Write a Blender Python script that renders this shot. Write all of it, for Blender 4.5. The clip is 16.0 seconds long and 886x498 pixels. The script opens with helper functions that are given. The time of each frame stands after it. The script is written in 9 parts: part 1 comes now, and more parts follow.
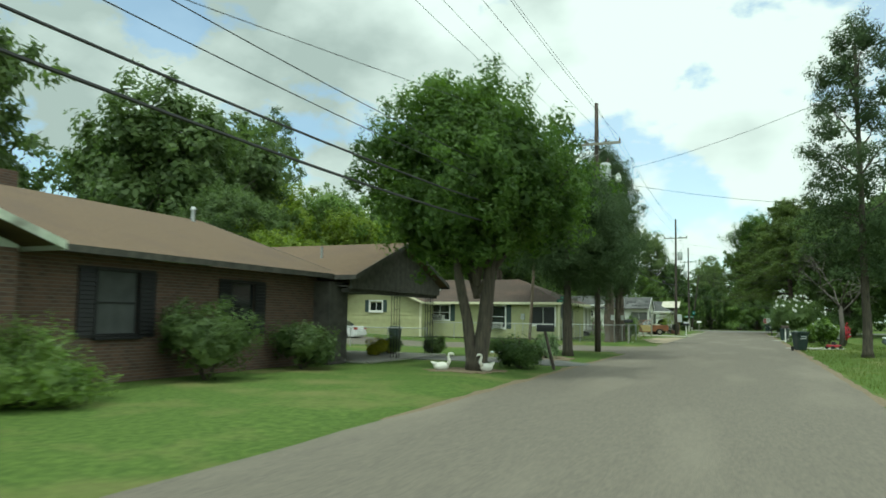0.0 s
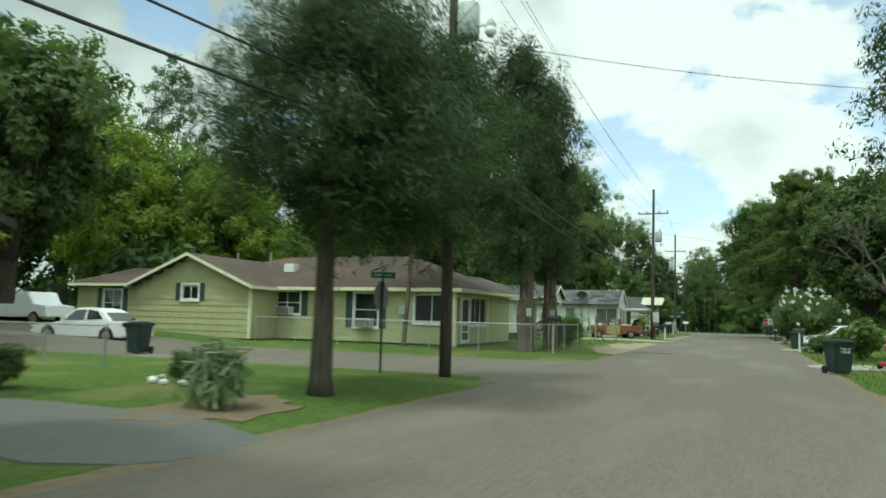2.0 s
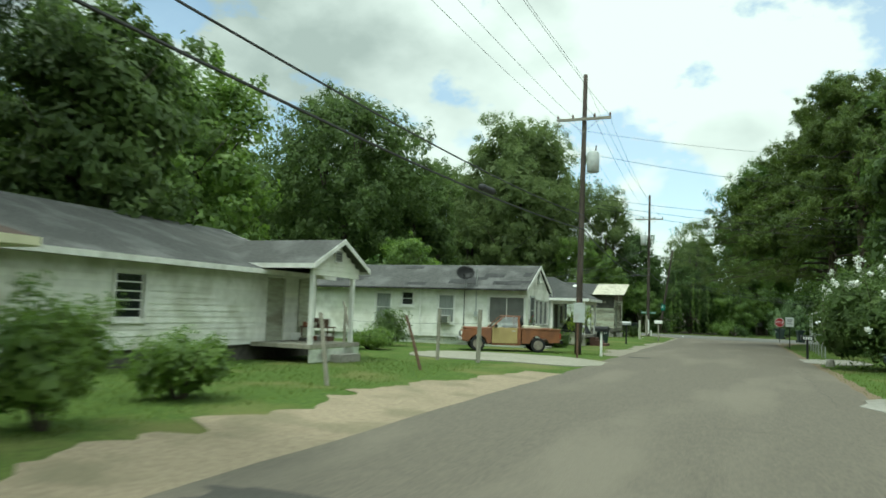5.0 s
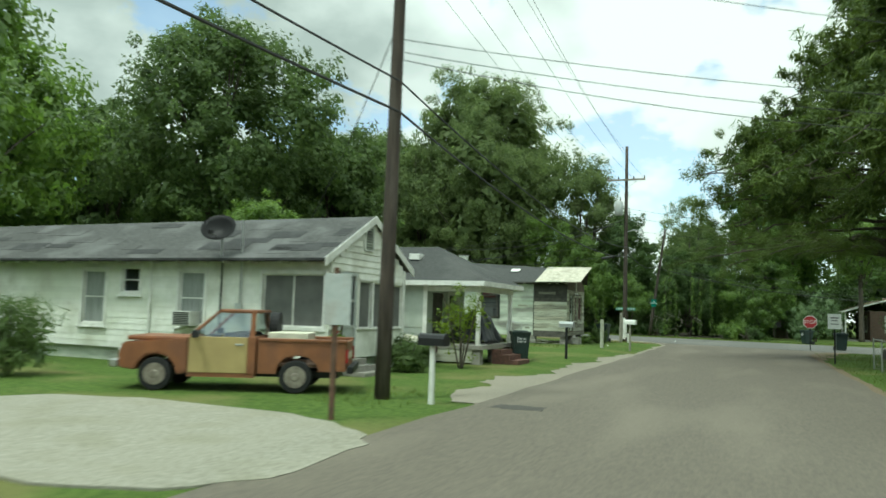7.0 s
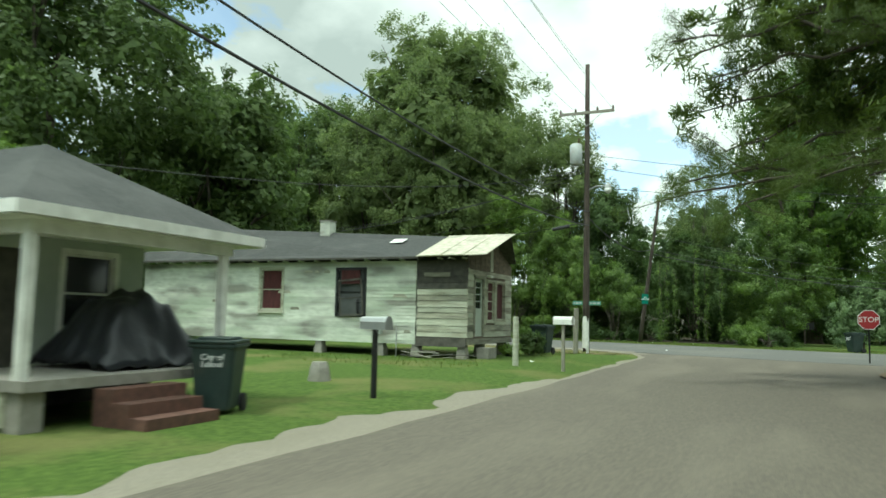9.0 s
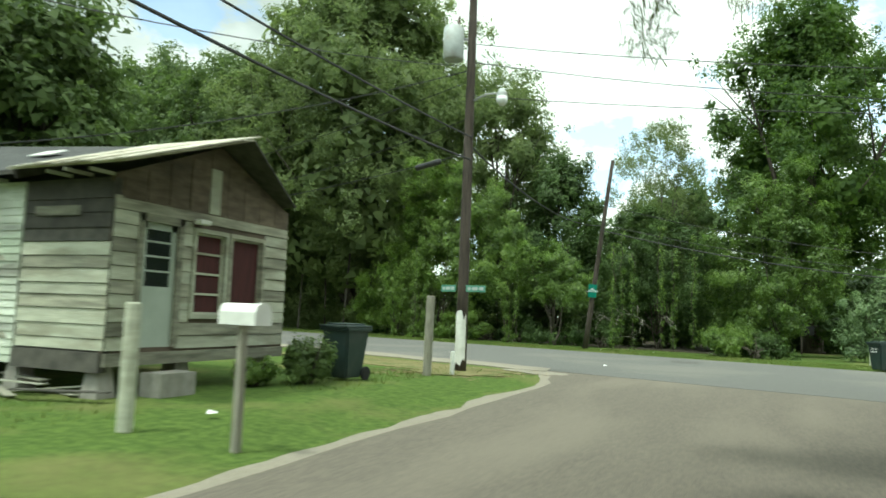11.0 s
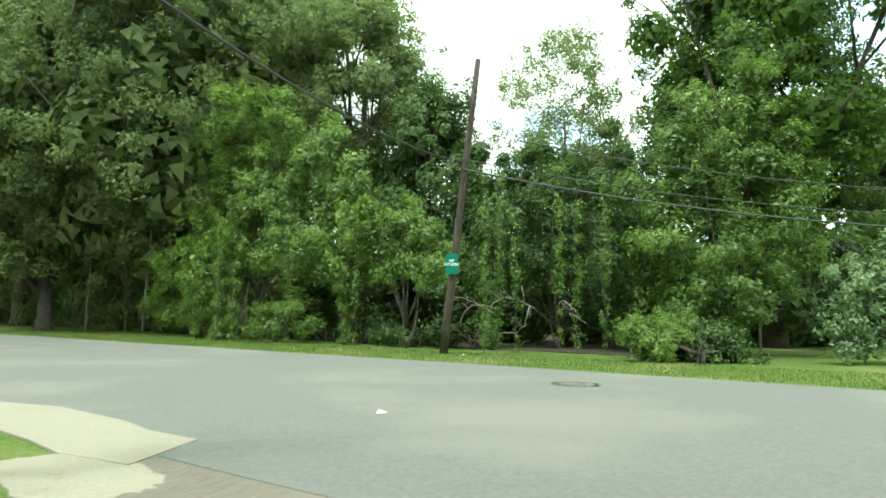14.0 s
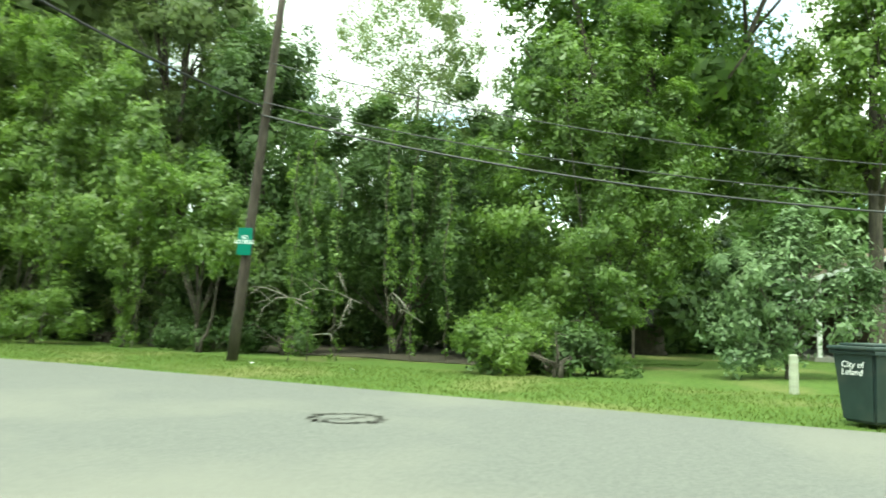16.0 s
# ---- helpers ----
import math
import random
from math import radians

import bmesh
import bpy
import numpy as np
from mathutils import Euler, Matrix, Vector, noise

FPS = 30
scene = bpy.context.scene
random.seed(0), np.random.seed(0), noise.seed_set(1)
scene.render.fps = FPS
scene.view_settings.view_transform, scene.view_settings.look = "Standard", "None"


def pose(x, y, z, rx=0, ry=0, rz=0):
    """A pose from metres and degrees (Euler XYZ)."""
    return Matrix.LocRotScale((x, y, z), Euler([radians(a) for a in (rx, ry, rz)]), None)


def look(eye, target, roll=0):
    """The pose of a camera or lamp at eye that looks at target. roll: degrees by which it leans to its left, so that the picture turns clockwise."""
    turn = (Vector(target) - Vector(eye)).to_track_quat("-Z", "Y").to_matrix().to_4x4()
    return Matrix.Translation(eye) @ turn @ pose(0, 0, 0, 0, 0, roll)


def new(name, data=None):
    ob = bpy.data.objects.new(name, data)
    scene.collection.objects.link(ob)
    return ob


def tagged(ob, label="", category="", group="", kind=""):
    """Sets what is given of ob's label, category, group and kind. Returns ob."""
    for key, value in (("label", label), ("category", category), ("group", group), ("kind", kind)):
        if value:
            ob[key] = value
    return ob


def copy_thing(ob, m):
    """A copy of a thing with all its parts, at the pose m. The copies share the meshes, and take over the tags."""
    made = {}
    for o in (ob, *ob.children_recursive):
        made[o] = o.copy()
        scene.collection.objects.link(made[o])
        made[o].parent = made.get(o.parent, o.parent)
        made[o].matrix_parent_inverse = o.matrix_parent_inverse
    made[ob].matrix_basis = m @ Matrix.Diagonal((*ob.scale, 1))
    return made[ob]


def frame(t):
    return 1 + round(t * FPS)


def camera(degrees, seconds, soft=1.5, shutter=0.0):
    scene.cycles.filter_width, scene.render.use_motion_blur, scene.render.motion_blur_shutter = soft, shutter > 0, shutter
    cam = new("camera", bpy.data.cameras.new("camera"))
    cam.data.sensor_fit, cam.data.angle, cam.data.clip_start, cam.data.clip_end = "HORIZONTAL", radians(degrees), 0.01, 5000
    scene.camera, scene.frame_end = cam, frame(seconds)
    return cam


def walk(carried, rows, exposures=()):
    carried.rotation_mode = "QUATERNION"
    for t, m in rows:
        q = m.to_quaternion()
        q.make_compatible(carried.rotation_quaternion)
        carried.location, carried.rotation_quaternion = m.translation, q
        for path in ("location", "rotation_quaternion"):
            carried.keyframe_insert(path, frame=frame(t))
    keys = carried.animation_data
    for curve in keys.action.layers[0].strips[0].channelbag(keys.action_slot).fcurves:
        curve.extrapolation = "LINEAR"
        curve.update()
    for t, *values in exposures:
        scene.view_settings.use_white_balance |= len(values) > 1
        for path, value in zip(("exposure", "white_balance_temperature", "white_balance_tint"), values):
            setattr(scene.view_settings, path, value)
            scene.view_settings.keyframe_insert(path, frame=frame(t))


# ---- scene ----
cam = camera(63.1, 16.0, soft=1.6, shutter=0.35)
PATH = [
    (0, (0.916, 3.766, 1.616), (0.146, 5.602, 1.805), 0.7),
    (0.5, (0.82, 8.594, 1.562), (0.038, 10.425, 1.754), 0.5),
    (1, (0.749, 13.351, 1.595), (-0.033, 15.183, 1.778), 1.7),
    (1.5, (0.851, 18.161, 1.604), (0.076, 19.995, 1.789), 1.4),
    (2, (0.908, 22.899, 1.516), (0.143, 24.737, 1.701), 1.4),
    (2.5, (1.013, 27.912, 1.416), (0.252, 29.752, 1.605), 1.6),
    (3, (0.903, 33.093, 1.436), (0.145, 34.935, 1.619), 2.1),
    (3.5, (0.74, 38.249, 1.456), (-0.015, 40.092, 1.638), 2.3),
    (5.8, (0.576, 60.685, 1.827), (-0.193, 62.524, 1.993), 1.7),
    (6, (0.582, 62.642, 1.822), (-0.192, 64.479, 1.99), 1.8),
    (6.5, (0.461, 67.527, 1.748), (-0.318, 69.361, 1.919), 1.8),
    (7, (0.437, 72.161, 1.715), (-0.35, 73.992, 1.885), 1.7),
    (7.5, (0.474, 76.507, 1.599), (-0.326, 78.331, 1.776), 1.6),
    (8, (0.454, 80.811, 1.473), (-0.361, 82.628, 1.659), 1.0),
    (8.2, (0.414, 82.37, 1.461), (-0.406, 84.185, 1.648), 0.9),
    (10.3, (-0.046, 97.44, 1.487), (-0.883, 99.247, 1.67), 1.8),
    (10.5, (-0.123, 98.754, 1.49), (-0.948, 100.566, 1.672), 2.0),
    (11, (-0.199, 101.821, 1.501), (-0.985, 103.651, 1.68), 2.1),
    (11.5, (-0.238, 104.774, 1.569), (-0.989, 106.62, 1.738), 1.9),
    (12, (-0.306, 107.414, 1.571), (-1.029, 109.271, 1.737), 1.9),
    (12.5, (-0.503, 109.856, 1.57), (-1.193, 111.726, 1.735), 1.3),
    (13, (-0.582, 112.092, 1.458), (-1.245, 113.971, 1.627), 1.2),
    (13.5, (-0.612, 114.056, 1.487), (-1.25, 115.944, 1.652), 0.9),
    (14, (-0.491, 115.858, 1.518), (-1.117, 117.75, 1.679), 0.6),
    (14.5, (-0.35, 117.368, 1.545), (-0.966, 119.265, 1.701), 0.6),
    (15, (-0.21, 118.766, 1.516), (-0.8, 120.67, 1.672), 1.0),
    (15.5, (-0.12, 120.156, 1.426), (-0.624, 122.085, 1.588), 1.2),
    (16, (0.129, 121.695, 1.384), (-0.205, 123.659, 1.553), 1.5),
]
walk(cam, [(t, look(eye, target, roll)) for t, eye, target, roll in PATH], [(0.0, -0.45, 6130, -11), (3.5, -0.44, 6160, -10), (6.5, -0.37, 6190, -10.5), (8.0, -0.27, 6200, -10), (10.5, 0.02, 6330, -7), (12.5, 0.43, 6380, -6), (14.5, 0.78, 6420, -12), (16.0, 0.92, 6600, -15)])

# ---- light ----
SUN_DIR = Vector((-0.2, -0.34, 0.91)).normalized()
sun = new("sun", bpy.data.lights.new("sun", "SUN"))
sun.data.energy, sun.data.angle, sun.data.color = 2.7, radians(6), (1.0, 0.975, 0.92)
sun.matrix_world = look(SUN_DIR * 100, (0, 0, 0))

world = bpy.data.worlds.new("world")
scene.world = world
world.use_nodes = True
wn, wl = world.node_tree.nodes, world.node_tree.links
wn.clear()
sky = wn.new("ShaderNodeTexSky")
sky.sky_type, sky.sun_disc = "NISHITA", False
sky.sun_elevation = math.asin(SUN_DIR.z)
sky.sun_rotation = math.atan2(SUN_DIR.x, SUN_DIR.y)
coord = wn.new("ShaderNodeTexCoord")
mapping = wn.new("ShaderNodeMapping")
mapping.inputs["Scale"].default_value = (1.0, 1.0, 1.7)
mapping.inputs["Location"].default_value = (0.35, 0.2, 0.1)
wl.new(coord.outputs["Generated"], mapping.inputs["Vector"])
cloud = wn.new("ShaderNodeTexNoise")
cloud.inputs["Scale"].default_value, cloud.inputs["Detail"].default_value, cloud.inputs["Roughness"].default_value = 4.6, 10.0, 0.55
wl.new(mapping.outputs["Vector"], cloud.inputs["Vector"])
cover = wn.new("ShaderNodeValToRGB")
cover.color_ramp.elements[0].position, cover.color_ramp.elements[1].position = 0.40, 0.455
cover.color_ramp.elements[0].color = (0.36, 0.36, 0.36, 1)
wl.new(cloud.outputs["Fac"], cover.inputs["Fac"])
shade_noise = wn.new("ShaderNodeTexNoise")
shade_noise.inputs["Scale"].default_value, shade_noise.inputs["Detail"].default_value, shade_noise.inputs["Roughness"].default_value = 3.6, 8.0, 0.5
mapping2 = wn.new("ShaderNodeMapping")
mapping2.inputs["Location"].default_value = (4.2, 1.3, 2.0)
mapping2.inputs["Scale"].default_value = (1.0, 1.0, 1.6)
wl.new(coord.outputs["Generated"], mapping2.inputs["Vector"])
wl.new(mapping2.outputs["Vector"], shade_noise.inputs["Vector"])
lean = wn.new("ShaderNodeVectorMath")  # the cloud deck thins towards the north-east
lean.operation = "DOT_PRODUCT"
lean.inputs[1].default_value = (0.56, 0.2, 0.0)
wl.new(coord.outputs["Generated"], lean.inputs[0])
total = wn.new("ShaderNodeMath")
wl.new(shade_noise.outputs["Fac"], total.inputs[0])
wl.new(lean.outputs["Value"], total.inputs[1])
tone = wn.new("ShaderNodeValToRGB")
tone.color_ramp.elements[0].position, tone.color_ramp.elements[1].position = 0.28, 0.54
tone.color_ramp.elements[0].color = (6.2, 6.8, 6.6, 1)
tone.color_ramp.elements[1].color = (12.6, 13.0, 12.6, 1)
wl.new(total.outputs[0], tone.inputs["Fac"])
mix = wn.new("ShaderNodeMix")
mix.data_type = "RGBA"
wl.new(cover.outputs["Color"], mix.inputs[0])
brighter = wn.new("ShaderNodeVectorMath")  # hazy summer sky between the clouds
brighter.operation = "SCALE"
brighter.inputs["Scale"].default_value = 2.7
wl.new(sky.outputs["Color"], brighter.inputs[0])
wl.new(brighter.outputs["Vector"], mix.inputs[6])
near_sun = wn.new("ShaderNodeVectorMath")  # thin cloud is brighter towards the sun
near_sun.operation = "DOT_PRODUCT"
near_sun.inputs[1].default_value = SUN_DIR
wl.new(coord.outputs["Generated"], near_sun.inputs[0])
falloff = wn.new("ShaderNodeMapRange")
falloff.interpolation_type = "SMOOTHSTEP"
falloff.inputs[1].default_value, falloff.inputs[2].default_value, falloff.inputs[3].default_value, falloff.inputs[4].default_value = 0.2, 1.0, 1.0, 2.9
wl.new(near_sun.outputs["Value"], falloff.inputs[0])
aureole = wn.new("ShaderNodeVectorMath")
aureole.operation = "SCALE"
wl.new(tone.outputs["Color"], aureole.inputs[0])
wl.new(falloff.outputs[0], aureole.inputs["Scale"])
wl.new(aureole.outputs["Vector"], mix.inputs[7])
background = wn.new("ShaderNodeBackground")
background.inputs["Strength"].default_value = 0.108
wl.new(mix.outputs[2], background.inputs["Color"])
wl.new(background.outputs[0], wn.new("ShaderNodeOutputWorld").inputs[0])


# ---- materials ----
def mat(name, c1, c2=None, scale=3.0, rough=0.8, bump=0.0, bscale=None, metal=0.0, stain=None, stain_scale=0.6, stain_amount=0.5, spec=0.4, random=0.0, stretch=(1, 1, 1), film=None, film_amount=0.6):
    """A surface with grain, wider stains, a thin film of algae or dust, and fine relief; sizes in metres."""
    m = bpy.data.materials.new(name)
    m.use_nodes = True
    n, l = m.node_tree.nodes, m.node_tree.links
    b = n["Principled BSDF"]
    b.inputs["Roughness"].default_value, b.inputs["Metallic"].default_value = rough, metal
    b.inputs["Specular IOR Level"].default_value = spec
    c2 = c2 or tuple(0.75 * v for v in c1)
    tc = n.new("ShaderNodeTexCoord")
    mp = n.new("ShaderNodeMapping")
    mp.inputs["Scale"].default_value = stretch
    l.new(tc.outputs["Object"], mp.inputs["Vector"])
    g = n.new("ShaderNodeTexNoise")
    g.inputs["Scale"].default_value, g.inputs["Detail"].default_value = scale, 6
    l.new(mp.outputs["Vector"], g.inputs["Vector"])
    r = n.new("ShaderNodeValToRGB")
    r.color_ramp.elements[0].position, r.color_ramp.elements[1].position = 0.32, 0.68
    r.color_ramp.elements[0].color, r.color_ramp.elements[1].color = (*c2, 1), (*c1, 1)
    l.new(g.outputs["Fac"], r.inputs["Fac"])
    out = r.outputs["Color"]
    layers = ([(film, stain_scale * 0.45, film_amount, 2)] if film else []) + ([(stain, stain_scale, stain_amount, 5)] if stain else [])
    for (colour, size, amount, detail) in layers:
        s = n.new("ShaderNodeTexNoise")
        s.inputs["Scale"].default_value, s.inputs["Detail"].default_value = size, detail
        l.new(mp.outputs["Vector"], s.inputs["Vector"])
        sr = n.new("ShaderNodeValToRGB")
        sr.color_ramp.elements[0].position, sr.color_ramp.elements[1].position = 0.5, 0.66
        sr.color_ramp.elements[0].color, sr.color_ramp.elements[1].color = (0, 0, 0, 1), (amount,) * 3 + (1,)
        l.new(s.outputs["Fac"], sr.inputs["Fac"])
        x = n.new("ShaderNodeMix")
        x.data_type = "RGBA"
        l.new(sr.outputs["Color"], x.inputs[0])
        l.new(out, x.inputs[6])
        x.inputs[7].default_value = (*colour, 1)
        out = x.outputs[2]
    if random:
        oi = n.new("ShaderNodeObjectInfo")
        mr = n.new("ShaderNodeMapRange")
        mr.inputs[3].default_value, mr.inputs[4].default_value = 1 - random, 1 + random
        l.new(oi.outputs["Random"], mr.inputs[0])
        hs = n.new("ShaderNodeHueSaturation")
        l.new(mr.outputs[0], hs.inputs["Value"])
        l.new(out, hs.inputs["Color"])
        out = hs.outputs["Color"]
    l.new(out, b.inputs["Base Color"])
    if bump:
        bn = n.new("ShaderNodeTexNoise")
        bn.inputs["Scale"].default_value, bn.inputs["Detail"].default_value = bscale or scale * 6, 4
        l.new(mp.outputs["Vector"], bn.inputs["Vector"])
        bp = n.new("ShaderNodeBump")
        bp.inputs["Strength"].default_value, bp.inputs["Distance"].default_value = bump, 0.02
        l.new(bn.outputs["Fac"], bp.inputs["Height"])
        l.new(bp.outputs["Normal"], b.inputs["Normal"])
    return m


def clear_glass(name):
    m = bpy.data.materials.new(name)
    m.use_nodes = True
    n, l = m.node_tree.nodes, m.node_tree.links
    see, shine, mx = n.new("ShaderNodeBsdfTransparent"), n.new("ShaderNodeBsdfGlossy"), n.new("ShaderNodeMixShader")
    see.inputs["Color"].default_value = (0.72, 0.76, 0.74, 1)
    shine.inputs["Roughness"].default_value = 0.04
    mx.inputs[0].default_value = 0.14
    l.new(see.outputs[0], mx.inputs[1])
    l.new(shine.outputs[0], mx.inputs[2])
    l.new(mx.outputs[0], n["Material Output"].inputs["Surface"])
    return m


def leaf_mat(name, dark, light, through_amount=0.3, rough=0.55, spec=0.3):
    m = bpy.data.materials.new(name)
    m.use_nodes = True
    n, l = m.node_tree.nodes, m.node_tree.links
    b = n["Principled BSDF"]
    b.inputs["Roughness"].default_value, b.inputs["Specular IOR Level"].default_value = rough, spec
    geo = n.new("ShaderNodeNewGeometry")
    tc = n.new("ShaderNodeTexCoord")
    g = n.new("ShaderNodeTexNoise")
    g.inputs["Scale"].default_value, g.inputs["Detail"].default_value = 0.7, 4
    l.new(tc.outputs["Object"], g.inputs["Vector"])
    add = n.new("ShaderNodeMath")
    add.operation = "MULTIPLY_ADD"
    l.new(geo.outputs["Random Per Island"], add.inputs[0])
    add.inputs[1].default_value = 0.42
    sub = n.new("ShaderNodeMapRange")
    sub.inputs[1].default_value, sub.inputs[2].default_value, sub.inputs[3].default_value, sub.inputs[4].default_value = 0.3, 0.7, 0.0, 0.58
    l.new(g.outputs["Fac"], sub.inputs[0])
    l.new(sub.outputs[0], add.inputs[2])
    r = n.new("ShaderNodeValToRGB")
    r.color_ramp.elements[0].color, r.color_ramp.elements[1].color = (*dark, 1), (*light, 1)
    l.new(add.outputs[0], r.inputs["Fac"])
    l.new(r.outputs["Color"], b.inputs["Base Color"])
    t = n.new("ShaderNodeBsdfTranslucent")
    hs = n.new("ShaderNodeHueSaturation")
    hs.inputs["Value"].default_value, hs.inputs["Saturation"].default_value = 1.3, 1.1
    l.new(r.outputs["Color"], hs.inputs["Color"])
    l.new(hs.outputs["Color"], t.inputs["Color"])
    mx = n.new("ShaderNodeMixShader")
    mx.inputs[0].default_value = through_amount
    l.new(b.outputs[0], mx.inputs[1])
    l.new(t.outputs[0], mx.inputs[2])
    l.new(mx.outputs[0], n["Material Output"].inputs["Surface"])
    return m


def plain(name, c, rough=0.5, metal=0.0):
    return mat(name, c, tuple(0.9 * v for v in c), scale=8, rough=rough, metal=metal)


def glass_mat(name, tint=(0.02, 0.025, 0.025), rough=0.08):
    return mat(name, tint, tuple(0.6 * v for v in tint), scale=2, rough=rough, spec=0.8)


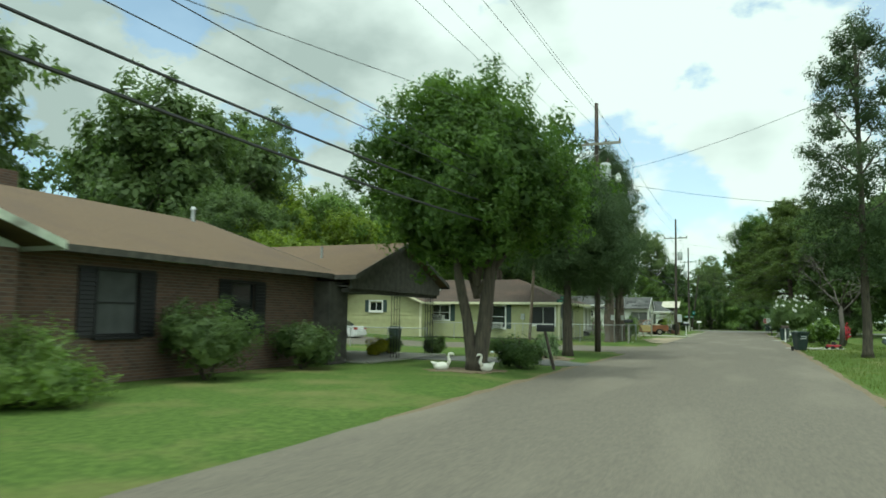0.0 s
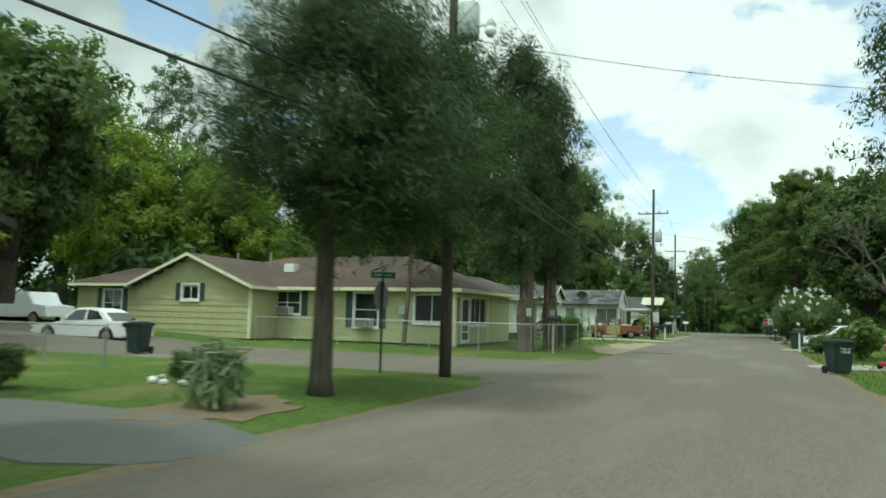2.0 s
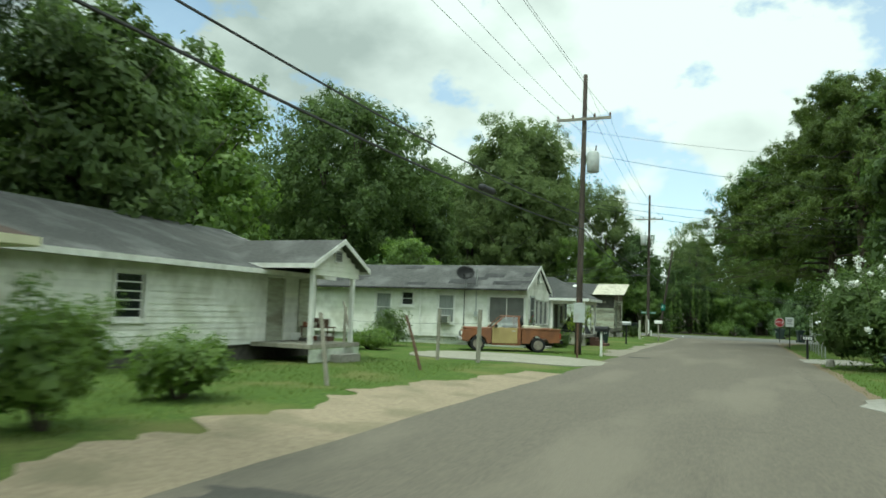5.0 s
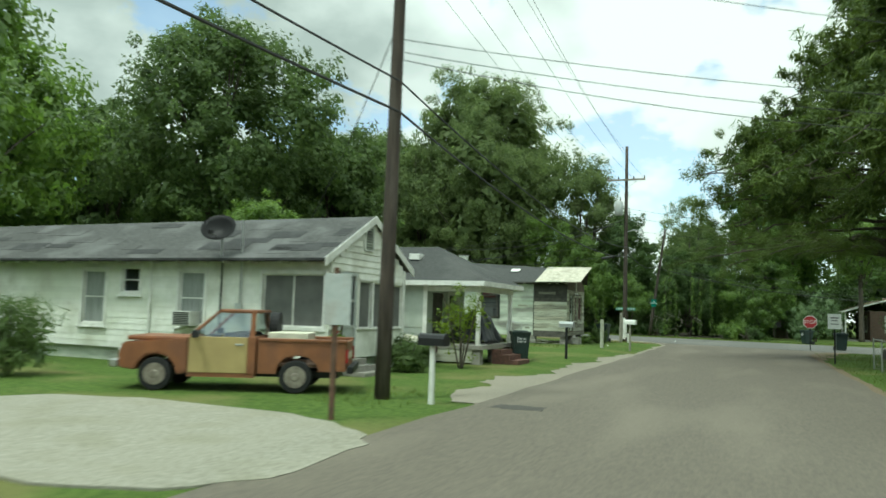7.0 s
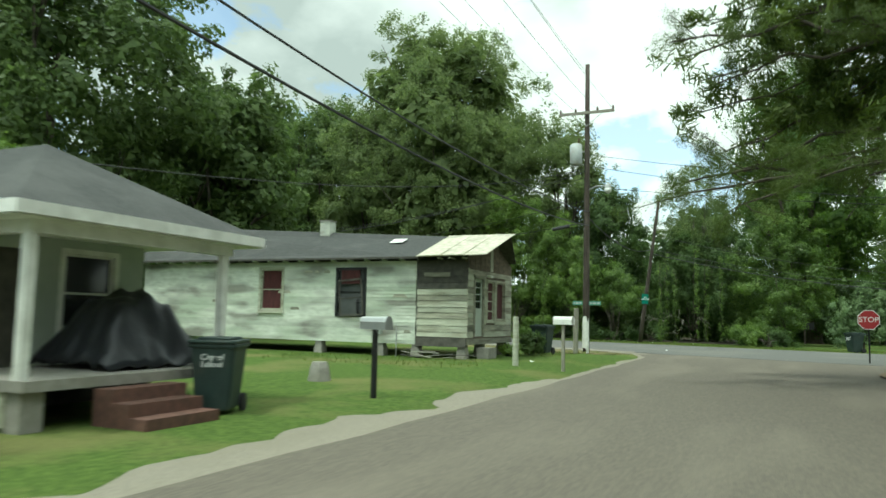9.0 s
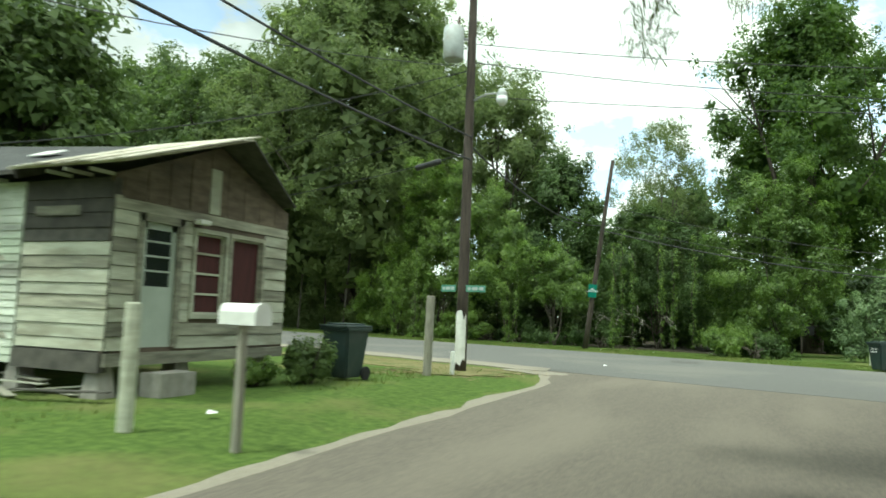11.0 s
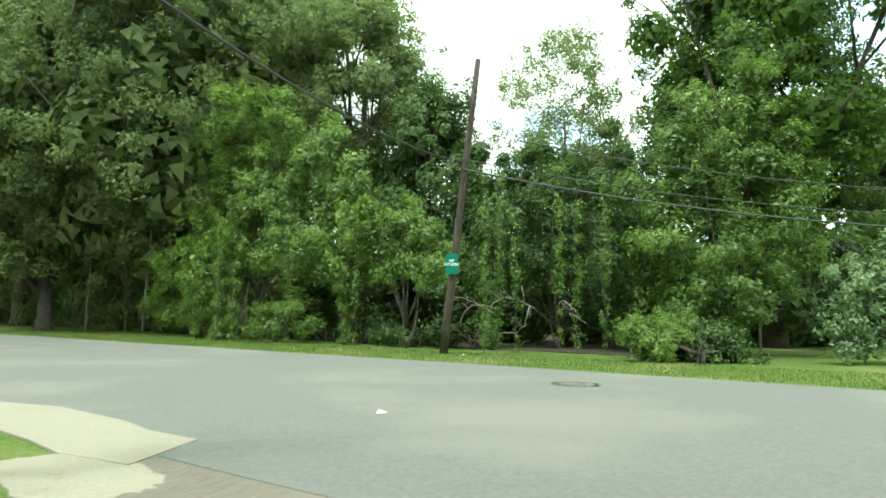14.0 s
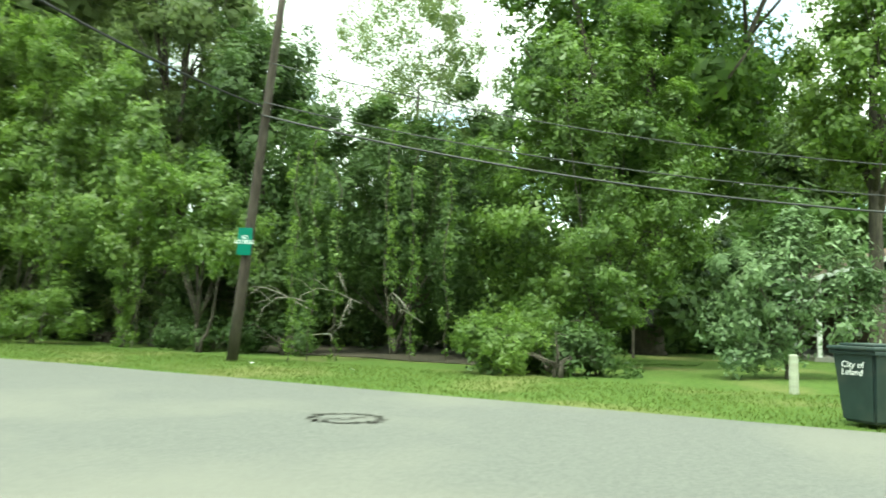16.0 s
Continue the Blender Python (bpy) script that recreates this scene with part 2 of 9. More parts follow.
M = {
    "asphalt": mat("asphalt", (0.136, 0.117, 0.09), (0.1, 0.087, 0.068), scale=26, rough=0.95, bump=0.5, bscale=70, stain=(0.168, 0.146, 0.112), stain_scale=0.5, stain_amount=0.7, stretch=(1, 0.22, 1)),
    "asphalt_gray": mat("asphalt_gray", (0.13, 0.128, 0.116), (0.094, 0.094, 0.086), scale=22, rough=0.95, bump=0.5, bscale=70, stain=(0.158, 0.15, 0.127), stain_scale=0.25, stain_amount=0.6),
    "patch": mat("asphalt_patch", (0.07, 0.066, 0.056), (0.05, 0.047, 0.04), scale=20, rough=0.95, bump=0.4),
    "gravel": mat("gravel", (0.25, 0.225, 0.175), (0.19, 0.17, 0.132), scale=30, rough=1.0, bump=0.4, bscale=80, stain=(0.2, 0.18, 0.13), stain_scale=0.9, stain_amount=0.45),
    "sand": mat("sandy_dirt", (0.31, 0.25, 0.17), (0.22, 0.175, 0.12), scale=12, rough=1.0, bump=0.5, bscale=60, stain=(0.14, 0.125, 0.075), stain_scale=0.8, stain_amount=0.6),
    # leaf-litter soil, its colour darkened to stand for the canopy's shade
    "forest_floor": mat("forest_floor", (0.06, 0.048, 0.03), (0.03, 0.026, 0.016), scale=6, rough=1.0, bump=0.8, bscale=30),
    "concrete": mat("concrete", (0.3, 0.285, 0.25), (0.22, 0.21, 0.18), scale=8, rough=0.9, bump=0.3, stain=(0.2, 0.19, 0.15), stain_scale=1.2),
    "lawn": mat("lawn", (0.095, 0.14, 0.032), (0.05, 0.084, 0.019), scale=9, rough=1.0, bump=1.0, bscale=40, stain=(0.17, 0.155, 0.065), stain_scale=0.4, stain_amount=0.6, spec=0.1),
    "brick": None,
    "roof_brown": mat("shingle_brown", (0.135, 0.088, 0.05), (0.09, 0.06, 0.037), scale=14, rough=0.95, bump=0.6, bscale=30, stain=(0.085, 0.055, 0.04), stain_scale=0.5),
    "roof_dark": mat("shingle_dark", (0.085, 0.06, 0.046), (0.05, 0.036, 0.029), scale=14, rough=0.95, bump=0.6, bscale=30, stain=(0.1, 0.066, 0.048), stain_scale=0.6, stain_amount=0.7),
    "roof_gray": mat("shingle_gray", (0.085, 0.085, 0.08), (0.05, 0.05, 0.047), scale=10, rough=0.95, bump=0.6, bscale=30, stain=(0.14, 0.14, 0.135), stain_scale=0.8, stain_amount=0.7),
    "roof_slate": mat("shingle_slate", (0.06, 0.062, 0.058), (0.04, 0.041, 0.039), scale=10, rough=0.95, bump=0.6, bscale=30, stain=(0.085, 0.085, 0.08), stain_scale=0.8, stain_amount=0.6),
    "roof_black": mat("tar_patch", (0.04, 0.04, 0.039), (0.026, 0.026, 0.026), scale=9, rough=0.9, bump=0.5, bscale=25, stain=(0.07, 0.07, 0.068), stain_scale=1.5),
    "roof_tin": mat("weathered_board_roof", (0.55, 0.52, 0.42), (0.36, 0.33, 0.25), scale=6, rough=0.8, bump=0.4, stain=(0.2, 0.19, 0.15), stain_scale=1.4),
    "yellow": mat("yellow_green_paint", (0.39, 0.39, 0.205), (0.335, 0.335, 0.175), scale=3, rough=0.7, bump=0.15, stain=(0.3, 0.31, 0.15), stain_scale=0.8, stain_amount=0.5, random=0.05),
    "yellow_trim": mat("pale_yellow_trim", (0.68, 0.66, 0.45), (0.6, 0.58, 0.4), scale=4, rough=0.6),
    "white": mat("white_paint", (0.77, 0.77, 0.71), (0.66, 0.665, 0.59), scale=4, rough=0.7, bump=0.2, film=(0.56, 0.585, 0.47), film_amount=0.8, stain=(0.45, 0.45, 0.36), stain_scale=1.1, stain_amount=0.7, random=0.06),
    "white_worn": mat("worn_white_paint", (0.64, 0.67, 0.58), (0.46, 0.49, 0.4), scale=6, rough=0.85, bump=0.3, stain=(0.2, 0.195, 0.165), stain_scale=1.5, stain_amount=0.9, random=0.12, stretch=(0.5, 1, 1.6), film=(0.36, 0.42, 0.31), film_amount=0.75),
    "trim": mat("white_trim", (0.75, 0.75, 0.7), (0.62, 0.62, 0.57), scale=5, rough=0.6, stain=(0.45, 0.45, 0.4), stain_scale=2),
    "gray_green": mat("pale_green_siding", (0.4, 0.44, 0.38), (0.34, 0.38, 0.32), scale=3, rough=0.7, stain=(0.3, 0.34, 0.28), stain_scale=0.8),
    "barewood": mat("weathered_wood", (0.33, 0.325, 0.245), (0.2, 0.195, 0.15), scale=5, rough=0.9, bump=0.5, stain=(0.1, 0.095, 0.07), stain_scale=1.5, stain_amount=0.8, random=0.3, stretch=(0.4, 0.4, 3)),
    "brownwood": mat("brown_weathered_wood", (0.16, 0.125, 0.09), (0.09, 0.07, 0.05), scale=5, rough=0.9, bump=0.5, stain=(0.06, 0.05, 0.04), stain_scale=1.4, stain_amount=0.6, random=0.2, stretch=(0.6, 0.6, 2)),
    "darkwood": mat("dark_weathered_wood", (0.09, 0.085, 0.07), (0.05, 0.047, 0.04), scale=5, rough=0.9, bump=0.5, random=0.25),
    "palewood": mat("pale_painted_plank", (0.45, 0.46, 0.355), (0.33, 0.335, 0.26), scale=5, rough=0.85, bump=0.4, stain=(0.22, 0.21, 0.15), stain_scale=2.2, stain_amount=0.7, random=0.15, stretch=(0.4, 0.4, 2)),
    "pole": mat("creosote_pole", (0.075, 0.058, 0.045), (0.04, 0.032, 0.026), scale=6, rough=0.9, bump=0.6, stain=(0.14, 0.12, 0.1), stain_scale=2, stretch=(3, 3, 0.3)),
    "post_brown": mat("weathered_brown_pole", (0.15, 0.115, 0.08), (0.09, 0.068, 0.048), scale=4, rough=0.9, bump=0.5, stain=(0.07, 0.055, 0.042), stain_scale=1.2, stretch=(2, 2, 0.3)),
    "post": mat("gray_post_wood", (0.33, 0.31, 0.25), (0.2, 0.19, 0.15), scale=8, rough=0.9, bump=0.5, stretch=(3, 3, 0.4)),
    "bark": mat("bark", (0.1, 0.085, 0.062), (0.045, 0.038, 0.03), scale=7, rough=1.0, bump=1.0, bscale=16, stretch=(2.5, 2.5, 0.4)),
    "bark_cedar": mat("shaggy_bark", (0.185, 0.145, 0.11), (0.05, 0.04, 0.031), scale=8, rough=1.0, bump=1.0, bscale=14, stretch=(3, 3, 0.2)),
    "twig": mat("dead_twig", (0.33, 0.3, 0.25), (0.2, 0.18, 0.15), scale=8, rough=0.9),
    "bark_gray": mat("gray_bark", (0.12, 0.105, 0.088), (0.07, 0.06, 0.05), scale=8, rough=1.0, bump=0.6, stretch=(2, 2, 0.4)),
    "leaf": leaf_mat("leaf_green", (0.042, 0.074, 0.023), (0.15, 0.21, 0.063), 0.48),
    "leaf_bright": leaf_mat("leaf_bright", (0.055, 0.105, 0.02), (0.23, 0.33, 0.075), 0.5, 0.45, 0.45),
    "leaf_shade": leaf_mat("leaf_shade_tree", (0.034, 0.07, 0.018), (0.13, 0.21, 0.037), 0.52),
    "leaf_privet": leaf_mat("leaf_privet", (0.042, 0.085, 0.018), (0.2, 0.295, 0.065), 0.46, 0.42, 0.45),
    "leaf_oak": leaf_mat("leaf_oak", (0.085, 0.122, 0.046), (0.21, 0.265, 0.095), 0.58),
    "leaf_lime": leaf_mat("leaf_lime", (0.07, 0.115, 0.014), (0.25, 0.32, 0.045), 0.5),
    # darker leaf tone; in undergrowth and hanging vines it carries shade as colour
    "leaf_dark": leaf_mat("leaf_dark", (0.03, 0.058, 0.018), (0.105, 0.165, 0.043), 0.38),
    "leaf_cedar": leaf_mat("leaf_cedar", (0.03, 0.05, 0.022), (0.085, 0.125, 0.046), 0.3, 0.65, 0.15),
    "leaf_pine": leaf_mat("leaf_pine", (0.034, 0.064, 0.012), (0.15, 0.2, 0.042), 0.32),
    "leaf_pale": leaf_mat("leaf_pale", (0.06, 0.11, 0.04), (0.24, 0.33, 0.15), 0.35, 0.45, 0.45),
    "leaf_yellow": leaf_mat("leaf_yellow", (0.16, 0.18, 0.015), (0.42, 0.4, 0.03), 0.3),
    "leaf_brown": leaf_mat("fallen_leaf", (0.09, 0.06, 0.03), (0.26, 0.18, 0.09), 0.1),
    "grass": leaf_mat("grass_blade", (0.085, 0.13, 0.026), (0.165, 0.2, 0.055), 0.5),
    "petal": plain("white_petal", (0.8, 0.8, 0.74), 0.6),
    "petal_red": plain("red_petal", (0.5, 0.03, 0.05), 0.6),
    "metal": plain("galvanised", (0.42, 0.43, 0.42), 0.45, 0.7),
    "dark_metal": plain("black_iron", (0.02, 0.02, 0.02), 0.5, 0.3),
    "wire": plain("black_cable", (0.03, 0.03, 0.03), 0.6),
    "insulator": plain("brown_porcelain", (0.09, 0.05, 0.035), 0.25),
    "xfmr": mat("gray_enamel", (0.45, 0.48, 0.46), (0.36, 0.39, 0.37), scale=5, rough=0.45, stain=(0.25, 0.2, 0.15), stain_scale=3, stain_amount=0.4),
    "lampglass": plain("clouded_lens", (0.75, 0.77, 0.74), 0.2),
    "bin": mat("green_plastic", (0.025, 0.045, 0.04), (0.018, 0.033, 0.03), scale=5, rough=0.5, bump=0.05, stain=(0.06, 0.065, 0.055), stain_scale=3, stain_amount=0.4),
    "rubber": mat("rubber", (0.018, 0.018, 0.018), (0.012, 0.012, 0.012), scale=20, rough=0.85),
    "black": plain("black_paint", (0.015, 0.015, 0.016), 0.45),
    "screen_dark": mat("dark_porch_screen", (0.026, 0.028, 0.027), (0.016, 0.018, 0.018), scale=3, rough=0.35, spec=0.4),
    "screen": mat("insect_screen", (0.075, 0.08, 0.078), (0.05, 0.054, 0.053), scale=3, rough=0.6, spec=0.3),
    "glass": glass_mat("window_glass"),
    "curtain": mat("curtain", (0.3, 0.32, 0.3), (0.17, 0.18, 0.17), scale=4, rough=0.9, stretch=(6, 6, 0.4)),
    "pale_screen": mat("gray_insect_screen", (0.15, 0.15, 0.14), (0.11, 0.112, 0.105), scale=3, rough=0.6, spec=0.3),
    "red_curtain": mat("red_curtain", (0.075, 0.02, 0.02), (0.04, 0.012, 0.012), scale=4, rough=0.9, stretch=(6, 6, 0.5)),
    "shutter": mat("dark_green_shutter", (0.03, 0.055, 0.05), (0.02, 0.04, 0.036), scale=5, rough=0.6),
    "white_car": mat("white_car_paint", (0.75, 0.76, 0.75), (0.7, 0.71, 0.7), scale=1, rough=0.22, spec=0.6),
    "teal_car": mat("teal_car_paint", (0.05, 0.16, 0.19), (0.04, 0.13, 0.16), scale=1, rough=0.25, spec=0.6),
    "gray_car": mat("blue_gray_car_paint", (0.12, 0.15, 0.18), (0.1, 0.13, 0.16), scale=1, rough=0.25, spec=0.6),
    "maroon": mat("maroon_car_paint", (0.07, 0.016, 0.018), (0.05, 0.012, 0.013), scale=2, rough=0.35),
    "cream": mat("cream_vinyl_roof", (0.6, 0.58, 0.45), (0.5, 0.48, 0.37), scale=5, rough=0.6),
    "orange": mat("faded_orange_paint", (0.25, 0.1, 0.042), (0.175, 0.07, 0.032), scale=3, rough=0.45, stain=(0.16, 0.07, 0.04), stain_scale=2.0, stain_amount=0.6),
    "tan_door": mat("tan_primer", (0.4, 0.31, 0.13), (0.34, 0.26, 0.11), scale=3, rough=0.6),
    "chrome": plain("dull_chrome", (0.5, 0.5, 0.48), 0.3, 0.9),
    "hub": mat("steel_wheel", (0.3, 0.27, 0.22), (0.18, 0.15, 0.12), scale=9, rough=0.6, metal=0.4),
    "lens_red": plain("red_lens", (0.3, 0.01, 0.01), 0.3),
    "tarp": mat("black_tarp", (0.022, 0.024, 0.028), (0.014, 0.015, 0.018), scale=3, rough=0.35, bump=0.5, bscale=5),
    "brickstep": mat("red_brick_step", (0.15, 0.075, 0.055), (0.09, 0.048, 0.038), scale=9, rough=0.9, bump=0.4),
    "sign_green": plain("sign_green", (0.004, 0.145, 0.095), 0.45),
    # sign green darkened in its colour, as if the plate stood in shade
    "sign_shaded": plain("shaded_sign_green", (0.0, 0.05, 0.035), 0.5),
    "sign_dull": plain("dull_sign_metal", (0.16, 0.165, 0.16), 0.6, 0.3),
    "sign_faded": plain("faded_sign_green", (0.1, 0.27, 0.19), 0.5),
    "sign_red": plain("sign_red", (0.35, 0.035, 0.04), 0.4),
    "sign_white": plain("sign_white", (0.75, 0.76, 0.73), 0.45),
    "sign_back": plain("sign_aluminium", (0.4, 0.41, 0.4), 0.5, 0.6),
    "swan": plain("white_plaster", (0.7, 0.68, 0.6), 0.7),
    "terracotta": mat("terracotta", (0.3, 0.12, 0.07), (0.22, 0.09, 0.05), scale=6, rough=0.9),
    "ac": mat("air_conditioner_case", (0.55, 0.55, 0.5), (0.45, 0.45, 0.41), scale=6, rough=0.6),
    "rust": mat("rusty_iron", (0.14, 0.08, 0.05), (0.08, 0.05, 0.035), scale=9, rough=0.9, bump=0.4),
    "gravel_pale": mat("pale_gravel", (0.31, 0.295, 0.24), (0.2, 0.19, 0.145), scale=16, rough=1.0, bump=0.6, bscale=60, stain=(0.2, 0.19, 0.13), stain_scale=0.9, stain_amount=0.5),
    "car_glass": clear_glass("car_glass"),
    "dry_lawn": mat("dry_lawn", (0.2, 0.17, 0.085), (0.12, 0.125, 0.05), scale=7, rough=1.0, bump=1.0, bscale=40, stain=(0.07, 0.1, 0.028), stain_scale=1.1, stain_amount=0.7, spec=0.1),
    "straw": leaf_mat("straw_blade", (0.16, 0.13, 0.06), (0.34, 0.28, 0.14), 0.2),
    "dirt": mat("bare_dirt", (0.2, 0.15, 0.095), (0.12, 0.09, 0.055), scale=14, rough=1.0, bump=0.7),
}


def brick_mat():
    m = bpy.data.materials.new("brown_brick")
    m.use_nodes = True
    n, l = m.node_tree.nodes, m.node_tree.links
    tc, mp, b = n.new("ShaderNodeTexCoord"), n.new("ShaderNodeMapping"), n.new("ShaderNodeTexBrick")
    sep, com, add = n.new("ShaderNodeSeparateXYZ"), n.new("ShaderNodeCombineXYZ"), n.new("ShaderNodeMath")
    l.new(tc.outputs["Object"], sep.inputs[0])
    l.new(sep.outputs[0], add.inputs[0])
    l.new(sep.outputs[1], add.inputs[1])
    l.new(add.outputs[0], com.inputs[0])
    l.new(sep.outputs[2], com.inputs[1])
    l.new(com.outputs[0], b.inputs["Vector"])
    b.inputs["Scale"].default_value = 1.0
    b.inputs["Brick Width"].default_value, b.inputs["Row Height"].default_value, b.inputs["Mortar Size"].default_value = 0.21, 0.075, 0.008
    b.inputs["Color1"].default_value, b.inputs["Color2"].default_value = (0.115, 0.064, 0.042, 1), (0.065, 0.039, 0.028, 1)
    b.inputs["Mortar"].default_value = (0.12, 0.105, 0.082, 1)
    l.new(b.outputs["Color"], n["Principled BSDF"].inputs["Base Color"])
    n["Principled BSDF"].inputs["Roughness"].default_value = 0.9
    bp = n.new("ShaderNodeBump")
    bp.inputs["Strength"].default_value, bp.inputs["Distance"].default_value = 0.5, 0.01
    bp.invert = True
    l.new(b.outputs["Fac"], bp.inputs["Height"])
    l.new(bp.outputs["Normal"], n["Principled BSDF"].inputs["Normal"])
    return m


M["brick"] = brick_mat()


# ---- mesh helpers ----
def raw(name, verts, faces, material, smooth=False):
    me = bpy.data.meshes.new(name)
    me.from_pydata(verts, [], faces)
    me.update()
    if smooth:
        me.shade_smooth()
    me.materials.append(M[material] if isinstance(material, str) else material)
    return me


def thing(name, label, category, group="", at=(0, 0, 0), rz=0.0, kind=""):
    e = new(name)
    e.matrix_world = pose(*at, 0, 0, rz)
    return tagged(e, label, category, group, kind)


def part(name, bm, material, parent, label="", smooth=False):
    """Links a bmesh, or a mesh, as one object under parent, in the parent's own space."""
    if isinstance(bm, bpy.types.Mesh):
        me = bm
    else:
        me = bpy.data.meshes.new(name)
        bm.to_mesh(me)
        bm.free()
        me.materials.append(M[material])
    if smooth:
        me.shade_smooth()
    ob = new(name, me)
    ob.parent = parent
    return tagged(ob, label)


def box(bm, x0, x1, y0, y1, z0, z1, bevel=0.0):
    r = bmesh.ops.create_cube(bm, size=1, matrix=Matrix.Translation(((x0 + x1) / 2, (y0 + y1) / 2, (z0 + z1) / 2)) @ Matrix.Diagonal((abs(x1 - x0), abs(y1 - y0), abs(z1 - z0), 1)))
    if bevel:
        es = list({e for v in r["verts"] for e in v.link_edges})
        bmesh.ops.bevel(bm, geom=es, offset=bevel, segments=2, affect="EDGES", profile=0.6)
    return bm


def boxm(*a, bevel=0.0):
    return box(bmesh.new(), *a, bevel=bevel)


def tube_bm(bm, pts, radii, seg=8):
    """A tapered tube along points, capped."""
    rings = []
    pts = [Vector(p) for p in pts]
    for i, p in enumerate(pts):
        d = (pts[min(i + 1, len(pts) - 1)] - pts[max(i - 1, 0)]).normalized()
        u = d.orthogonal().normalized() if i == 0 else (u - d * u.dot(d)).normalized()
        w = d.cross(u)
        rings.append([bm.verts.new(p + radii[i] * (math.cos(2 * math.pi * k / seg) * u + math.sin(2 * math.pi * k / seg) * w)) for k in range(seg)])
    for a, b in zip(rings, rings[1:]):
        for k in range(seg):
            bm.faces.new((a[k], a[(k + 1) % seg], b[(k + 1) % seg], b[k]))
    bm.faces.new(rings[0][::-1])
    bm.faces.new(rings[-1])
    return bm


def tube(pts, radii, seg=8):
    return tube_bm(bmesh.new(), pts, radii, seg)


def cyl(x, y, z0, z1, r0, r1=None, seg=16):
    return tube([(x, y, z0), (x, y, z1)], [r0, r0 if r1 is None else r1], seg)


def loft(profile, y0, y1, bevel=0.0):
    """A closed outline in x and z, pushed from y0 to y1."""
    bm = bmesh.new()
    a = [bm.verts.new((x, y0, z)) for x, z in profile]
    b = [bm.verts.new((x, y1, z)) for x, z in profile]
    k = len(profile)
    bm.faces.new(a)
    bm.faces.new(b[::-1])
    for i in range(k):
        bm.faces.new((a[(i + 1) % k], a[i], b[i], b[(i + 1) % k]))
    bmesh.ops.recalc_face_normals(bm, faces=bm.faces)
    if bevel:
        bmesh.ops.bevel(bm, geom=list(bm.edges), offset=bevel, segments=2, affect="EDGES")
    return bm


def slab(corners, thick):
    """A sheet with thickness under the four (or three) corners given."""
    bm = bmesh.new()
    a = [bm.verts.new(c) for c in corners]
    n = (Vector(corners[1]) - Vector(corners[0])).cross(Vector(corners[2]) - Vector(corners[0])).normalized()
    if n.z < 0:
        n = -n
    b = [bm.verts.new(Vector(c) - n * thick) for c in corners]
    k = len(a)
    bm.faces.new(a)
    bm.faces.new(b[::-1])
    for i in range(k):
        bm.faces.new((a[i], b[i], b[(i + 1) % k], a[(i + 1) % k]))
    bmesh.ops.recalc_face_normals(bm, faces=bm.faces)
    return bm


def text_mesh(name, words, size, material, m, parent=None, spacing=1.0):
    c = bpy.data.curves.new(name, "FONT")
    c.body, c.size, c.extrude, c.align_x, c.align_y, c.space_line = words, size, 0.002, "CENTER", "CENTER", 0.85
    tmp = bpy.data.objects.new(name, c)
    scene.collection.objects.link(tmp)
    me = bpy.data.meshes.new_from_object(tmp.evaluated_get(bpy.context.evaluated_depsgraph_get()))
    bpy.data.objects.remove(tmp)
    me.materials.clear()
    me.materials.append(M[material])
    me.transform(m)
    ob = new(name, me)
    ob.parent = parent
    return ob


# ---- ground ----
def rise(y):
    """How far the lots on the west side lie above the road."""
    ks = [(-50, 0.12), (15, 0.12), (36, 0.08), (47, 0.1), (52, 0.16), (60, 0.14), (76, 0.06), (84, 0.05), (97, 0.02), (106, 0.15), (114, 0.17), (120, 0.05), (128, 0.0), (400, 0.0)]
    for (a, u), (b, v) in zip(ks, ks[1:]):
        if a <= y <= b:
            s = (y - a) / (b - a)
            return u + (v - u) * s * s * (3 - 2 * s)
    return 0.0


def west_rise(x):
    """The side street climbs a little towards the west."""
    return max(0.0, min(0.8, (-20 - x) * 0.05))


def ground_z(x, y):
    if x < -4.3:
        s = min(1.0, (-4.3 - x) / 2.2)
        z = rise(y) * s * s * (3 - 2 * s)
    else:
        s = min(1.0, max(0.0, x - 3.4) / 3)
        z = 0.06 * s
    if x < -20 and 38 < y < 75:
        z += west_rise(x) * min(1.0, (y - 38) / 3, (75 - y) / 8)
    far = y - (132.7 - 0.3 * x)
    near = y - (120.05 - 0.335 * x)
    if -2.5 < near and far < 1.5:
        z *= max(0.0, min(1.0, max(-near / 2.5, far / 1.5)))
    if 39.0 < y < 49.5 and x < -4.3:
        z *= max(0.0, min(1.0, max((40.8 - y) / 1.5, (y - 48.2) / 1.3)))
    return z


def axis(lo, hi, step, far):
    mid = list(np.arange(lo, hi + 0.01, step))
    out, d, v = [], step, hi
    while v < far:
        d *= 1.6
        v += d
        out.append(v)
    neg, d, v = [], step, lo
    while v > -far:
        d *= 1.6
        v -= d
        neg.append(v)
    return neg[::-1] + mid + out


def build_ground():
    xs, ys = axis(-32, 16, 0.8, 3000), axis(-8, 150, 0.8, 3000)
    verts = [(x, y, ground_z(x, y)) for y in ys for x in xs]
    w = len(xs)
    faces = [(j * w + i, j * w + i + 1, (j + 1) * w + i + 1, (j + 1) * w + i) for j in range(len(ys) - 1) for i in range(w - 1)]
    ob = new("ground", raw("ground", verts, faces, "lawn", True))
    tagged(ob, "patchy green lawn and verge, level with the road", "ground", kind="structure")


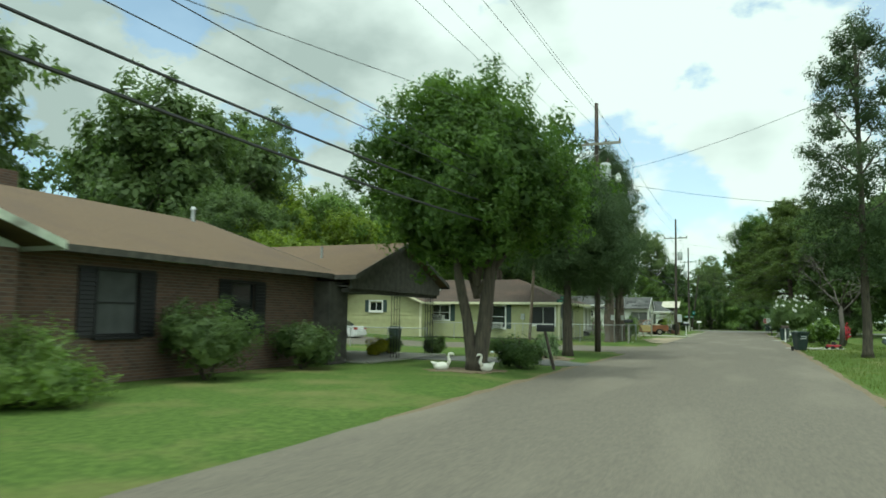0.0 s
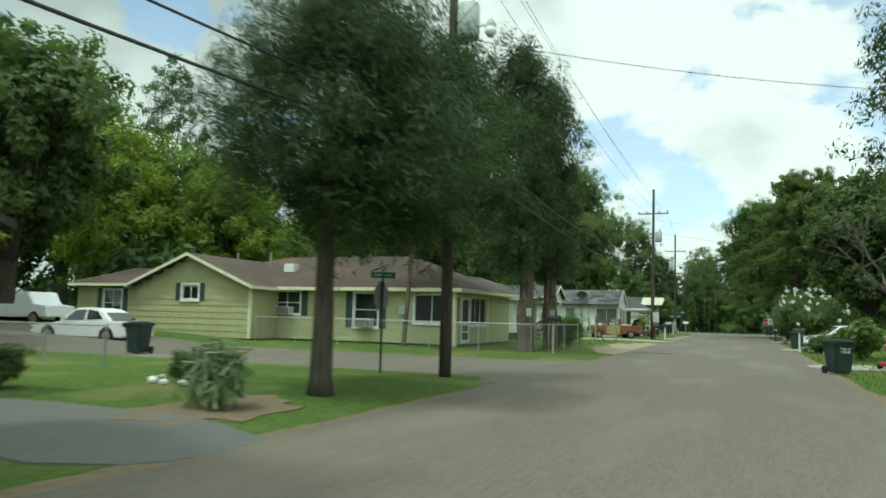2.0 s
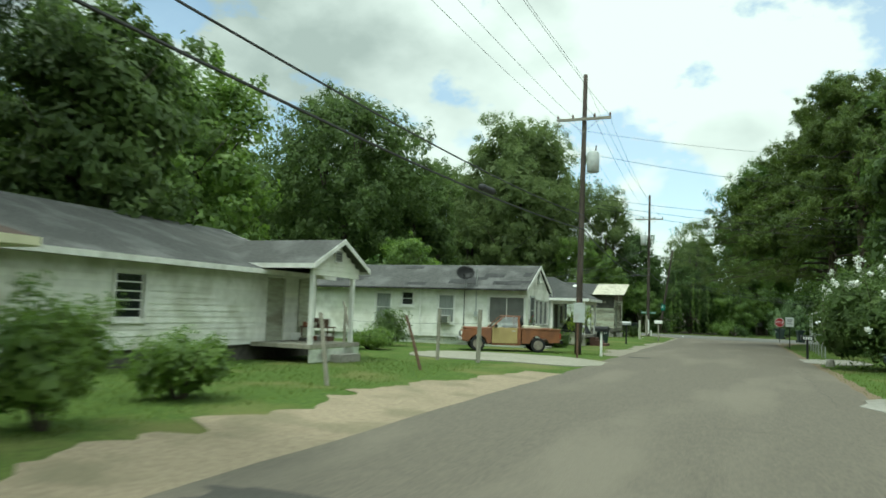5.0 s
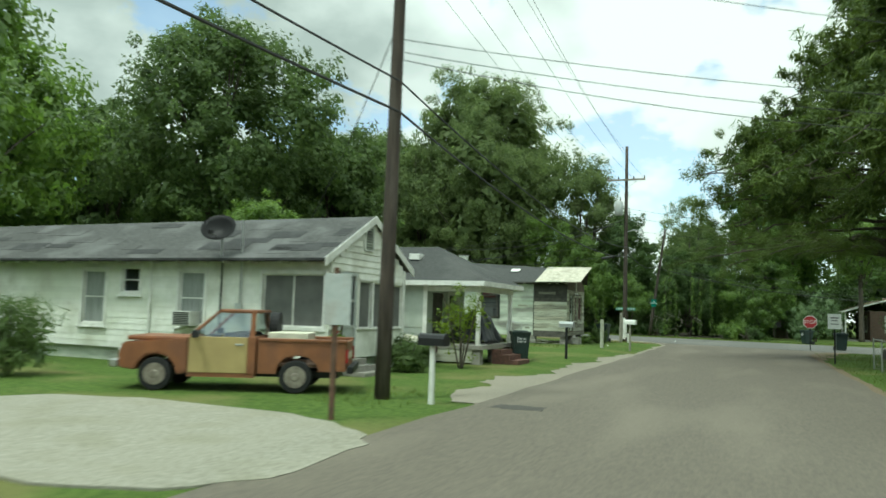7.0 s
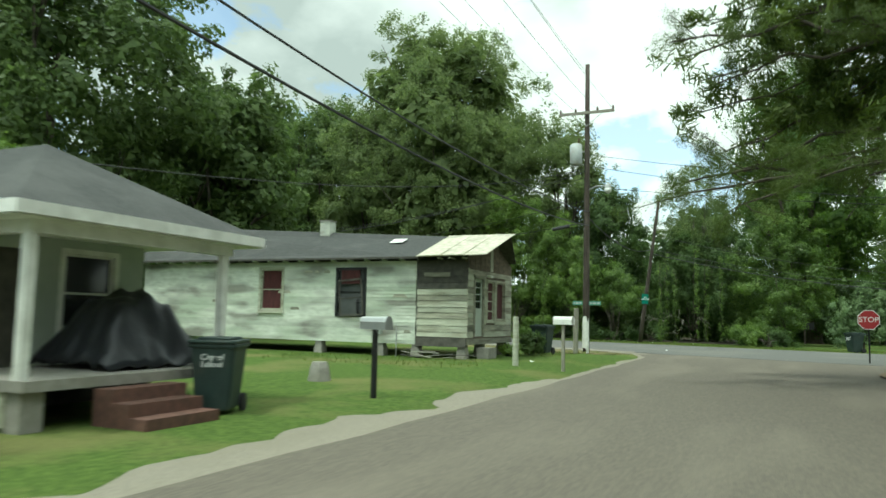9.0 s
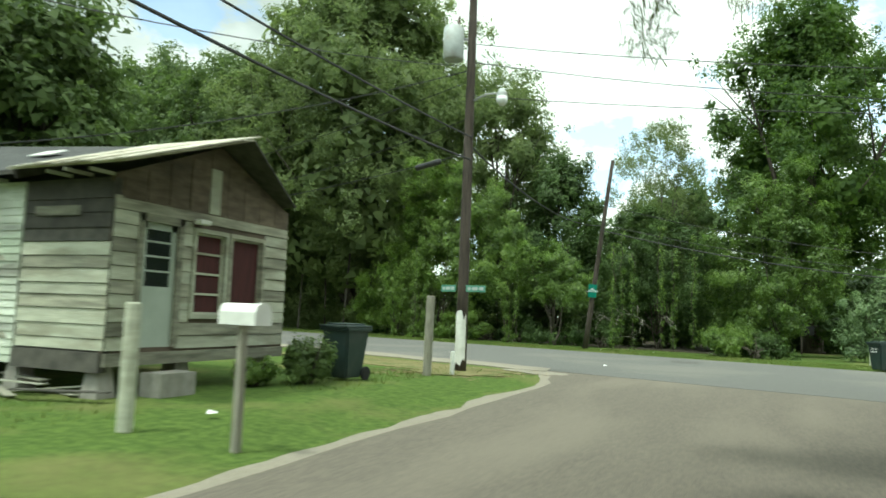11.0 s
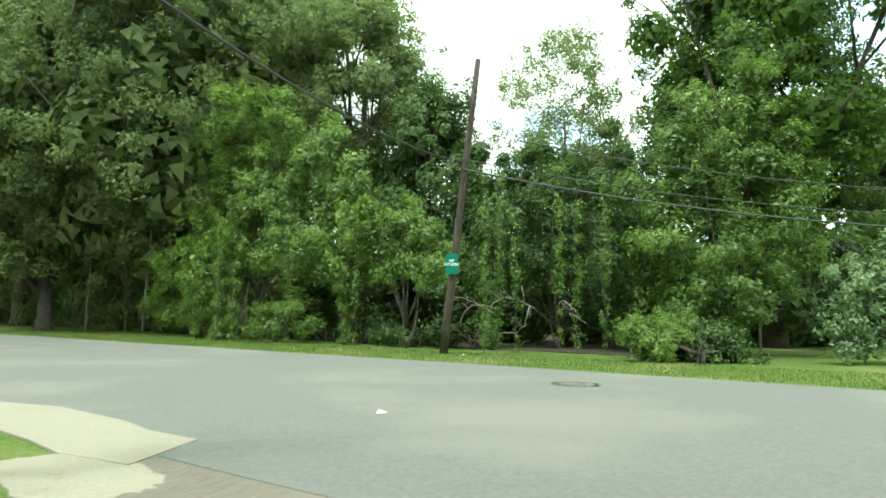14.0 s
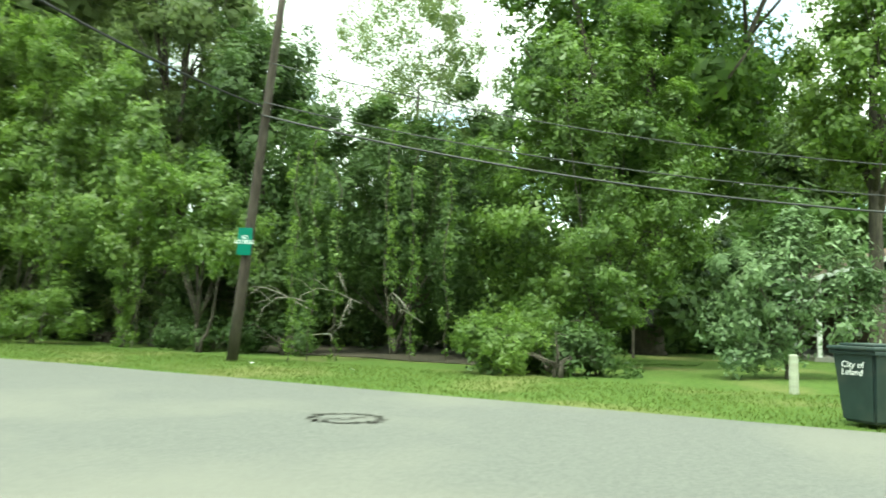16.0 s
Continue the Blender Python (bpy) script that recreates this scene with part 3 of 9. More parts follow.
def strip(name, left, right, z, material, label, category, thick=0.05, wobble=0.0, seed=1):
    """A paved strip between two edge lines of the same length, with a ragged edge and real thickness."""
    rng = random.Random(seed)
    verts, faces = [], []
    for (a, b) in zip(left, right):
        j, k = rng.uniform(-wobble, wobble), rng.uniform(-wobble, wobble)
        a, b = (a[0] + j, a[1] + j), (b[0] + k, b[1] + k)
        h = west_rise(a[0]) if name == "side_road" else 0.0
        verts += [(a[0], a[1], z + h - thick), (a[0], a[1], z + h), (b[0], b[1], z + h), (b[0], b[1], z + h - thick)]
    for i in range(len(left) - 1):
        o = 4 * i
        for k in range(3):
            faces.append((o + k, o + k + 1, o + k + 5, o + k + 4))
    faces += [(0, 1, 2, 3), tuple(len(verts) - 4 + k for k in (3, 2, 1, 0))]
    me = raw(name, verts, faces, material)
    bm = bmesh.new()
    bm.from_mesh(me)
    bmesh.ops.recalc_face_normals(bm, faces=bm.faces)
    bm.to_mesh(me)
    bm.free()
    return tagged(new(name, me), label, category, kind="structure")


def lerp_line(a, b, n):
    return [(a[0] + (b[0] - a[0]) * i / n, a[1] + (b[1] - a[1]) * i / n) for i in range(n + 1)]


build_ground()
ys = list(np.arange(-60, 122.1, 1.3))
def east_edge(y):
    return 3.35 + (max(0, y - 112) ** 2) * 0.055 - 0.25 * max(0, min(1, (y - 85) / 20))
def west_edge(y):
    return -4.3 - (max(0, y - 116.5) ** 2) * 0.06
strip("road", [(west_edge(y), y) for y in ys], [(east_edge(y), y) for y in ys], 0.02, "asphalt", "worn tan-gray asphalt street with ragged edges", "road", wobble=0.06)
far_l, far_r = (-140, 132.7 + 0.3 * 140), (90, 132.7 - 0.3 * 90)
near_l, near_r = (-140, 120.05 + 0.335 * 140), (90, 120.05 - 0.335 * 90)
strip("cross_road", lerp_line(far_l, far_r, 160), lerp_line(near_l, near_r, 160), 0.026, "asphalt_gray", "gray asphalt cross street with worn patches", "road", wobble=0.05)
strip("side_road", lerp_line((-90, 42.2), (-3.9, 38.9), 50), lerp_line((-90, 48.3), (-3.9, 49.9), 50), 0.016, "asphalt", "pale gray asphalt side street joining the road", "road", wobble=0.06, seed=2)


# ---- plants ----
def leaves_mesh(name, clumps, per, size, spread, material, seed, up=0.3, aspect=0.45, hang=0.0, fold=False, jitter=0.55):
    """Many small leaves round clump centres, turned to the light: out of the clump, out of the crown and up. clumps: x, y, z, radius.
    fold: each leaf is folded along its midrib; otherwise it is one pointed blade."""
    rng = np.random.default_rng(seed)
    c = np.repeat(np.asarray(clumps, float), per, axis=0)
    n = len(c)
    d = rng.normal(size=(n, 3))
    d /= np.linalg.norm(d, axis=1)[:, None]
    p = c[:, :3] + d * (c[:, 3] * spread * rng.random(n) ** 0.45)[:, None]
    p[:, 2] -= hang * c[:, 3] * rng.random(n)
    mid, wide = p.mean(axis=0), p.std(axis=0) + 0.05
    o = (p - mid) / wide
    o /= np.linalg.norm(o, axis=1)[:, None] + 1e-9
    nrm = 0.75 * d + 0.6 * o + jitter * rng.normal(size=(n, 3))
    nrm[:, 2] += 0.45
    nrm /= np.linalg.norm(nrm, axis=1)[:, None]
    axis_ = rng.normal(size=(n, 3)) + 0.6 * d
    axis_[:, 2] += up
    axis_ -= nrm * (axis_ * nrm).sum(axis=1)[:, None]
    axis_ /= np.linalg.norm(axis_, axis=1)[:, None] + 1e-9
    side = np.cross(nrm, axis_)
    s = size * rng.uniform(0.6, 1.35, n)[:, None]
    base, tip = p - axis_ * s * 0.5, p + axis_ * s * 0.5
    if fold:
        l = p + side * s * aspect * 0.5 + nrm * s * 0.1
        r = p - side * s * aspect * 0.5 + nrm * s * 0.1
        v, k = np.stack([base, r, tip, l], axis=1), 4
    else:
        w = side * s * aspect * 0.5
        v, k = np.stack([base - w, base + w * 0.8, tip], axis=1), 3
        flip = (np.cross(v[:, 1] - v[:, 0], v[:, 2] - v[:, 0]) * nrm).sum(axis=1) < 0
        v[flip] = v[flip][:, ::-1]
    me = bpy.data.meshes.new(name)
    me.vertices.add(n * k)
    me.vertices.foreach_set("co", v.reshape(-1).astype(np.float32))
    me.loops.add(n * k)
    me.loops.foreach_set("vertex_index", np.arange(n * k, dtype=np.int32))
    me.polygons.add(n)
    me.polygons.foreach_set("loop_start", (np.arange(n) * k).astype(np.int32))
    me.update(calc_edges=True)
    me.materials.append(M[material])
    return me


def lobe_clumps(lobes, density, rad, rng, inside=0.2, sub=6):
    """Clump centres over billows that sit on the lobes (x, y, z, rx, ry, rz), uneven, thicker above than below."""
    out = []
    for (x, y, z, rx, ry, rz) in lobes:
        k = max(5, int(density * (rx * ry + ry * rz + rx * rz)))
        balls = []
        for _ in range(sub):
            v = Vector((rng.gauss(0, 1), rng.gauss(0, 1), rng.gauss(0.25, 0.9))).normalized()
            q = rng.uniform(0.4, 0.82)
            balls.append((x + v.x * rx * q, y + v.y * ry * q, z + v.z * rz * q, rng.uniform(0.4, 0.66)))
        for i in range(k):
            if rng.random() < inside:
                v = Vector((rng.gauss(0, 1), rng.gauss(0, 1), rng.gauss(0, 1))).normalized()
                q = rng.uniform(0.2, 0.9)
                out.append((x + v.x * rx * q, y + v.y * ry * q, z + v.z * rz * q, rad * rng.uniform(0.7, 1.3)))
                continue
            bx, by, bz, s = balls[i % sub]
            v = Vector((rng.gauss(0, 1), rng.gauss(0, 1), rng.gauss(0.3, 0.9))).normalized()
            q = s * rng.uniform(0.75, 1.12)
            out.append((bx + v.x * rx * q, by + v.y * ry * q, bz + v.z * rz * q, rad * rng.uniform(0.6, 1.35)))
    return out


def random_lobes(rng, r, z0, z1, n, rl=0.36, cone=0.0):
    """Lobes spread over an egg-shaped crown of radius r between two heights; cone narrows it upwards."""
    out = []
    h = (z1 - z0) / 2
    s0 = r * rl
    spin = rng.uniform(0, 6.28)
    for i in range(n):
        c = 1 - 2 * (i + 0.5) / n
        q = math.sqrt(1 - c * c)
        a = i * 2.39996 + spin
        t = (1 - c) / 2
        k = rng.uniform(0.62, 0.98) if rng.random() > 0.15 else rng.uniform(0.2, 0.5)
        narrow = 1 - cone * t
        s = s0 * rng.uniform(0.72, 1.25) * (1 - 0.35 * cone * t)
        out.append(((r - s0) * q * k * narrow * math.cos(a), (r - s0) * q * k * narrow * math.sin(a), z0 + h - (h - s0 * 0.75) * c * rng.uniform(0.88, 1.04), s, s, s * rng.uniform(0.72, 0.95)))
    return out


def limbs(rng, trunk_r, z_split, lobes, lean=(0, 0), n=9, straight=False):
    out = []
    for lb in rng.sample(lobes, min(n, len(lobes))):
        bm = bmesh.new()
        a = Vector((lean[0] * 0.8, lean[1] * 0.8, z_split * rng.uniform(0.75, 1.1)))
        b = Vector(lb[:3])
        if straight:
            a.z = z_split + max(0.0, b.z - z_split) * 0.8
        mid = a.lerp(b, 0.5) + Vector((rng.uniform(-.3, .3), rng.uniform(-.3, .3), rng.uniform(0, .4)))
        tube_bm(bm, [a, a.lerp(mid, 0.5), mid, b], [trunk_r * 0.5, trunk_r * 0.38, trunk_r * 0.25, trunk_r * 0.08], 6)
        for _ in range(3):
            e = b + Vector((rng.uniform(-1, 1), rng.uniform(-1, 1), rng.uniform(-.4, .8))) * lb[3]
            tube_bm(bm, [mid.lerp(b, 0.4), e], [trunk_r * 0.14, trunk_r * 0.03], 5)
        out.append(bm)
    return out


def shaggy_trunk(pts, radii, seg=32, cuts=7):
    """A trunk with deep, stringy ridges that run up it."""
    fine, fr = [], []
    pts = [Vector(p) for p in pts]
    for i in range(len(pts) - 1):
        for j in range(cuts):
            fine.append(pts[i].lerp(pts[i + 1], j / cuts))
            fr.append(radii[i] + (radii[i + 1] - radii[i]) * j / cuts)
    fine.append(pts[-1])
    fr.append(radii[-1])
    bm = tube(fine, fr, seg)
    bm.verts.ensure_lookup_table()
    for n, v in enumerate(bm.verts):
        c = fine[n // seg]
        a = 2 * math.pi * (n % seg) / seg
        w = noise.noise((3.2 * math.cos(a), 3.2 * math.sin(a), c.z * 0.5)) + 0.6 * noise.noise((7 * math.cos(a), 7 * math.sin(a), c.z * 1.2))
        v.co = c + (v.co - c) * (1 + 0.48 * w)
    return bm


def tree(label, r, z0, z1, at=(0, 0), seed=1, trunk_r=0.2, leaf="leaf", bark="bark", n_lobes=14, density=7.0, per=30, size=0.16, rad=0.45, trunks=((0, 0),), cone=0.0, rl=0.42, up=0.3, aspect=0.68, hang=0.0, name="tree", group="", lobes=None, inside=0.25, category="tree", off=(0, 0), inner=230, fine=0.8):
    rng = random.Random(seed)
    x, y = at
    t = thing(name, label, category, group, at=(x, y, ground_z(x, y) - 0.03))
    lobes = lobes or random_lobes(rng, r, z0, z1, n_lobes, rl, cone)
    lobes = [(q[0] + off[0], q[1] + off[1], *q[2:]) for q in lobes]
    for k, (dx, dy) in enumerate(trunks):
        top = Vector((dx * 2.6, dy * 2.6, z0 + (z1 - z0) * (0.85 if leaf == "leaf_cedar" else 0.55)))
        pts = [(dx * 0.35, dy * 0.35, -0.05), (dx * 0.4, dy * 0.4, 0.35), (dx * 0.9 + rng.uniform(-.06, .06), dy * 0.9 + rng.uniform(-.06, .06), z0 * 0.55), (dx * 1.6, dy * 1.6, z0 * 1.05), top]
        q = trunk_r * (1 if k == 0 else 0.72)
        radii = [q * 1.45, q * 1.1, q, q * 0.85, q * 0.3]
        if bark == "bark_cedar":
            bm = shaggy_trunk(pts, radii)
        else:
            bm = tube(pts, radii, 12)
        part("trunk", bm, bark, t, smooth=True)
        for j in range(9 if bark == "bark_cedar" else 0):
            a, z = rng.uniform(0, 6.28), rng.uniform(1.6, z0 + 2.5)
            p, w = Vector((dx, dy, z)), Vector((math.cos(a), math.sin(a), 0))
            ln = rng.uniform(0.35, 1.1)
            part("dead_stub", tube([p, p + w * (q + 0.4 * ln) + Vector((0, 0, 0.12)), p + w * (q + 0.8 * ln) + Vector((0, 0, -0.02)), p + w * (q + ln) + Vector((0, 0, -0.22))], [0.035, 0.028, 0.018, 0.006], 6), "bark_gray", t)
    straight = leaf == "leaf_cedar"
    for bm in limbs(rng, trunk_r * (0.6 if straight else 1.0), z0, lobes, straight=straight, n=14 if straight else 9):
        part("limb", bm, bark, t, smooth=True)
    clumps = [c for c in lobe_clumps(lobes, density, rad, rng, inside) if c[2] > 0.1]
    part("crown", leaves_mesh("crown", clumps, int(per * fine ** -1.9), size * fine, 1.0, leaf, seed, up, aspect, hang), leaf, t)
    core = [(q[0], q[1], q[2] - 0.08 * q[5], 0.6 * q[3]) for q in lobes]
    if inner:
        wide = 0.2 * sum(q[3] for q in lobes) / len(lobes)
        part("inner_foliage", leaves_mesh("inner_foliage", core, inner, wide, 1.0, leaf, seed + 1, 0.0, min(0.8, aspect * 1.5), 0.0, jitter=0.3), leaf, t)
    return t


def place(t, x, y, rz=0.0, s=1.0):
    c = copy_thing(t, pose(x, y, ground_z(x, y) - 0.03, 0, 0, rz))
    c.scale = (s, s, s)
    return c


def shrub(label, r, h, at, seed, leaf="leaf", size=0.09, per=26, density=30, name="bush", group="", category="bush", up=0.5, aspect=0.5, sx=1.0, sy=1.0, inner=150):
    rng = random.Random(seed)
    x, y = at
    t = thing(name, label, category, group, at=(x, y, ground_z(x, y) - 0.02))
    bm = bmesh.new()
    for k in range(7):
        a = k * 0.9 + rng.random()
        tube_bm(bm, [(0.05 * math.cos(a), 0.05 * math.sin(a), 0), (0.4 * r * math.cos(a) * sx, 0.4 * r * math.sin(a) * sy, h * 0.5), (0.7 * r * math.cos(a) * sx, 0.7 * r * math.sin(a) * sy, h * 0.85)], [0.025, 0.018, 0.006], 5)
    part("woody_base", bm, "bark", t)
    lobes = [(0, 0, h * 0.5, r * 0.8 * sx, r * 0.8 * sy, h * 0.5)]
    for k in range(7):
        a = k * 0.9 + rng.random()
        lobes.append((0.5 * r * math.cos(a) * sx, 0.5 * r * math.sin(a) * sy, h * rng.uniform(0.3, 0.72), r * 0.45 * sx, r * 0.45 * sy, h * 0.28))
    part("foliage", leaves_mesh("foliage", [c for c in lobe_clumps(lobes, density, 0.2 * r, rng) if c[2] > 0.05], per, size, 1.0, leaf, seed, up, aspect), leaf, t)
    if inner:
        core = [(q[0], q[1], q[2] * 0.92, 0.8 * min(q[3], q[4], q[5])) for q in lobes]
        part("inner_foliage", leaves_mesh("inner_foliage", core, inner, 0.2 * r, 1.0, leaf, seed + 1, 0.0, 0.8, jitter=0.3), leaf, t)
    return t


# ---- walls, windows, roofs ----
def siding(parent, frame_m, u0, u1, z0, z1, course, material, holes=(), top=None, depth=0.028, name="board"):
    """Lapped boards on a wall. frame_m takes (along, out, up) to the house; holes: u0, u1, z0, z1; top(z) gives the clear run at a height under a gable."""
    z = z0
    while z < z1 - 0.02:
        zt = min(z + course, z1)
        runs = [(u0, u1)] if top is None else [top((z + zt) / 2)]
        for (h0, h1, g0, g1) in holes:
            if g0 < (z + zt) / 2 < g1:
                nxt = []
                for a, b in runs:
                    if h1 <= a or h0 >= b:
                        nxt.append((a, b))
                    else:
                        nxt += [(a, h0)] if h0 - a > 0.02 else []
                        nxt += [(h1, b)] if b - h1 > 0.02 else []
                runs = nxt
        for a, b in runs:
            if b - a < 0.03:
                continue
            vs = [(a, 0, z), (b, 0, z), (b, depth, z), (a, depth, z), (a, 0, zt), (b, 0, zt), (b, 0.008, zt), (a, 0.008, zt)]
            vs = [tuple(frame_m @ Vector(v)) for v in vs]
            part(name, raw(name, vs, [(3, 2, 6, 7), (0, 3, 7, 4), (2, 1, 5, 6), (0, 1, 2, 3), (4, 7, 6, 5), (1, 0, 4, 5)], material), material, parent)
        z = zt


def wall_panel(parent, frame_m, u0, u1, z0, z1, material, holes=(), name="wall", thick=0.12, gable=None):
    """A wall behind the boards, cut through at its openings. gable: (u of the peak, its height above z1)."""
    us = sorted({u0, u1, *[v for h in holes for v in h[:2]], *([gable[0]] if gable else [])})
    zs = sorted({z0, z1, *[v for h in holes for v in h[2:]]})
    bm = bmesh.new()
    cache, edges = {}, {}
    def vert(u, z, side):
        k = (round(u, 4), round(z, 4), side)
        if k not in cache:
            cache[k] = bm.verts.new((u, -0.001 if side else -thick, z))
        return cache[k]
    def cell(ps):
        bm.faces.new([vert(*p, 1) for p in ps])
        bm.faces.new([vert(*p, 0) for p in ps[::-1]])
        for p, q in zip(ps, ps[1:] + ps[:1]):
            k = tuple(sorted((p, q)))
            edges[k] = edges.get(k, 0) + 1
    for a, b in zip(us, us[1:]):
        for c, d in zip(zs, zs[1:]):
            if not any(h[0] <= (a + b) / 2 <= h[1] and h[2] <= (c + d) / 2 <= h[3] for h in holes):
                cell([(a, c), (b, c), (b, d), (a, d)])
        if gable:
            slope = lambda u: z1 + gable[1] * (1 - abs(u - gable[0]) / ((gable[0] - u0) if u < gable[0] else (u1 - gable[0])))
            ps = [(a, z1), (b, z1)] + ([(b, slope(b))] if b < u1 - 1e-6 else []) + ([(a, slope(a))] if a > u0 + 1e-6 else [])
            cell(ps)
    for (p, q), n in edges.items():
        if n == 1:
            bm.faces.new((vert(*p, 0), vert(*q, 0), vert(*q, 1), vert(*p, 1)))
    bmesh.ops.transform(bm, matrix=frame_m, verts=bm.verts)
    bmesh.ops.recalc_face_normals(bm, faces=bm.faces)
    return part(name, bm, material, parent)


def window(parent, frame_m, u0, u1, z0, z1, pane="glass", trim="trim", bars=(0, 1), casing=0.08, behind=None, shutters=None, sill=True, name="window", shutter_mat="shutter"):
    """A framed window in a wall opening, with sashes, a pane set back, and casing."""
    e = new(name)
    e.parent = parent
    def add(nm, bm, material):
        bmesh.ops.transform(bm, matrix=frame_m, verts=bm.verts)
        return part(nm, bm, material, e)
    bm = bmesh.new()
    c = casing
    box(bm, u0 - c, u0, -0.02, 0.045, z0 - c, z1 + c)
    box(bm, u1, u1 + c, -0.02, 0.045, z0 - c, z1 + c)
    box(bm, u0, u1, -0.02, 0.045, z1, z1 + c)
    box(bm, u0, u1, -0.02, 0.045, z0 - c, z0)
    add("frame", bm, trim)
    bm = bmesh.new()
    w = 0.035
    box(bm, u0, u0 + w, -0.07, -0.025, z0, z1)
    box(bm, u1 - w, u1, -0.07, -0.025, z0, z1)
    box(bm, u0 + w, u1 - w, -0.07, -0.025, z1 - w, z1)
    box(bm, u0 + w, u1 - w, -0.07, -0.025, z0, z0 + w)
    for i in range(bars[0]):
        u = u0 + (u1 - u0) * (i + 1) / (bars[0] + 1)
        box(bm, u - w / 2, u + w / 2, -0.065, -0.022, z0 + w, z1 - w)
    for i in range(bars[1]):
        z = z0 + (z1 - z0) * (i + 1) / (bars[1] + 1)
        box(bm, u0 + w, u1 - w, -0.068, -0.026, z - w / 2, z + w / 2)
    add("sash", bm, trim)
    add("pane", boxm(u0 + 0.01, u1 - 0.01, -0.06, -0.05, z0 + 0.01, z1 - 0.01), pane)
    if behind:
        bm = bmesh.new()
        k = 18
        top = [bm.verts.new((u0 + (u1 - u0) * i / k, -0.1 - 0.02 * (i % 2), z1)) for i in range(k + 1)]
        bot = [bm.verts.new((u0 + (u1 - u0) * i / k, -0.1 - 0.025 * (i % 2), z0)) for i in range(k + 1)]
        for i in range(k):
            bm.faces.new((top[i], top[i + 1], bot[i + 1], bot[i]))
        add("curtain", bm, behind)
    if sill:
        add("sill", boxm(u0 - c - 0.03, u1 + c + 0.03, 0.0, 0.09, z0 - c - 0.045, z0 - c, bevel=0.006), trim)
    if shutters:
        sw = shutters
        for a in (u0 - c - sw - 0.01, u1 + c + 0.01):
            n = int((z1 - z0) / 0.09)
            outline = [(0.0, z1 + c), (0.0, z0 - c), (0.035, z0 - c), (0.035, z0)]
            for k in range(n):
                z, zz = z0 + (z1 - z0) * k / n, z0 + (z1 - z0) * (k + 1) / n
                outline += [(0.048, z + 0.008), (0.03, zz)]
            outline += [(0.035, z1 + 0.004), (0.035, z1 + c)]
            bm = bmesh.new()
            l = [bm.verts.new((a, y, z)) for y, z in outline]
            r = [bm.verts.new((a + sw, y, z)) for y, z in outline]
            for k in range(len(outline)):
                q = (k + 1) % len(outline)
                bm.faces.new((l[k], l[q], r[q], r[k]))
            bm.faces.new(l[::-1])
            bm.faces.new(r)
            bmesh.ops.recalc_face_normals(bm, faces=bm.faces)
            add("shutter", bm, shutter_mat)
    return e


def gable_vent(h, m, u0, u1, z0, z1):
    """A dark louvred vent with a frame and slats."""
    def put(bm, nm, material, parent, label=""):
        bmesh.ops.transform(bm, matrix=m, verts=bm.verts)
        return part(nm, bm, material, parent, label)
    v = put(boxm(u0, u1, 0.03, 0.038, z0, z1), "gable_vent", "black", h, "dark louvred gable vent")
    for r in ((u0 - 0.03, u0, z0 - 0.03, z1 + 0.03), (u1, u1 + 0.03, z0 - 0.03, z1 + 0.03), (u0, u1, z0 - 0.03, z0), (u0, u1, z1, z1 + 0.03)):
        put(boxm(r[0], r[1], 0.03, 0.07, r[2], r[3]), "vent_frame", "trim", v)
    n = int((z1 - z0) / 0.07)
    for k in range(n):
        z = z0 + (z1 - z0) * (k + 0.5) / n
        put(boxm(u0, u1, 0.04, 0.062, z - 0.012, z + 0.012), "slat", "white_worn", v)


def air_con(parent, frame_m, u0, u1, z0, z1):
    e = new("air_conditioner")
    e.parent = parent
    def add(nm, bm, material):
        bmesh.ops.transform(bm, matrix=frame_m, verts=bm.verts)
        part(nm, bm, material, e)
    add("case", boxm(u0, u1, -0.06, 0.34, z0, z1, bevel=0.012), "ac")
    bm = bmesh.new()
    for i in range(7):
        z = z0 + (z1 - z0) * (i + 1) / 8
        box(bm, u0 + 0.04, u1 - 0.04, 0.335, 0.35, z - 0.012, z + 0.012)
    add("grille", bm, "dark_metal")
    tagged(e, "boxy window air conditioner")


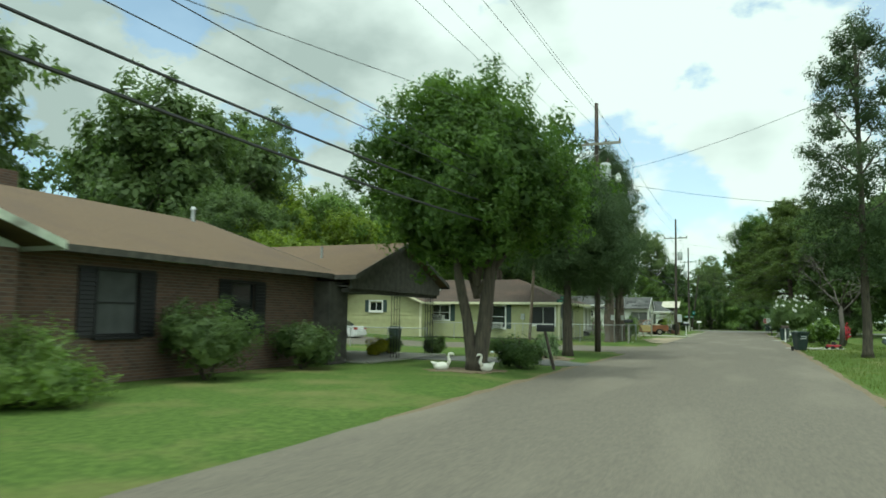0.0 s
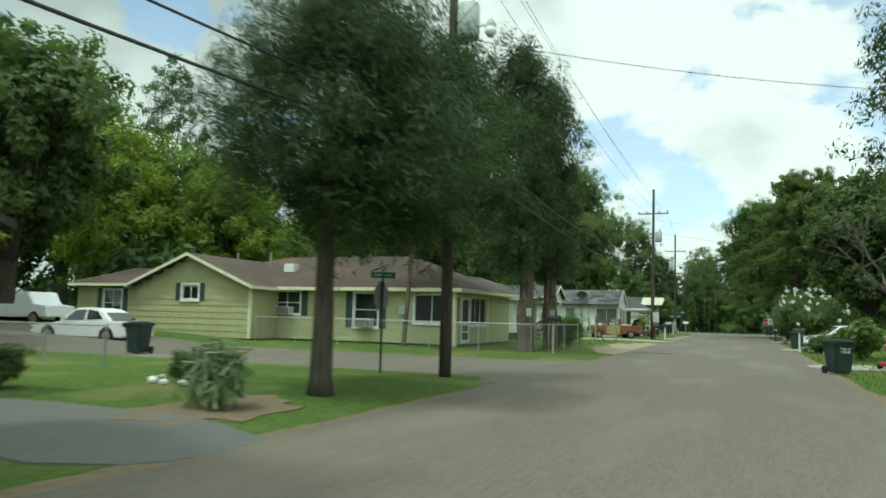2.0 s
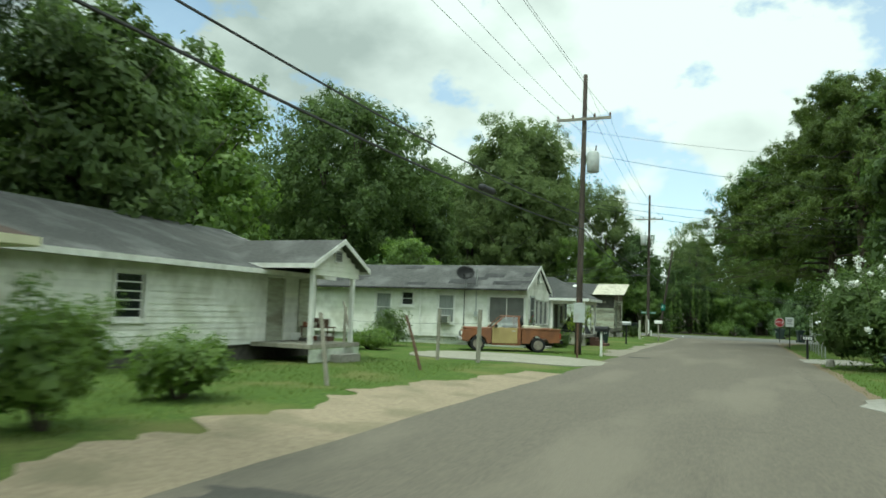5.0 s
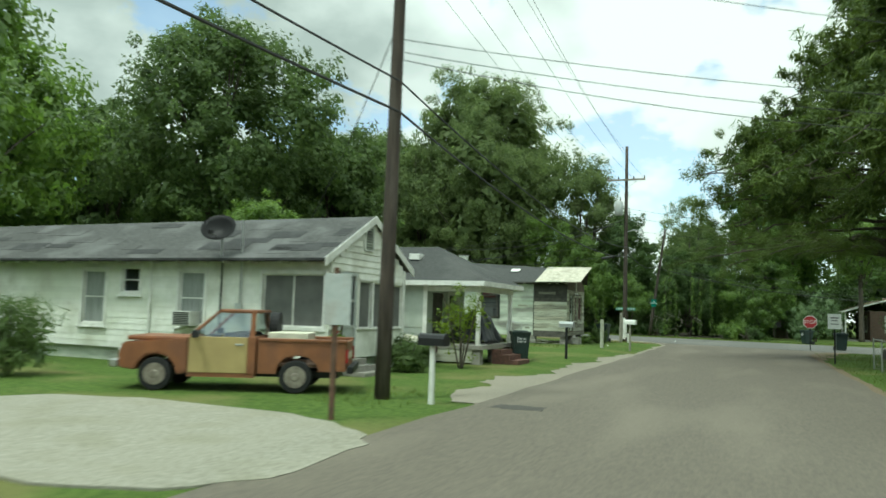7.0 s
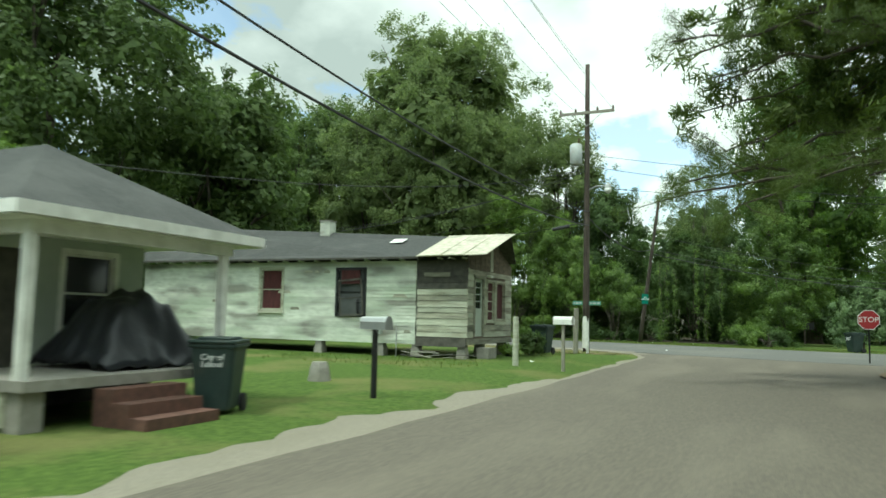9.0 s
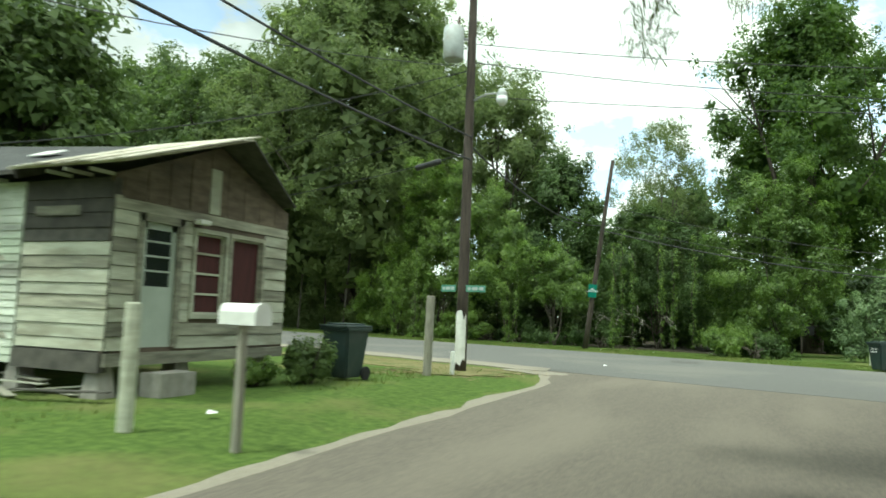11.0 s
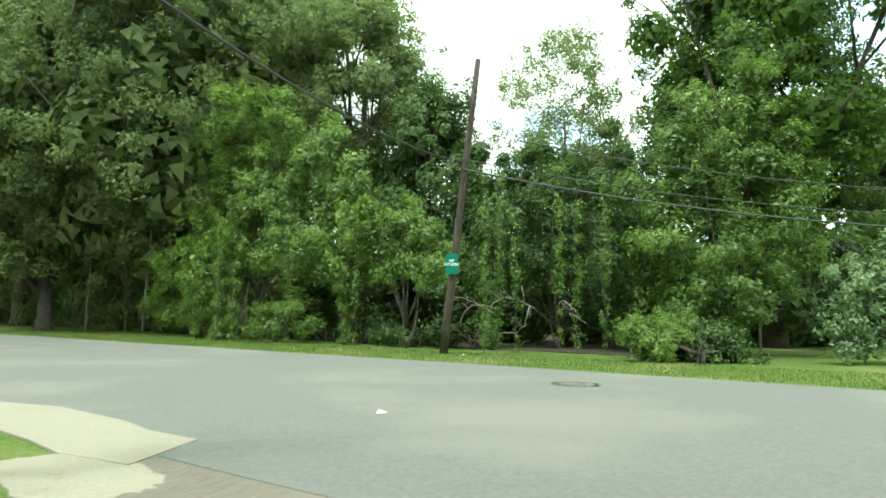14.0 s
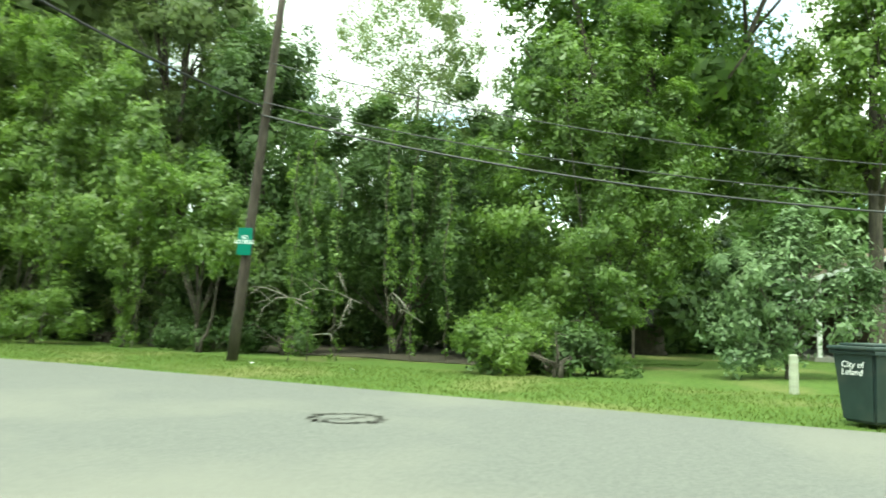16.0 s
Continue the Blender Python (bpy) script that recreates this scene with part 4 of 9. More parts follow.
def gable_roof(parent, x0, x1, y0, y1, z_eave, z_ridge, along, material, fascia="trim", thick=0.07, eave="", label="", deep=0.14):
    """Two shingled slopes with fascia boards. along: the ridge's axis, 'x' or 'y'."""
    if along == "x":
        m = (y0 + y1) / 2
        a = [(x0, y0, z_eave), (x1, y0, z_eave), (x1, m, z_ridge), (x0, m, z_ridge)]
        b = [(x0, m, z_ridge), (x1, m, z_ridge), (x1, y1, z_eave), (x0, y1, z_eave)]
    else:
        m = (x0 + x1) / 2
        a = [(x0, y0, z_eave), (m, y0, z_ridge), (m, y1, z_ridge), (x0, y1, z_eave)]
        b = [(m, y0, z_ridge), (x1, y0, z_eave), (x1, y1, z_eave), (m, y1, z_ridge)]
    for s in (a, b):
        part("roof_slope", slab(s, thick), material, parent, label)
    f, d = deep, 0.025
    def rake(p, q, o):
        vs = [p - Vector((0, 0, f)), q - Vector((0, 0, f)), q + Vector((0, 0, 0.012)), p + Vector((0, 0, 0.012))]
        bm = bmesh.new()
        r = [bm.verts.new(v) for v in vs] + [bm.verts.new(v + o) for v in vs]
        for k in ((0, 1, 2, 3), (7, 6, 5, 4), (0, 4, 5, 1), (1, 5, 6, 2), (2, 6, 7, 3), (3, 7, 4, 0)):
            bm.faces.new([r[n] for n in k])
        bmesh.ops.recalc_face_normals(bm, faces=bm.faces)
        part("rake_board", bm, fascia, parent)
    low = 0.07 if eave else f + 0.01
    if along == "x":
        for yy, o in ((y0, -1), (y1, 1)):
            part("eave_board", boxm(x0, x1, min(yy, yy + o * d), max(yy, yy + o * d), z_eave - low, z_eave - 0.005), eave or fascia, parent)
        for xx, o in ((x0, -d), (x1, d)):
            for yy in (y0, y1):
                rake(Vector((xx, yy, z_eave)), Vector((xx, m, z_ridge)), Vector((o, 0, 0)))
    else:
        for xx, o in ((x0, -1), (x1, 1)):
            part("eave_board", boxm(min(xx, xx + o * d), max(xx, xx + o * d), y0, y1, z_eave - low, z_eave - 0.005), eave or fascia, parent)
        for yy, o in ((y0, -d), (y1, d)):
            for xx in (x0, x1):
                rake(Vector((xx, yy, z_eave)), Vector((m, yy, z_ridge)), Vector((0, o, 0)))


def hip_roof(parent, x0, x1, y0, y1, z_eave, z_ridge, material, fascia="trim", thick=0.07, inset=None):
    """Four slopes with the ridge along x."""
    m = (y0 + y1) / 2
    i = inset or (y1 - y0) / 2
    a, b = (x0 + i, m, z_ridge), (x1 - i, m, z_ridge)
    for s in ([(x0, y0, z_eave), (x1, y0, z_eave), b, a], [a, b, (x1, y1, z_eave), (x0, y1, z_eave)], [(x1, y0, z_eave), (x1, y1, z_eave), b], [(x0, y1, z_eave), (x0, y0, z_eave), a]):
        part("roof_slope", slab(s, thick), material, parent)
    f, d = 0.15, 0.03
    for q in ((x0 - d, x1 + d, y0 - d, y0), (x0 - d, x1 + d, y1, y1 + d), (x0 - d, x0, y0, y1), (x1, x1 + d, y0, y1)):
        part("fascia", boxm(*q, z_eave - f, z_eave + 0.004), fascia, parent)
    part("soffit", boxm(x0 + 0.005, x1 - 0.005, y0 + 0.005, y1 - 0.005, z_eave - f - 0.02, z_eave - f + 0.02), fascia, parent)


def along_x(y):
    """Wall frame of a wall that faces south (towards -y): u is x."""
    return Matrix(((1, 0, 0, 0), (0, -1, 0, y), (0, 0, 1, 0), (0, 0, 0, 1)))


def along_y(x):
    """Wall frame of a wall that faces east (towards +x): u is y."""
    return Matrix(((0, 1, 0, x), (1, 0, 0, 0), (0, 0, 1, 0), (0, 0, 0, 1)))


# ---- poles and wires ----
def utility_pole(label, at, top, height, arm_z=None, arm_len=2.4, r=0.15, arm_rz=0.0, transformer=None, lamp=None):
    x, y = at
    z = ground_z(x, y) - 0.02
    t = thing("utility_pole", label, "utility pole", "poles along the street", at=(x, y, z))
    dx, dy = top[0] - x, top[1] - y
    lean = lambda h: (dx * h / height, dy * h / height, h)
    part("pole", tube([lean(h) for h in np.linspace(0, height, 7)], [r * (1 - 0.38 * i / 6) for i in range(7)], 14), "pole", t, smooth=True)
    if arm_z:
        c = Vector(lean(arm_z))
        a = Vector((math.cos(radians(arm_rz)), math.sin(radians(arm_rz)), 0))
        bm = boxm(-arm_len / 2, arm_len / 2, -0.05, 0.05, -0.06, 0.06, bevel=0.006)
        bmesh.ops.transform(bm, matrix=Matrix.Translation(c + Vector((0, -0.16, 0))) @ Matrix.Rotation(radians(arm_rz), 4, "Z"), verts=bm.verts)
        arm = part("crossarm", bm, "post", t)
        for k in (-0.48, -0.2, 0.2, 0.48):
            p = c + a * arm_len * k + Vector((0, -0.16, 0.06))
            part("insulator", tube([p, p + Vector((0, 0, 0.05)), p + Vector((0, 0, 0.09)), p + Vector((0, 0, 0.17))], [0.02, 0.055, 0.045, 0.03], 10), "insulator", t)
        for k in (-0.3, 0.3):
            part("brace", tube([c + a * arm_len * k + Vector((0, -0.2, -0.05)), c + Vector((0, -0.17, -0.6))], [0.014, 0.014], 5), "metal", t)
    if transformer:
        ox, oy, z0 = transformer
        p = Vector(lean(z0)) + Vector((ox, oy, 0))
        tr = part("transformer", tube([p, p + Vector((0, 0, 0.04)), p + Vector((0, 0, 0.86)), p + Vector((0, 0, 0.92))], [0.24, 0.27, 0.27, 0.2], 18), "xfmr", t, "gray transformer can", True)
        part("bushing", tube([p + Vector((0.08, 0.05, 0.9)), p + Vector((0.12, 0.06, 1.2))], [0.04, 0.03], 8), "insulator", tr)
        part("bracket", tube([p + Vector((-ox * 0.3, -oy * 0.3, 0.6)), Vector(lean(z0 + 0.6))], [0.04, 0.04], 6), "metal", tr)
    if lamp:
        ox, oy, z0 = lamp
        p = Vector(lean(z0))
        q = p + Vector((ox, oy, 0.12))
        part("lamp_arm", tube([p, p.lerp(q, 0.5) + Vector((0, 0, 0.1)), q], [0.025, 0.025, 0.025], 8), "metal", t)
        h = part("lamp_head", tube([q + Vector((0, 0, 0.12)), q, q - Vector((0, 0, 0.1))], [0.06, 0.13, 0.14], 14), "xfmr", t)
        part("lens", tube([q - Vector((0, 0, 0.1)), q - Vector((0, 0, 0.22)), q - Vector((0, 0, 0.32))], [0.14, 0.15, 0.07], 14), "lampglass", h, smooth=True)
    return t


def wire(a, b, sag, r=0.012, name="overhead_wire", label="thin black overhead wire strung between poles"):
    a, b = Vector(a), Vector(b)
    pts = []
    for i in range(25):
        t = i / 24
        p = a.lerp(b, t)
        p.z -= sag * 4 * t * (1 - t)
        pts.append(p)
    me = bpy.data.meshes.new(name)
    bm = tube(pts, [r] * 25, 5)
    bm.to_mesh(me)
    bm.free()
    me.materials.append(M["wire"])
    return tagged(new(name, me), label, "wire", "overhead wires")


# ---- small things ----
def wheelie_bin(at, rz, lettered=False, label="dark green wheeled rubbish bin with a closed lid"):
    x, y = at
    t = thing("wheeled_bin", label, "rubbish bin", "wheeled bins", at=(x, y, ground_z(x, y) + (0.02 if -4.3 < x < 3.4 else 0)), rz=rz)
    bm = bmesh.new()
    b = [bm.verts.new(v) for v in ((-0.24, -0.27, 0.06), (0.24, -0.27, 0.06), (0.24, 0.25, 0.06), (-0.24, 0.25, 0.06))]
    u = [bm.verts.new(v) for v in ((-0.31, -0.36, 0.98), (0.31, -0.36, 0.98), (0.31, 0.36, 0.98), (-0.31, 0.36, 0.98))]
    bm.faces.new(b[::-1])
    bm.faces.new(u)
    for i in range(4):
        bm.faces.new((b[i], b[(i + 1) % 4], u[(i + 1) % 4], u[i]))
    bmesh.ops.bevel(bm, geom=list(bm.edges), offset=0.035, segments=2, affect="EDGES")
    part("body", bm, "bin", t)
    part("rim", boxm(-0.335, 0.335, -0.385, 0.385, 0.94, 1.0, bevel=0.015), "bin", t)
    bm = bmesh.new()
    box(bm, -0.34, 0.34, -0.42, 0.4, 1.0, 1.05, bevel=0.02)
    box(bm, -0.24, 0.24, -0.3, 0.3, 1.05, 1.085, bevel=0.015)
    part("lid", bm, "bin", t)
    part("handle", tube([(-0.28, 0.4, 0.96), (-0.28, 0.47, 0.98), (0.28, 0.47, 0.98), (0.28, 0.4, 0.96)], [0.017] * 4, 8), "bin", t)
    for s in (-1, 1):
        part("wheel", tube([(s * 0.25, 0.3, 0.13), (s * 0.31, 0.3, 0.13)], [0.13, 0.13], 16), "rubber", t)
    if lettered:
        text_mesh("lettering", "City of\nLeland", 0.115, "sign_white", pose(0, -0.365, 0.76, 84.4, 0, 0), t)
    return t


def mailbox(at, post_h, box_mat, post_mat, rz, label, lean=(0, 0), flag=True):
    x, y = at
    t = thing("mailbox", label, "mailbox", "roadside mailboxes", at=(x, y, ground_z(x, y) - 0.02), rz=rz)
    part("post", tube([(0, 0, 0), (lean[0], lean[1], post_h)], [0.055, 0.05], 4 if post_mat == "post" else 10), post_mat, t)
    bm = loft([(-0.08 + 0.0, 0.0), (0.08, 0.0), (0.08, 0.12), (0.06, 0.175), (0.025, 0.2), (-0.025, 0.2), (-0.06, 0.175), (-0.08, 0.12)], -0.24, 0.24)
    bmesh.ops.scale(bm, vec=(1.25, 1.1, 1.1), verts=bm.verts)
    bmesh.ops.translate(bm, vec=(lean[0], lean[1], post_h), verts=bm.verts)
    b = part("box", bm, box_mat, t)
    d = loft([(-0.09, 0.0), (0.09, 0.0), (0.09, 0.12), (0.065, 0.18), (0.025, 0.21), (-0.025, 0.21), (-0.065, 0.18), (-0.09, 0.12)], -0.265, -0.235)
    bmesh.ops.scale(d, vec=(1.25, 1.1, 1.1), verts=d.verts)
    bmesh.ops.translate(d, vec=(lean[0], lean[1], post_h), verts=d.verts)
    part("door", d, box_mat, b)
    return t


def round_post(label, at, h, r, material, lean=(0, 0), name="post", category="post", group=""):
    x, y = at
    me = bpy.data.meshes.new(name)
    bm = tube([(0, 0, -0.05), (lean[0] * 0.5, lean[1] * 0.5, h * 0.5), (lean[0], lean[1], h - 0.02), (lean[0], lean[1], h)], [r, r, r * 0.95, r * 0.8], 10)
    bm.to_mesh(me)
    bm.free()
    me.materials.append(M[material])
    o = new(name, me)
    o.location = (x, y, ground_z(x, y))
    return tagged(o, label, category, group)


def wheel(parent, x, y, r=0.31, w=0.2, material="hub"):
    e = new("wheel")
    e.parent = parent
    s = 1 if y > 0 else -1
    def ring(rs):
        pts = [(x, y - w / 2 * s + w * s * k, r) for k, _ in rs]
        return tube(pts, [q for _, q in rs], 28)
    part("tyre", ring([(0, r * 0.82), (0.03, r * 0.95), (0.18, r), (0.82, r), (0.97, r * 0.95), (1.0, r * 0.7)]), "rubber", e)
    part("rim", tube([(x, y + s * w * 0.5, r), (x, y + s * (w * 0.5 + 0.006), r), (x, y + s * (w * 0.5 - 0.02), r), (x, y + s * (w * 0.5 + 0.015), r)], [r * 0.66, r * 0.63, r * 0.4, r * 0.2], 24), material, e)


def car(label, at, rz, paint, length=4.5, width=1.75, height=1.45, hatch=False, name="car"):
    """A saloon or hatchback facing its own -x."""
    x, y = at
    z = 0.02 + ground_z(x, y)
    t = thing(name, label, "car", at=(x, y, z), rz=rz)
    L, W, H = length / 2, width / 2, height
    side = [(-L, 0.35), (-L + 0.02, 0.55), (-L + 0.12, 0.68), (-L * 0.45, 0.86), (-L * 0.38, 0.9), (L * 0.62, 0.95), (L - 0.1, 0.93 if not hatch else 1.0), (L, 0.75), (L, 0.4), (L - 0.08, 0.25), (-L + 0.1, 0.22)]
    bm = loft(side, -W, W, bevel=0.05)
    part("body", bm, paint, t, smooth=False)
    roof_end = L * 0.72 if hatch else L * 0.5
    cab = [(-L * 0.42, 0.88), (-L * 0.12, H - 0.04), (0.1 * L, H), (roof_end * 0.7, H - 0.05), (roof_end if not hatch else L * 0.8, 1.15 if hatch else H - 0.2), (L * 0.68 if not hatch else L * 0.9, 0.94)]
    bm = bmesh.new()
    a, b = [], []
    for (u, v) in cab:
        tuck = W - 0.05 - 0.17 * max(0, (v - 0.9) / (H - 0.9))
        a.append(bm.verts.new((u, -tuck, v)))
        b.append(bm.verts.new((u, tuck, v)))
    bm.faces.new(a)
    bm.faces.new(b[::-1])
    k = len(cab)
    for i in range(k):
        bm.faces.new((a[(i + 1) % k], a[i], b[i], b[(i + 1) % k]))
    bmesh.ops.recalc_face_normals(bm, faces=bm.faces)
    bmesh.ops.bevel(bm, geom=list(bm.edges), offset=0.04, segments=2, affect="EDGES")
    part("cabin", bm, paint, t)
    for s in (-1, 1):
        def q(u, v):
            return (u, s * (W - 0.05 - 0.17 * max(0, (v - 0.9) / (H - 0.9)) + 0.006), v)
        for nm, c in (("front_window", [(-L * 0.3, 0.95), (-L * 0.11, H - 0.13), (L * 0.12, H - 0.09), (L * 0.12, 0.97)]), ("rear_window", [(L * 0.16, 0.97), (L * 0.16, H - 0.09), (roof_end * 0.72, H - 0.15), (roof_end * 1.02, 1.02)])):
            part(nm, raw(nm, [q(*v) for v in c], [(0, 1, 2, 3) if s < 0 else (3, 2, 1, 0)], "glass"), "glass", t)
        part("mirror", boxm(-L * 0.3, -L * 0.24, s * W, s * (W + 0.17), 0.95, 1.07, bevel=0.02), paint, t)
        part("headlight", boxm(-L + 0.005, -L + 0.2, s * (W - 0.45), s * (W + 0.004), 0.6, 0.7, bevel=0.02), "lampglass", t)
        part("tail_light", boxm(L - 0.15, L + 0.008, s * (W - 0.3), s * (W + 0.004), 0.72, 0.88, bevel=0.02), "lens_red", t)
    u0, u1 = cab[0], cab[1]
    part("windscreen", raw("windscreen", [(u0[0] + 0.05, -W + 0.16, u0[1] + 0.06), (u0[0] + 0.05, W - 0.16, u0[1] + 0.06), (u1[0] - 0.06, W - 0.26, u1[1] - 0.04), (u1[0] - 0.06, -W + 0.26, u1[1] - 0.04)], [(0, 3, 2, 1)], "glass"), "glass", t)
    u0, u1 = cab[-2], cab[-1]
    part("rear_screen", raw("rear_screen", [(u0[0] + 0.02, -W + 0.26, u0[1]), (u0[0] + 0.02, W - 0.26, u0[1]), (u1[0] + 0.02, W - 0.18, u1[1] + 0.05), (u1[0] + 0.02, -W + 0.18, u1[1] + 0.05)], [(0, 3, 2, 1)], "glass"), "glass", t)
    part("bumper", boxm(-L - 0.04, -L + 0.12, -W + 0.03, W - 0.03, 0.3, 0.52, bevel=0.04), paint, t)
    part("rear_bumper", boxm(L - 0.12, L + 0.05, -W + 0.03, W - 0.03, 0.32, 0.56, bevel=0.04), paint, t)
    part("number_plate", boxm(L + 0.04, L + 0.056, -0.15, 0.15, 0.58, 0.7), "sign_white", t)
    for u in (-L * 0.62, L * 0.62):
        for s in (-1, 1):
            part("wheel_arch", tube([(u, s * (W - 0.1), 0.33), (u, s * (W + 0.003), 0.33)], [0.37, 0.37], 24), "black", t)
            wheel(t, u, s * (W - 0.09), 0.32, 0.21, "chrome")
    return t


# ---- brick house with carport ----
def brick_house():
    h = thing("brick_house", "low brown brick house with a tan shingle roof and dark shutters", "house")
    f = along_y(-11.7)
    holes = [(15.0, 16.15, 1.15, 2.55), (19.3, 20.3, 1.15, 2.5)]
    wall_panel(h, f, 12.2, 24.6, 0, 2.85, "brick", holes, "wall", 0.2)
    for k, (a, b, c, d) in enumerate(holes):
        window(h, f, a, b, c, d, "screen" if k == 0 else "glass", "black", (0, 1), 0.05, None, 0.42, shutter_mat="black")
    g = along_x(12.2)
    part("wall", boxm(-22.5, -11.9, 24.4, 24.6, 0, 2.85), "brick", h)
    part("wall", boxm(-22.7, -22.5, -6, 24.6, 0, 2.85), "brick", h)
    part("wall", boxm(-10.6, -10.4, -6, 12.2, 0, 2.7), "brick", h)
    part("wall", boxm(-11.7, -10.6, 12.0, 12.2, 0, 2.7), "brick", h)
    part("wall", boxm(-22.5, -10.6, -6.2, -6.0, 0, 2.85), "brick", h)
    part("carport_wall", boxm(-12.4, -11.1, 23.3, 24.4, 0, 2.7), "darkwood", h)
    gable_roof(h, -22.9, -11.1, -7, 24.0, 2.95, 4.95, "y", "roof_brown", "darkwood")
    gable_roof(h, -17.0, -9.9, 2.0, 12.7, 2.85, 4.5, "x", "roof_brown", "white_worn")
    wall_panel(h, along_y(-10.4), 2.2, 12.2, 2.7, 2.75, "gray_green", (), "gable", 0.1, (7.2, 1.6))
    gable_roof(h, -17.0, -10.3, 23.5, 31.2, 2.92, 4.3, "x", "roof_brown", "darkwood")
    wall_panel(h, along_y(-10.6), 23.8, 30.9, 2.5, 2.85, "darkwood", (), "gable", 0.1, (27.35, 1.3))
    part("beam", boxm(-11.0, -10.7, 23.8, 30.9, 2.38, 2.52), "darkwood", h)
    part("carport_ceiling", boxm(-17.0, -10.72, 23.7, 31.0, 2.56, 2.6), "darkwood", h)
    for y in (27.2, 30.2):
        bm = bmesh.new()
        for dx, dy in ((0, 0), (0.22, 0), (0, 0.22), (0.22, 0.22)):
            tube_bm(bm, [(-10.9 + dx, y + dy, 0), (-10.9 + dx, y + dy, 2.4)], [0.014, 0.014], 6)
        for z in (0.25, 0.8, 1.3, 1.8, 2.25):
            for a, b in (((0, 0), (0.22, 0.22)), ((0.22, 0), (0, 0.22))):
                tube_bm(bm, [(-10.9 + a[0], y + a[1], z), (-10.9 + b[0], y + b[1], z + 0.14)], [0.008, 0.008], 5)
        part("iron_post", bm, "dark_metal", h, "black wrought-iron porch post")
    part("vent_pipe", cyl(-16.6, 23.2, 4.5, 5.25, 0.07), "metal", h)
    part("vent_cap", cyl(-16.6, 23.2, 5.22, 5.32, 0.11, 0.06), "metal", h)
    part("chimney", boxm(-18.4, -17.6, 16.4, 17.4, 4.4, 5.5), "brick", h)
    part("carport_floor", boxm(-17, -10.4, 24.62, 31.2, 0.05, 0.15), "concrete", h)
    for x in (-15.1, -12.9):
        part("roof_vent", cyl(x, 25.6, 3.4, 4.05, 0.045), "metal", h)


# ---- yellow house ----
def yellow_house():
    h = thing("yellow_house", "yellow-green clapboard house with brown shingle roof and white trim", "house")
    z0, zt = 0.24, 2.62
    f = along_x(53.1)
    holes = [(-20.75, -19.2, 1.45, 2.55), (-16.15, -14.9, 0.95, 2.5), (-13.0, -11.3, 1.2, 2.46)]
    wall_panel(h, f, -20.9, -11.0, z0, zt, "yellow", holes)
    siding(h, f, -20.9, -11.0, z0, zt, 0.3, "yellow", [(a - 0.08, b + 0.08, c - 0.08, d + 0.08) for a, b, c, d in holes])
    for k, (a, b, c, d) in enumerate(holes):
        window(h, f, a, b, c, d, "screen_dark" if k == 2 else "glass", "trim", (1, 0) if k == 2 else (1 if k == 0 else 0, 1), 0.08, None, None if k == 2 else 0.36, k != 0)
    air_con(h, f, -15.95, -15.1, 0.9, 1.32)
    air_con(h, f, -20.4, -19.6, 1.42, 1.8)
    g = along_y(-11.0)
    fh = [(53.28, 53.72, 1.2, 2.42), (53.86, 54.92, 0.3, 2.4), (55.08, 57.2, 1.15, 2.42)]
    wall_panel(h, g, 53.22, 57.6, z0, zt, "yellow", fh)
    siding(h, g, 53.22, 57.6, z0, zt, 0.3, "yellow", [(a - 0.06, b + 0.06, c - 0.06, d + 0.06) for a, b, c, d in fh])
    window(h, g, *fh[0], "screen", "yellow_trim", (0, 0), 0.05, sill=False)
    window(h, g, *fh[2], "screen_dark", "trim", (2, 0), 0.07)
    d = new("screen_door")
    d.parent = h
    bm = bmesh.new()
    a, b, c, e = fh[1]
    for box_ in ((a, a + 0.11, c, e), (b - 0.11, b, c, e), (a + 0.11, b - 0.11, e - 0.11, e), (a + 0.11, b - 0.11, c, c + 0.14), (a + 0.11, b - 0.11, 1.1, 1.24), (a + 0.11, b - 0.11, 0.78, 0.86)):
        box(bm, box_[0], box_[1], -0.02, 0.03, box_[2], box_[3])
    bmesh.ops.transform(bm, matrix=g, verts=bm.verts)
    part("door_frame", bm, "trim", d)
    bm = boxm(a, b, -0.012, -0.006, c, e)
    bmesh.ops.transform(bm, matrix=g, verts=bm.verts)
    part("screen", bm, "screen", d)
    part("corner_post", boxm(-11.08, -10.94, 53.02, 53.24, z0 - 0.12, 2.62), "yellow_trim", h)
    part("corner_board", boxm(-10.99, -10.95, 57.5, 57.62, z0, 2.6), "yellow_trim", h)
    part("wall", boxm(-33.0, -11.05, 61.2, 61.35, z0, zt), "yellow", h)
    part("wall", boxm(-11.15, -11.0, 57.62, 61.2, z0, zt), "yellow", h)
    part("wall", boxm(-33.15, -33.0, 52.2, 61.35, z0, zt), "yellow", h)
    hip_roof(h, -27.5, -10.55, 52.65, 61.7, 2.76, 4.6, "roof_dark", "yellow_trim")
    part("foundation", boxm(-33, -11.1, 53.2, 61.1, 0.0, z0), "darkwood", h)
    # gabled wing
    w = along_x(50.95)
    wh = [(-24.65, -23.65, 2.05, 2.75)]
    wall_panel(h, w, -27.6, -20.6, z0, 2.66, "yellow", wh, "wall", 0.12, (-24.1, 1.5))
    siding(h, w, -27.6, -20.6, z0, 4.1, 0.3, "yellow", [(-24.73, -23.57, 1.97, 2.83)], lambda z: (-27.6, -20.6) if z < 2.66 else (-24.1 - 3.5 * (4.16 - z) / 1.5, -24.1 + 3.5 * (4.16 - z) / 1.5))
    window(h, w, *wh[0], "glass", "trim", (1, 0), 0.09, None, 0.3)
